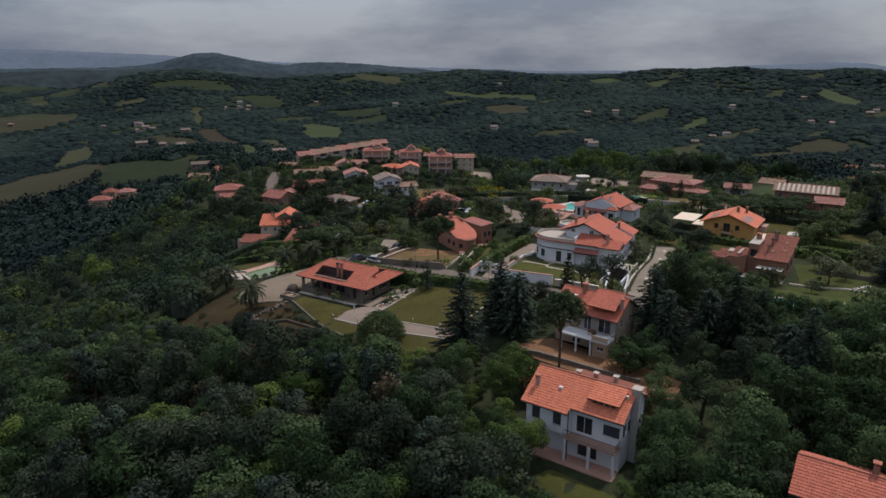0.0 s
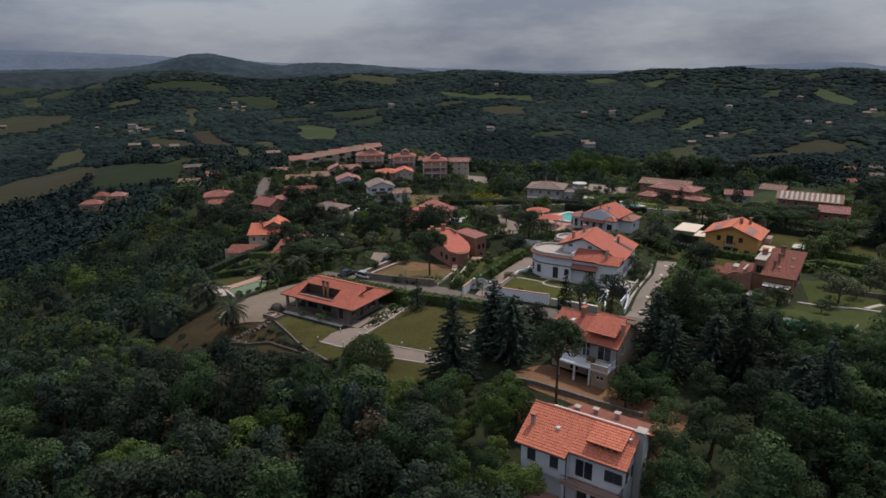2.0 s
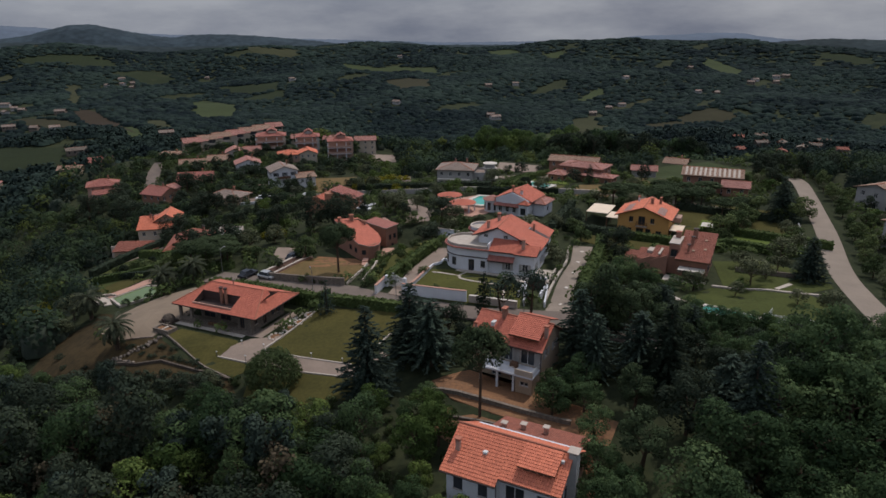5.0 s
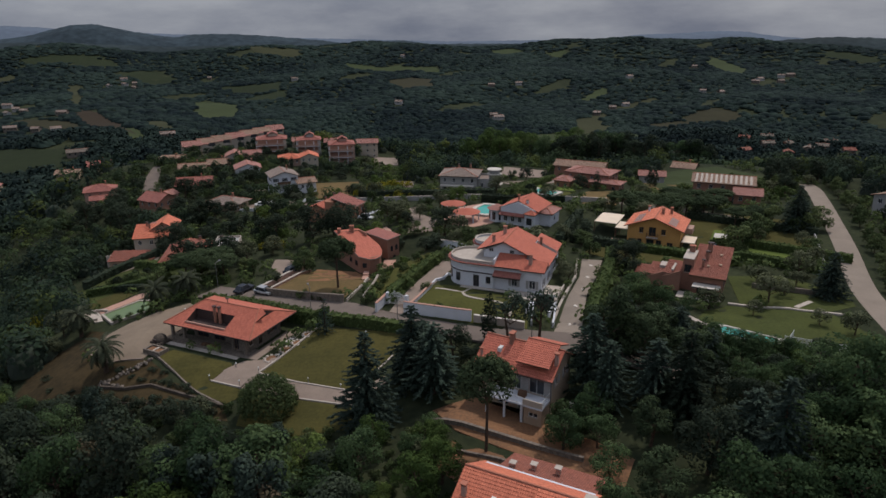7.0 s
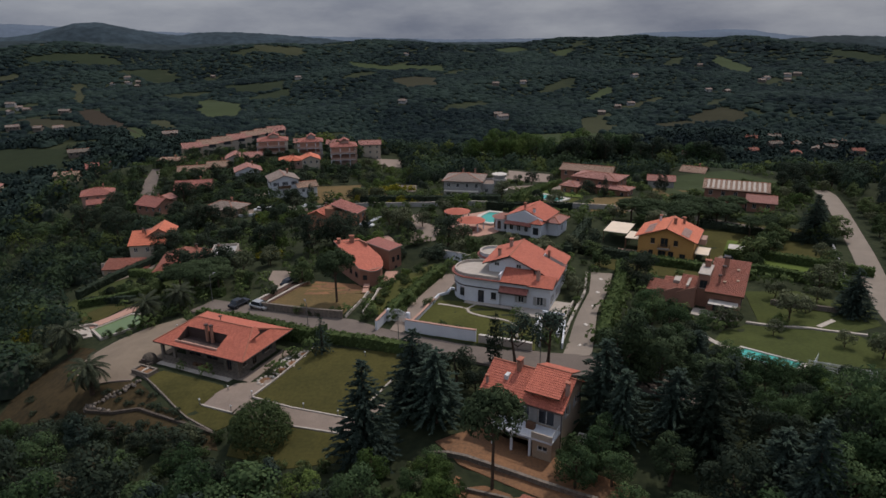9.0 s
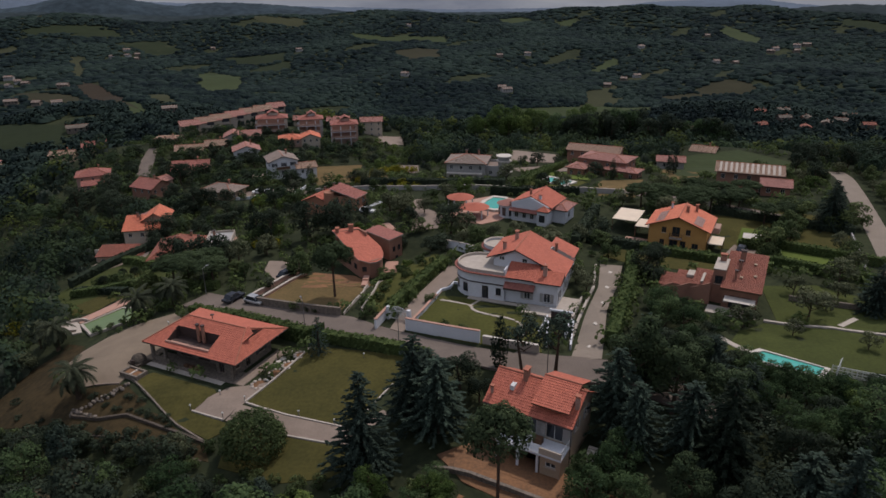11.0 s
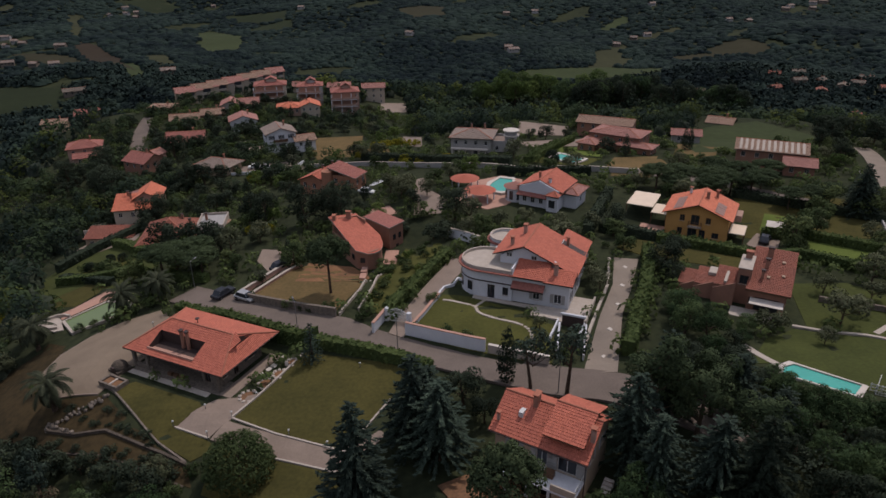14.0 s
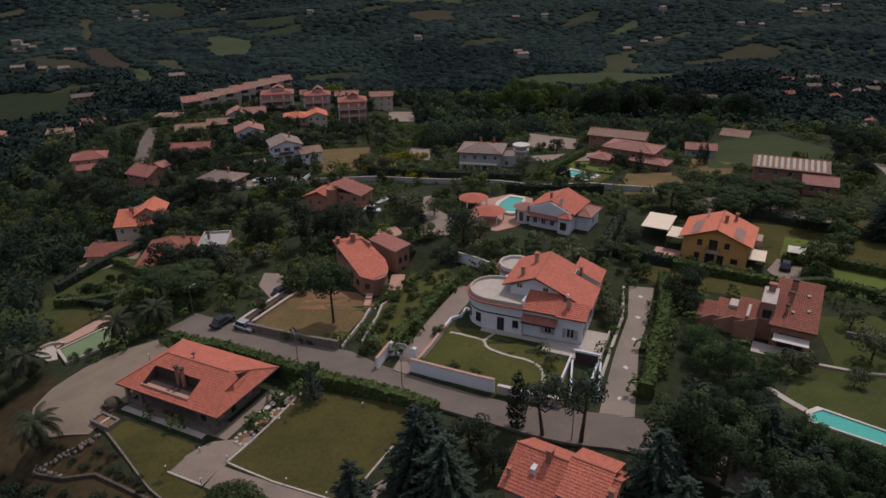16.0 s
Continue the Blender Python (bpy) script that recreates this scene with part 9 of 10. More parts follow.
for x, y, s in ((-67.5, 121.5, 1.3), (-52.6, 101.6, 1.25), (-55.9, 127.9, 1.28), (-50.6, 130.2, 1.15), (-38.2, 196.0, 1.0), (-62, 204, 0.8), (37.6, 101.0, 0.35)):
    PALM.grow(x, y, s)
for x, y, s in ((21.0, 124.8, 0.8), (19.9, 128.0, 0.75), (52.5, 114.8, 1.2), (43.4, 113.6, 0.5), (56.5, 117.6, 0.7), (60.6, 122.0, 0.75), (54.4, 124.0, 0.75), (47.8, 109.6, 0.6), (55.6, 104.6, 0.6), (58.8, 101.0, 0.9), (41.6, 112.0, 0.9), (10.6, 112.4, 0.45),
                (-45, 150, 1.1), (-40, 153, 1.0), (64, 128, 1.1), (71, 136, 0.8), (74, 146, 0.9), (66, 150, 0.8), (-8, 172, 0.9), (-13, 176, 1.1), (-3, 180, 1.0), (12, 152, 0.8), (7, 151, 0.8), (18, 149, 0.8), (24, 149, 0.85), (1, 148, 0.9)):
    OLIVE.grow(x, y, s)
for x, y, s, k in ((-21, 163, 0.6, 0.9), (32.4, 131.6, 0.8, 0.75), (35.2, 134.6, 0.7, 0.75), (33, 128, 0.6, 0.6)):
    DARK.grow(x, y, s, k)
for x, y, s in ((-73.9, 154.9, 1.0), (-72.2, 159.6, 0.9), (-79.0, 158.5, 1.0), (-76.4, 162.2, 0.85), (-70, 153, 0.8), (-81.5, 161, 0.8), (-67, 157.5, 0.8)):
    TOPIARY.grow(x, y, s)
for x, y in ((-44.1, 98.6), (-42.6, 98.2), (-41.0, 97.4), (-38.6, 96.8), (-46, 98.8), (-47.8, 99.6), (-48.4, 101.2), (-50.2, 101.2), (-37.4, 95.4), (-45, 100.6), (-43, 100.0), (-41.4, 98.2), (-39.8, 97.0)):
    SCRUB.grow(x, y, RND.uniform(0.3, 0.6), 0.7)
for x, y in ((-76, 112), (-74.5, 107), (-71, 102.5), (-67, 99.5), (-63, 97), (-59, 95), (-55, 93.8), (-51.5, 93.6), (-48, 92.6), (-44.6, 92.2), (-41.4, 91.0), (-38, 89.8), (-34.6, 88.2), (-79, 117), (-77, 121), (-82, 120)):
    (MID_DARK if RND.random() < 0.6 else OAK).grow(x, y, RND.uniform(0.38, 0.6), RND.uniform(0.7, 1.0))
    SCRUB.grow(x + RND.uniform(-1, 2), y + RND.uniform(0.6, 2.4), RND.uniform(0.6, 1.1), 0.8)
for x, y in ((-57, 99), (-47, 95.6), (-42.4, 94.9), (-37, 93.2), (-53.6, 97.2), (-50, 96.4), (-40.2, 94.2), (-34, 91.2), (-62, 101.5), (-65, 106)):
    SCRUB.grow(x, y, RND.uniform(0.35, 0.7), 0.7)
OLIVE.grow(-73, 125, 1.1, 1.1)
OLIVE.grow(-70.5, 116.5, 0.9, 1.1)
MID.grow(13.4, 79.2, 0.75, 0.9)
for x, y, s, k in ((30.4, 114.4, 0.66, 0.95), (29.8, 111.0, 0.6, 0.95), (38.4, 112.4, 0.4, 0.7)):
    OAK.grow(x, y, s, k)
for k in range(60):
    x, y = RND.uniform(-14.5, -3.5), RND.uniform(117, 148)
    if inside(H_GARDEN, x, y):
        (BUSH if k % 3 else MID_LIGHT).grow(x, y, RND.uniform(0.3, 0.62) * (1 if k % 3 else 0.45))
for x, y in ((-60.9, 126.8), (-59.4, 128.4), (-58.0, 130.0), (-62.4, 125.0), (-56.6, 131.8), (-57.4, 127.6)):
    BUSH.grow(x, y, RND.uniform(0.4, 0.7))
for x, y in ((57.6, 141.4), (59.2, 141.4), (58.4, 140.6)):
    BUSH.grow(x, y, 0.9, label="bush with white flower heads")
PALM.grow(-34.5, 134.3, 0.5)
for x, y, s, k in ((30.6, 117.8, 0.55, 0.7), (32.4, 109.6, 0.7, 0.8)):
    OAK.grow(x, y, s, k)
for x, y in ((46.0, 173), (52.0, 168), (48, 178), (56, 176), (63, 181), (70, 183), (50, 178), (59, 187), (43, 176), (66, 176)):
    PINE.grow(x, y, RND.uniform(0.8, 1.0), RND.uniform(0.5, 0.6))
for x, y, s in ((66.3, 163.0, 0.8), (71.7, 163.4, 0.85), (76.0, 166.0, 0.8), (54, 173.4, 0.95), (58, 172.4, 0.9), (62, 171.6, 0.9)):
    PINE.grow(x, y, s, 0.58)
SPRUCE.grow(78.6, 159.6, 1.0, 0.85, label="broad dark fir above the wide road")
SPRUCE.grow(81.4, 163.0, 0.85, 0.8)
for x, y, s in ((104, 222, 1.0), (110, 226, 1.1), (98, 216, 0.8), (115, 220, 1.0), (95.5, 199.5, 0.75), (97.5, 205, 0.7), (107, 232, 1.1), (120, 214, 1.0)):
    DARK.grow(x, y, s, 0.85)
for x, y, s, k in ((-25.0, 161.6, 1.2, 0.85), (-32.2, 160.0, 1.25, 0.8), (-42.4, 165.0, 1.0, 0.85), (-28.6, 166.4, 0.9, 0.9), (-79.0, 275.0, 0.8, 1.0), (-79.9, 213.6, 1.15, 0.8), (-75.0, 216.0, 1.0, 0.8), (-89.4, 271.3, 0.8, 0.8), (-96.3, 246.5, 1.2, 0.8), (-114, 231, 1.1, 0.85), (-85.0, 208.4, 0.7, 0.8), (-110, 224, 1.2, 0.8), (-104, 218, 1.1, 0.8), (-129, 238, 1.2, 0.8), (-121, 246, 1.1, 0.8), (-90.5, 224.0, 1.0, 0.8), (-78.4, 189.6, 1.25, 0.7), (-93.0, 189.0, 0.7, 0.6)):
    DARK.grow(x, y, s, k)
CYPRESS.grow(-49.3, 239.0, 1.1, 1.0)
for x, y in ((62.4, 219.2), (64.0, 219.4)):
    CYPRESS.grow(x, y, 1.0, 1.0)
TOPIARY.grow(22.6, 199.0, 1.6)
PALM.grow(-51.0, 225.4, 1.0)
MID.grow(58.6, 143.6, 0.95, 0.9)
for k in range(9):
    GORSE.grow(-28 + 1.6 * k, 242.0 + RND.uniform(-2, 2), RND.uniform(0.9, 1.5))
for x, y, s in ((-51.6, 140.2, 1.1), (-46.6, 139.0, 0.9), (-56.0, 143.4, 1.0), (-49.6, 144.6, 0.95)):
    PINE.grow(x, y, s, 0.58, label="broad umbrella pine above the lane")
for x, y in ((60.6, 146.0), (64, 149), (69, 156), (73, 162), (79, 158), (84, 160)):
    MID.grow(x, y, RND.uniform(0.8, 1.0), 0.85)
for x, y in ((-12, 134), (-9.5, 128), (-12.6, 128), (-10.5, 139), (-7.5, 143), (-12, 145), (-5.5, 136), (-13.2, 124), (-9.6, 133.5), (-6.8, 139.6), (-4.5, 121.4), (-2.4, 111.8), (0.6, 110.6), (-6.5, 113.8), (-23.5, 121.5), (-27, 123.6), (-20.6, 121.6), (-25, 122.3), (-34.5, 128), (-14.2, 119.6), (7.5, 106.8), (10, 106), (13.6, 108), (-14.8, 117.8), (25, 141), (30, 143), (37, 140), (42, 136), (-52, 128.6), (-54, 126.6)):
    BUSH.grow(x, y, RND.uniform(0.45, 0.85))
for x, y in ((-16, 212), (-20, 216), (-12, 209), (-31, 229), (-24, 224), (2, 204), (-5, 209), (-40, 158), (-44, 160), (-88, 140), (-92, 143), (-95, 138), (-86, 146), (-98, 146), (-60, 214)):
    GORSE.grow(x, y, RND.uniform(0.8, 1.4))


TREES_BY_WHITE_HOUSE = ((13.0, 52.6, 0.6, 1), (10.6, 50.8, 0.5, 0), (14.6, 60.5, 0.72, 1), (15.6, 56.8, 0.7, 1), (-1.2, 54.5, 0.62, 0), (-2.8, 58.4, 0.7, 0), (0.2, 50.6, 0.5, 0), (-3.6, 62.5, 0.6, 1), (15.6, 65.5, 0.7, 1))


def scatter(x0, y0, x1, y1, gap, chooser, test=lambda x, y: True, limit=400):
    """Trees on a shaken grid; returns how many stood."""
    n, y = 0, y0
    while y < y1:
        x = x0 + (gap / 2 if int(y / gap) % 2 else 0)
        while x < x1:
            px, py = x + RND.uniform(-0.42, 0.42) * gap, y + RND.uniform(-0.42, 0.42) * gap
            if n < limit and test(px, py) and free(px, py):
                chooser(px, py)
                n += 1
            x += gap
        y += gap
    return n


def wild(x, y):
    k = RND.random()
    s, h = RND.uniform(0.65, 1.35), RND.uniform(0.75, 1.15)
    if x < 0 and y > wood_edge(x) - 7:
        s *= 0.68
    if x > 14 and y > 78:
        s *= 0.72
    if x > 14:
        (OAK if k < 0.66 else DARK if k < 0.84 else SLIM_PINE if k < 0.93 else SPRUCE).grow(x, y, s * (0.8 if k > 0.93 else 1), h)
    else:
        (OAK if k < 0.36 else DARK if k < 0.7 else LIGHT if k < 0.75 else SLIM_PINE if k < 0.95 else DRY).grow(x, y, s, h)


def garden(x, y):
    k = RND.random()
    if x < -45 and y > 150 and k < 0.72:
        (MID_DARK if k < 0.56 else MID).grow(x, y, RND.uniform(0.5, 0.95), RND.uniform(0.65, 0.9))
        return
    if k > 0.45 and y > 175 and RND.random() < 0.3:
        k = 0.99
    if k < 0.16:
        OLIVE.grow(x, y, RND.uniform(0.8, 1.3))
    elif k < 0.32:
        MID_DARK.grow(x, y, RND.uniform(0.5, 0.85), RND.uniform(0.6, 1.0))
    elif k < 0.68:
        MID.grow(x, y, RND.uniform(0.45, 0.8), RND.uniform(0.6, 1.0))
    elif k < 0.80:
        MID_LIGHT.grow(x, y, RND.uniform(0.45, 0.85), RND.uniform(0.75, 1.1))
    elif k < 0.86:
        CYPRESS.grow(x, y, RND.uniform(0.6, 1.0))
    else:
        BUSH.grow(x, y, RND.uniform(0.6, 1.2))


# trees that stand out of the rough wood
for x, y, s in ((-151, 191, 1.5), (-147, 187, 1.2), (-32, 71, 0.95), (-29.6, 70, 0.8), (-50.2, 66.3, 1.0), (-47.4, 64.8, 0.85), (-53.4, 67.6, 0.9), (-77.6, 79.4, 1.0), (-16.3, 75.1, 0.8), (-14.2, 73.2, 0.7), (-18.6, 73.0, 0.75), (-84, 110.3, 0.8)):
    LIGHT.grow(x, y, s, 1.05, label="fresh light green tree standing out of the wood")
for x, y, s in ((-42.1, 64.6, 0.95), (-44.0, 63.0, 0.8), (-38.2, 72.3, 0.8)):
    DRY.grow(x, y, s, 1.0)


# rough wood below the gardens
def wood_edge(x):
    """How far up the slope the wood reaches."""
    return 77.5 if x > -14 else 77.5 + 0.37 * (-14 - x)


keep([(33, 95), (33, 104), (62, 104), (62, 92.5), (48, 92.5)])
scatter(-118, 36, -7, 112, 4.4, wild, lambda x, y: x > -24 - y * 0.92 and y < wood_edge(x) and not (x > -9 and y > 58), 420)
scatter(15, 36, 80, 97, 4.4, wild, lambda x, y: x < 22 + y * 0.62 and not (x < 26 and y > 58) and not (x < 36 and y > 72) and not (x < 60 and y > 85), 300)
scatter(-9, 44, 3, 83, 2.2, lambda x, y: (BUSH if RND.random() < 0.62 else LIGHT if RND.random() < 0.6 else OLIVE).grow(x, y, RND.uniform(0.4, 0.8)), lambda x, y: x < 1.5 - max(0, y - 70) * 0.3, 130)
scatter(-12, 40, 14, 56, 4.6, wild, lambda x, y: y < 50 - x * 0.4, 24)
scatter(-75, 72, -12, 100, 3.0, lambda x, y: (BUSH if RND.random() < 0.85 else OLIVE).grow(x, y, RND.uniform(0.4, 0.85)), lambda x, y: wood_edge(x) - 1 < y < wood_edge(x) + 7, 90)
scatter(34, 80, 66, 91, 3.0, lambda x, y: (OAK if RND.random() < 0.6 else LIGHT if RND.random() < 0.3 else DARK).grow(x, y, RND.uniform(0.46, 0.6)), limit=60)
for x, y, s in ((60, 385, 1.8), (70, 392, 1.9), (16, 394, 1.8), (23, 398, 2.1), (30, 396, 2.0), (38, 396, 1.9), (45, 392, 1.7), (9, 392, 1.6), (27, 389, 1.7), (35, 388, 1.6)):
    LIGHT.grow(x, y, s, 1.1)
for k in range(26):
    (DARK if k % 3 else OAK).grow(52 + 3.1 * k + RND.uniform(-2, 2), 376 - 0.9 * k + RND.uniform(-9, 9), RND.uniform(1.3, 1.9), 1.0)
keep([(-2, 162), (2, 176), (8, 180), (14, 178), (30, 170), (27, 158), (14, 152), (4, 154)])
for x, y, s, k in TREES_BY_WHITE_HOUSE:
    (OAK if k else LIGHT).grow(x, y, s, 0.95)
for k, (x, y, _) in enumerate(along(RIGHT_ROAD, 5.0)):
    if 100 < y < 215:
        (MID if k % 3 else OLIVE).grow(x + 5.2 + RND.uniform(-0.6, 1.6), y + RND.uniform(-1, 1), RND.uniform(0.4, 0.7))
for x, y, _ in along([(35.2, 95.6), (37.4, 92.6), (40.2, 91.0), (43.6, 89.4), (48.6, 87.4)], 1.7):
    OAK.grow(x + RND.uniform(-0.3, 0.3), y + RND.uniform(-0.3, 0.3), RND.uniform(0.52, 0.58), 1.0)
DARK.grow(-1.6, 157.4, 1.0, 0.8)
for x, y, s in ((-92.4, 193.4, 0.55), (-83.4, 193.0, 0.5), (-79.6, 195.4, 0.62), (-95.6, 197.0, 0.7)):
    MID_DARK.grow(x, y, s, 0.85)
for x, y, s in ((-72.9, 153.4, 1.5), (-69.4, 150.4, 1.3), (-81.4, 160.2, 1.0), (-66.6, 153.2, 1.2)):
    BUSH.grow(x, y, s)
for x, y in ((-63.8, 160.7), (-56.0, 156.0), (-59.6, 158.6), (-49.9, 152.4)):
    MID_DARK.grow(x, y, 1.0, 0.8)
# gardens of the village
scatter(-135, 140, 110, 345, 6.8, garden, lambda x, y: abs(x) < 0.8 * y and (y < 172 or x < -25 or RND.random() < 0.42) and (y < 250 or x < -20) and (x > -80 or y > 200), 430)
for x, y, s in ((15.6, 79.6, 0.62), (17.4, 82.4, 0.6), (16.4, 76.4, 0.6), (-2.6, 80.6, 0.45), (-4.6, 77.5, 0.5)):
    OAK.grow(x, y, s, 0.85)
for x, y in ((36.2, 99.4), (37.6, 97.6), (39.0, 96.4), (40.6, 95.2), (42.4, 94.2), (44.2, 93.4), (46.0, 92.8), (48.0, 92.6), (35.2, 101.4), (50, 92.6)):
    BUSH.grow(x, y, RND.uniform(0.38, 0.6))


# woods too many to count: leafy crowns joined into sheets
def far_wood(name, label, points, sprays, leaf, r_lo, r_hi, tall, mat, seed):
    rng = np.random.default_rng(seed)
    n = len(points)
    P = np.array(points)
    R = rng.uniform(r_lo, r_hi, n)
    D = rng.normal(size=(n, sprays, 3))
    D /= np.linalg.norm(D, axis=2, keepdims=True)
    D[:, :, 2] = np.where(D[:, :, 2] < -0.25, -D[:, :, 2], D[:, :, 2])
    k = rng.uniform(0.8, 1.1, (n, sprays, 1))
    lump = 1 + 0.22 * np.sin(D[:, :, :1] * 5 + rng.uniform(0, 6, (n, 1, 1))) * np.cos(D[:, :, 1:2] * 4 + rng.uniform(0, 6, (n, 1, 1)))
    C = D * k * lump * R[:, None, None]
    C[:, :, 2] = C[:, :, 2] * tall + R[:, None] * tall * 0.75
    C += np.stack([P[:, 0], P[:, 1], ground(P[:, 0], P[:, 1])], 1)[:, None, :]
    N = D + rng.normal(scale=0.4, size=D.shape) + np.array([0, 0, 0.3])
    N /= np.linalg.norm(N, axis=2, keepdims=True)
    T = np.cross(N, rng.normal(size=N.shape))
    T /= np.linalg.norm(T, axis=2, keepdims=True)
    B = np.cross(N, T)
    s = (leaf * R[:, None] * rng.uniform(0.7, 1.3, (n, sprays)))[:, :, None]
    V = np.stack([C - T * s, C - B * s * 0.8, C + T * s, C + B * s * 0.8], 2).reshape(-1, 3)
    q = n * sprays
    me = bpy.data.meshes.new(name)
    me.vertices.add(len(V))
    me.vertices.foreach_set("co", V.ravel())
    me.loops.add(q * 4)
    me.loops.foreach_set("vertex_index", np.arange(q * 4))
    me.polygons.add(q)
    me.polygons.foreach_set("loop_start", np.arange(0, q * 4, 4))
    me.update(calc_edges=True)
    me.polygons.foreach_set("use_smooth", np.ones(q, dtype=bool))
    S = D * 0.75 + N * 0.4
    S /= np.linalg.norm(S, axis=2, keepdims=True)
    me.normals_split_custom_set_from_vertices(np.repeat(S.reshape(-1, 3), 4, axis=0))
    me.materials.append(mat)
    return tagged(new(name, me), label, "wood", kind="stuff")


FARMS = ((-722, 1525, 1), (-735, 1480, 1), (-713, 1552, 0), (-745, 1572, 1), (-690, 1500, 0), (-708, 1109, 1), (-684, 1091, 0), (-704, 1079, 1), (-556, 854, 0), (-514, 839, 0), (-482, 827, 1), (-334, 603, 2),
         (67, 980, 1), (62, 1005, 0), (-86, 1133, 1), (138, 1419, 1), (354, 1388, 1), (298, 1181, 1), (270, 1151, 0), (229, 1083, 0), (-139, 2006, 1), (630, 1817, 0), (80, 1389, 0), (-842, 1184, 0),
         (-326, 1445, 1), (-1024, 1162, 0), (-593, 1698, 0), (-541, 949, 0))
FARMS += ((-745, 1146, 1), (615, 1393, 1), (643, 1364, 0), (688, 1420, 0), (480, 1239, 0), (667, 1415, 1), (595, 1364, 0), (459, 1269, 1), (-295, 707, 0))
FIELDS = (
    ("ploughed_field", M_FIELD_B, "pale ploughed field sloping to a hedge", [(-561, 581), (-591, 678), (-575, 705), (-568, 747), (-528, 732), (-443, 610), (-437, 577), (-451, 547), (-468, 530), (-493, 505)]),
    ("field", M_FIELD_Y, "light green wedge of a hay field", [(-598, 730), (-759, 1009), (-755, 1018), (-596, 805), (-575, 768), (-590, 735)]),
    ("field", M_FIELD_G, "dark green crop field", [(-468, 652), (-356, 621), (-339, 597), (-330, 567), (-373, 561), (-418, 555)]),
    ("field", M_MEADOW, "light green field in the woods", [(-502, 1314), (-474, 1350), (-374, 1202), (-319, 1007), (-321, 906), (-378, 1016)]),
    ("ploughed_field", M_FIELD_B, "brown ploughed field", [(-134, 1400), (-84, 1482), (-33, 1500), (-36, 1319), (-95, 1307)]),
    ("ploughed_field", M_FIELD_B, "bare brown hilltop field", [(339, 1008), (373, 1038), (395, 1036), (413, 995), (411, 963), (384, 953), (333, 969)]),
    ("field", M_MEADOW, "sunlit strip field on the far slope", [(-303, 1929), (-186, 1892), (-140, 1916), (-44, 1819), (-10, 1694), (-55, 1728), (-104, 1843), (-165, 1842), (-260, 1855)]),
    ("field", M_MEADOW, "green pasture on the far slope", [(682, 1901), (734, 1970), (773, 1819), (639, 1523), (680, 1744)]),
    ("field", M_MEADOW, "bright grassy slope", [(228, 1245), (287, 1335), (304, 1310), (241, 1218)]),
    ("field", M_FIELD_Y, "pale strip field beside a track", [(263, 1163), (364, 1245), (363, 1218), (275, 1135)]),
    ("field", M_FIELD_Y, "pale terrace field", [(180, 1015), (251, 1106), (214, 980), (171, 934)]),
    ("field", M_FIELD_G, "far green field", [(-505, 1479), (-357, 1466), (-332, 1351), (-446, 1415)]),
    ("field", M_FIELD_Y, "pale far field", [(-1036, 1503), (-975, 1536), (-944, 1498), (-973, 1429)]),
    ("field", M_FIELD_Y, "small pale field in the valley", [(-802, 1435), (-786, 1456), (-663, 1240), (-606, 1113), (-666, 1196)]),
    ("ploughed_field", M_FIELD_R, "reddish ploughed slope", [(-567, 1022), (-492, 960), (-391, 821), (-348, 715), (-413, 794), (-500, 914)]),
    ("field", M_FIELD_Y, "light stubble field", [(-410, 876), (-372, 888), (-314, 775), (-316, 735)]),
    ("field", M_MEADOW, "green meadow in the valley", [(-378, 766), (-348, 760), (-302, 674), (-303, 644)]),
    ("ploughed_field", M_FIELD_B, "brown field in the valley", [(-1173, 1259), (-1138, 1363), (-1049, 1394), (-964, 1268), (-970, 1154), (-996, 1060)]),
    ("field", M_FIELD_Y, "small field between the hedges", [(-1384, 1639), (-1317, 1640), (-1166, 1459), (-1188, 1427)]),
    ("field", M_MEADOW, "bright far pasture below the crest", [(126, 2279), (200, 2290), (227, 2189), (136, 2147)]),
    ("field", M_MEADOW, "bright far hay field", [(293, 2136), (346, 2164), (358, 2107), (312, 2087)]),
    ("field", M_FIELD_Y, "light green far fields", [(-568, 1960), (-423, 2053), (-434, 1931), (-528, 1908)]),
    ("field", M_FIELD_G, "green strip field on the dark hill", [(-1022, 1645), (-952, 1705), (-876, 1777), (-904, 1671), (-983, 1616)]),
    ("meadow", M_MEADOW, "green meadow strip beyond the village", [(38, 829), (77, 867), (185, 901), (240, 860), (203, 740), (104, 814)]),
    ("field", M_FIELD_Y, "pale field above the meadow", [(148, 886), (189, 978), (236, 990), (203, 910)]),
    ("field", M_FIELD_B, "pale bare ground beside the track", [(-603, 937), (-504, 898), (-358, 751), (-326, 706), (-443, 801), (-549, 874)]),
    ("ploughed_field", M_FIELD_B, "pale field spur below the hilltop", [(285, 996), (332, 990), (336, 956), (281, 955)]),
    ("field", M_FIELD_G, "field on the far plain", [(-1850, 2330), (-1651, 2076), (-1530, 1782), (-1640, 1760), (-1760, 2000)]),
    ("field", M_FIELD_Y, "pale field on the far plain", [(-1700, 2260), (-1480, 2290), (-1380, 1930), (-1480, 1960)]),
    ("field", M_FIELD_B, "bare field on the far plain", [(-1340, 2050), (-1280, 2080), (-1195, 1720), (-1240, 1690)]),
)
for fx, fy, _ in FARMS:
    keep_rect(fx, fy - 10, 0, 18, 30, 2)
for n_, m_, l_, p_ in FIELDS:
    drape(n_, keep(p_), m_, l_, "field", lift=0.5, step=25)

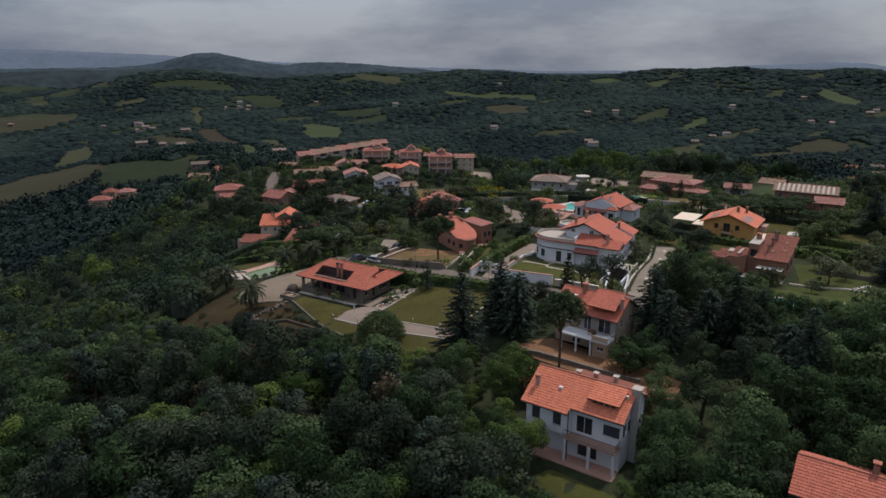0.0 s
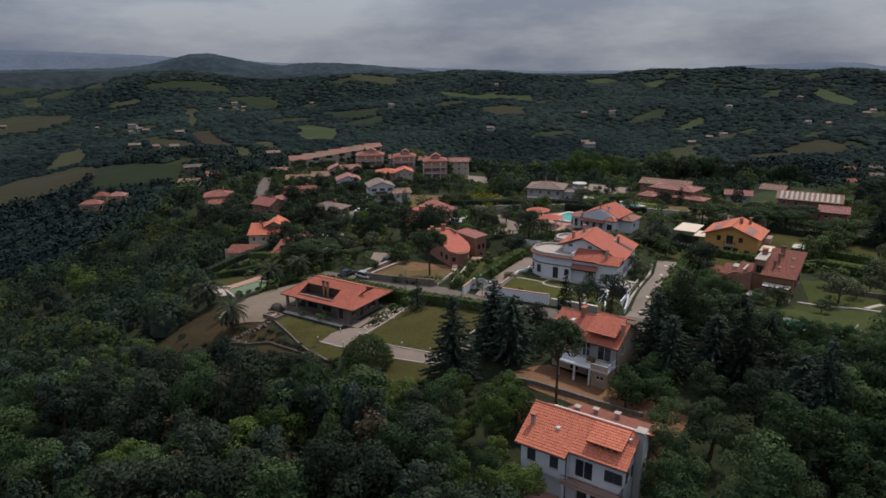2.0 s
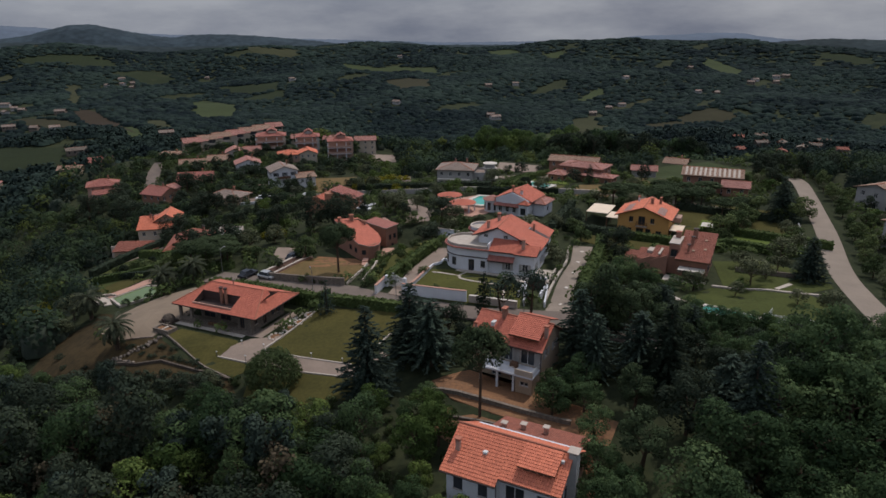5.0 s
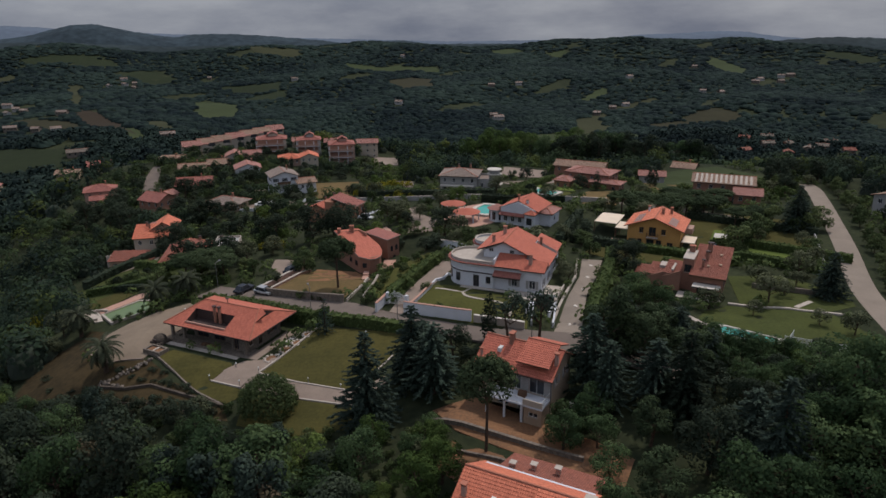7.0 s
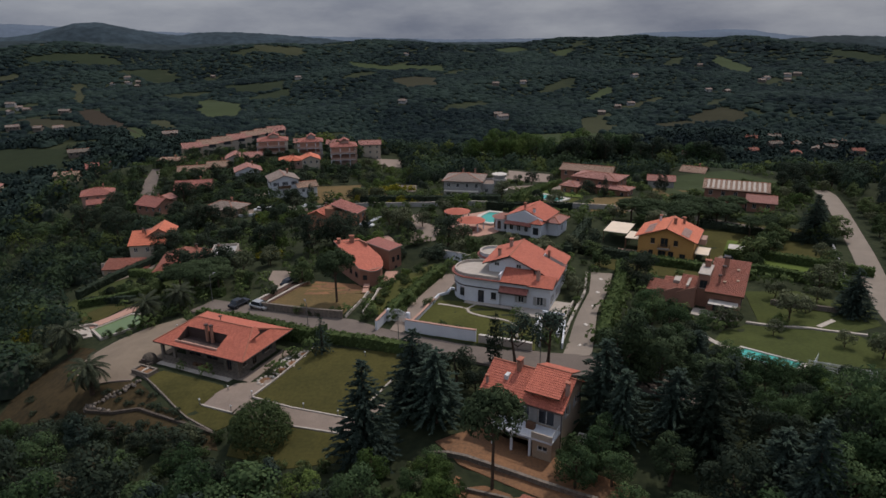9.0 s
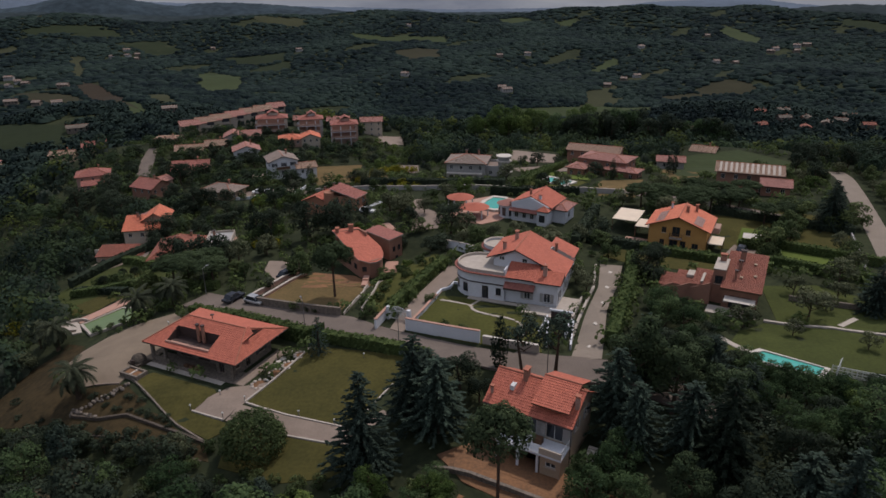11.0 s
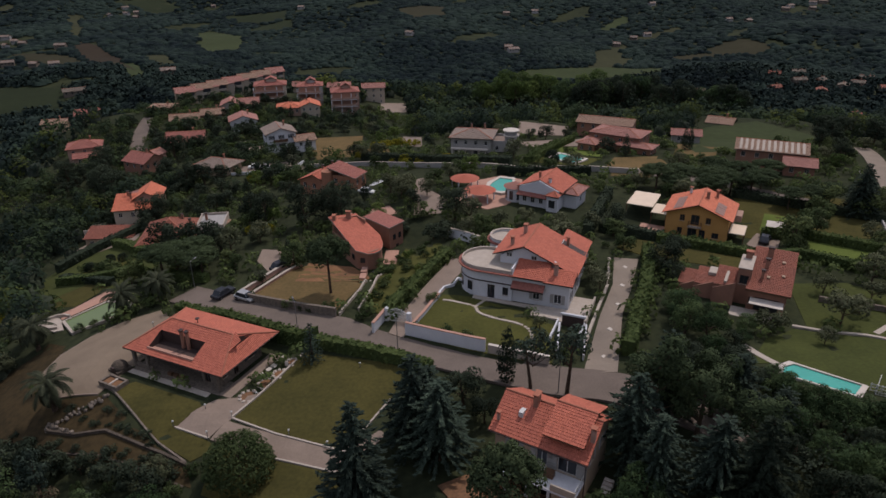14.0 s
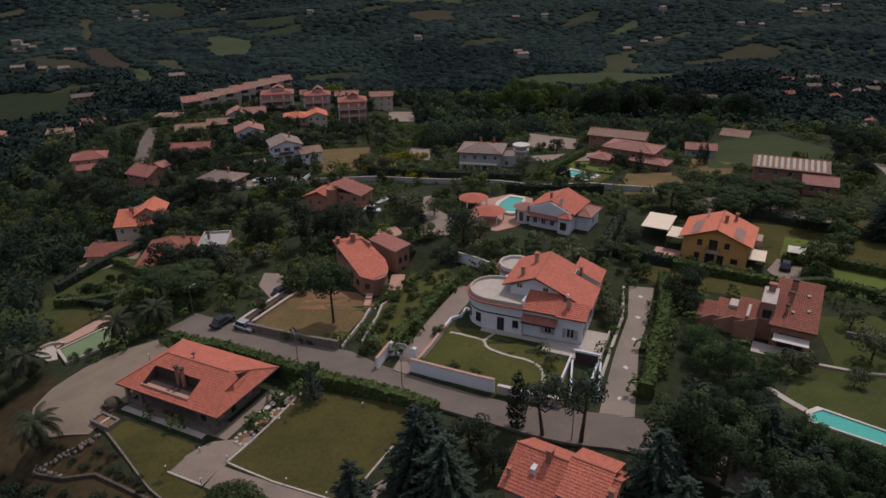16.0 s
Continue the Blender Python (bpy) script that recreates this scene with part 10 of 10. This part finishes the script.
rng = random.Random(5)
for k in range(11):
    r, a = rng.uniform(900, 2200), rng.uniform(-0.7, 0.7)
    x, y, w, d, q = r * math.sin(a), 20 + r * math.cos(a), rng.uniform(14, 30) * (0.6 + r / 1500), rng.uniform(18, 40) * (0.6 + r / 1500), rng.uniform(0, 1)
    c_, s_ = math.cos(q), math.sin(q)
    drape("field", keep([(x + c_ * u * w - s_ * v * d, y + s_ * u * w + c_ * v * d) for u, v in ((-1, -0.8), (0.2, -1), (1, -0.5), (0.8, 0.9), (-0.3, 1), (-0.9, 0.5))]), (M_FIELD_G, M_FIELD_G, M_FIELD_Y)[k % 3], "small far field among the woods", "field", lift=0.5, step=25)


def sow(r0, r1, gap, spread, gaps=0.0):
    """Standing places for far trees, in the sector that the walk looks over."""
    pts, r = [], r0
    while r < r1:
        a = -spread
        while a < spread:
            x, y = r * math.sin(a) + rng.uniform(-0.9, 0.9) * gap, 20 + r * math.cos(a) + rng.uniform(-0.9, 0.9) * gap
            clearing = math.sin(x / 61 + 1.3) * math.sin(y / 83 + 0.4) + 0.5 * math.sin(x / 23 - y / 31)
            if clearing < 1.3 - gaps and free(x, y):
                pts.append((x, y))
            a += gap / r
        r += gap
    return pts


def domes(name, label, points, r_lo, r_hi, tall, mat, seed, rings=3, seg=7):
    """Far crowns as lumpy closed heads, one sheet."""
    rs = np.random.default_rng(seed)
    P = np.array(points)
    n = len(P)
    R = r_lo * 0.6 + (r_hi - r_lo * 0.6) * rs.random(n) ** 1.5
    base = np.stack([P[:, 0], P[:, 1], ground(P[:, 0], P[:, 1])], 1)
    V = np.zeros((n, rings * seg + 1, 3))
    for i in range(rings):
        e = math.radians((-12, 24, 58)[i] if rings == 3 else (-8, 40)[i])
        for j in range(seg):
            a = 2 * math.pi * (j + 0.5 * (i % 2)) / seg
            k = rs.uniform(0.78, 1.2, n) * R
            V[:, i * seg + j] = np.stack([k * math.cos(e) * math.cos(a), k * math.cos(e) * math.sin(a), k * tall * (math.sin(e) + 0.35)], 1)
    V[:, -1, 2] = R * tall * rs.uniform(1.1, 1.45, n)
    V += base[:, None, :]
    F = []
    for i in range(rings - 1):
        for j in range(seg):
            k = (j + 1) % seg
            F += [(i * seg + j, i * seg + k, (i + 1) * seg + j), (i * seg + k, (i + 1) * seg + k, (i + 1) * seg + j)]
    F += [((rings - 1) * seg + j, (rings - 1) * seg + (j + 1) % seg, rings * seg) for j in range(seg)]
    F = np.array(F)
    L = (F[None] + (np.arange(n) * (rings * seg + 1))[:, None, None]).ravel()
    me = bpy.data.meshes.new(name)
    me.vertices.add(n * (rings * seg + 1))
    me.vertices.foreach_set("co", V.ravel())
    me.loops.add(len(L))
    me.loops.foreach_set("vertex_index", L)
    me.polygons.add(len(L) // 3)
    me.polygons.foreach_set("loop_start", np.arange(0, len(L), 3))
    me.update(calc_edges=True)
    me.polygons.foreach_set("use_smooth", np.ones(len(L) // 3, dtype=bool))
    me.materials.append(mat)
    return tagged(new(name, me), label, "wood", kind="stuff")


near_pts = [p for p in sow(95, 470, 7.0, 0.98) if not (13 < p[0] < 40 and 240 < p[1] < 268) and not (80 < p[0] < 116 and 240 < p[1] < 271) and not (p[0] > (-70 if p[1] < 145 else -80) and p[1] < 250 and p[0] < 112) and not (p[1] < 104 and p[0] < 0 and p[1] < wood_edge(p[0])) and not (-150 < p[0] < -20 and 215 < p[1] < 355)]
close = [p for p in near_pts if math.hypot(p[0], p[1]) < 290]
apart_pts = [p for p in near_pts if math.hypot(p[0], p[1]) >= 290]
for part_of, label_, mat_, seed_ in (((0, 1, 2, 3), "dense dark wood on the slopes round the village", M_WOOD_DARK, 3), ((4, 5, 6), "mid-green crowns on the slopes round the village", M_WOOD_NEAR, 9), ((7,), "fresh light green crowns among the wood", M_WOOD_LIGHT, 10)):
    far_wood("woodland", label_, [p for k, p in enumerate(close) if k * 5 % 8 in part_of], 260, 0.1, 1.7, 4.6, 1.15, mat_, seed_)
    far_wood("woodland", label_, [p for k, p in enumerate(apart_pts) if k * 5 % 8 in part_of], 70, 0.2, 2.0, 4.7, 1.1, mat_, seed_ + 20)
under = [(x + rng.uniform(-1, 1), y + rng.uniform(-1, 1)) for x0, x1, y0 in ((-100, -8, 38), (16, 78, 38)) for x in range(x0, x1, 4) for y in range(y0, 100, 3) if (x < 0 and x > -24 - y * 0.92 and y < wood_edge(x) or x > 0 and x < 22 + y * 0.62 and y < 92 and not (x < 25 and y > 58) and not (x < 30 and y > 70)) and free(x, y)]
shrub_spots = [(x + rng.uniform(-1.2, 1.2), y + rng.uniform(-1.2, 1.2)) for x in range(-150, 112, 3) for y in range(104, 345, 3) if (y < 262 or x < -20) and (x > -84 or y > 195)]
shrub_spots = [p for p in shrub_spots if abs(p[0]) < 0.85 * p[1] and free(*p) and math.sin(p[0] / 6.1) * math.sin(p[1] / 7.3) + rng.uniform(-0.5, 0.5) > -0.25]
far_wood("shrubbery", "mixed green shrubs and rough growth between the gardens", shrub_spots, 44, 0.24, 0.6, 1.5, 0.9, M_HEDGE, 23)
thick = [p for p in shrub_spots if p[0] < -42 and p[1] > 190 and rng.random() < 0.3]
far_wood("thicket", "dark garden thickets between the village houses", thick, 110, 0.15, 1.1, 2.7, 1.1, M_WOOD_NEAR, 31)
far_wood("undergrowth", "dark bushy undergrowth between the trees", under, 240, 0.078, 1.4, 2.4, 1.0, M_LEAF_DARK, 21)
# dark cores added inside the crowns, coloured for the shade between leaves
domes("woodland", "dark filler cores inside the crowns near the village", near_pts, 1.5, 3.2, 1.15, M_WOOD_CORE, 13)
valley = sow(455, 1050, 5.6, 0.78, 0.05)
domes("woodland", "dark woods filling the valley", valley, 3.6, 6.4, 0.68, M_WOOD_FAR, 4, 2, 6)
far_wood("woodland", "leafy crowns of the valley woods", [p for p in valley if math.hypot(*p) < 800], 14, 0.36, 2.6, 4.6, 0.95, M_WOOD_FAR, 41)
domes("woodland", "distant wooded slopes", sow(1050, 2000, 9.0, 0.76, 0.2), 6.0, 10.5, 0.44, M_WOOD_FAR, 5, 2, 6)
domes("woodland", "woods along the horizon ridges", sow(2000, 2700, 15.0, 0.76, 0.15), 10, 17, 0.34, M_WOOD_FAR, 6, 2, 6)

# far farms, sheds and a white hamlet across the valley
for k, (x, y, white) in enumerate(FARMS):
    w, d, h = rng.uniform(9, 15), rng.uniform(7, 9), 5.2
    if white == 2:
        w, d, h = 18, 9, 4.0
    f = thing("farmhouse", pose(x, y, float(ground(x, y)), 0, 0, rng.uniform(-40, 40)), ("pale far farmhouse among the woods", "white far house with a faded roof", "low grey farm shed with a metal roof")[white], "house", "far farmhouses")
    part("wall", boxes((-w / 2, -d / 2, -5, w / 2, d / 2, h)), (M_STONE, M_GREYW, M_STONE)[white], f)
    gable_roof(f, -w / 2, -d / 2, w / 2, d / 2, h + 0.01, h + 2.0, (M_ROOF_GREY, M_ROOF_GREY, M_STONE)[white], over=0.5)
    for i in range(4):
        part("window", boxes((-w / 2 + w * (i + 0.5) / 4 - 0.6, -d / 2 - 0.05, h - 2.6, -w / 2 + w * (i + 0.5) / 4 + 0.6, -d / 2 - 0.005, h - 1.0)), M_GLASS, f)


# hills and mountains at the very end of the view, haze painted into their colours
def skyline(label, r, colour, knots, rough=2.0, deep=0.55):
    """A far range whose colour carries the haze; knots are (bearing in degrees, height of the crest)."""
    m = material("haze_painted_slopes", colour, tuple(c * deep for c in colour), rough=1, scale=0.006, fine=0.035, amount=0.85, bump=0)
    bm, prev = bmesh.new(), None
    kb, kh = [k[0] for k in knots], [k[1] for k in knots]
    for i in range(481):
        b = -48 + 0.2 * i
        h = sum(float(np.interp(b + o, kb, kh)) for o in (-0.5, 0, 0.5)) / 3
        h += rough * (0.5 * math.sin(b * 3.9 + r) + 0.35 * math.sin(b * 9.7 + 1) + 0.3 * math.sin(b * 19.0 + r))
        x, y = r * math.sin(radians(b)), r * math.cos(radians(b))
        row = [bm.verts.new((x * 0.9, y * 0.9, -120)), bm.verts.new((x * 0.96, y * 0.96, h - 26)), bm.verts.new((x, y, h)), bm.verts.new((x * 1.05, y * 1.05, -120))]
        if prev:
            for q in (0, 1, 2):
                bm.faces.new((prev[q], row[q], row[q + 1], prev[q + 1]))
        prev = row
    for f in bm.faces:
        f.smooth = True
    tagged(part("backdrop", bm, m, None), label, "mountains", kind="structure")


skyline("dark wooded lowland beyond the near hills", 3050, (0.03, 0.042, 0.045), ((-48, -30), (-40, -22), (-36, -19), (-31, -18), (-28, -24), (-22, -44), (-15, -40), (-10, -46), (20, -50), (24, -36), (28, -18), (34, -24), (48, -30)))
skyline("flat-topped wooded hill and its long ridge in painted haze", 3700, (0.04, 0.057, 0.068), ((-48, -24), (-34, -22), (-31.4, -8), (-30.2, 12), (-29.0, 32), (-28.2, 44), (-26.6, 45), (-25.7, 28), (-24, 6), (-21.6, -22), (-20.2, -6), (-17.5, -6), (-14.6, -18), (-10, -46), (-8, -66), (-5.4, -50), (-3.8, -46), (-2, -66), (48, -70)))
skyline("mountains on the horizon, painted pale blue for haze", 4600, (0.1, 0.125, 0.16), ((-48, 78), (-42, 72), (-37, 56), (-31, 32), (-26, 0), (-16, -40), (0, -80), (12, -70), (15, -40), (18, -34), (20, -22), (22.4, -22), (24, -44), (27, -66), (34, -60), (48, -60)), deep=0.85)
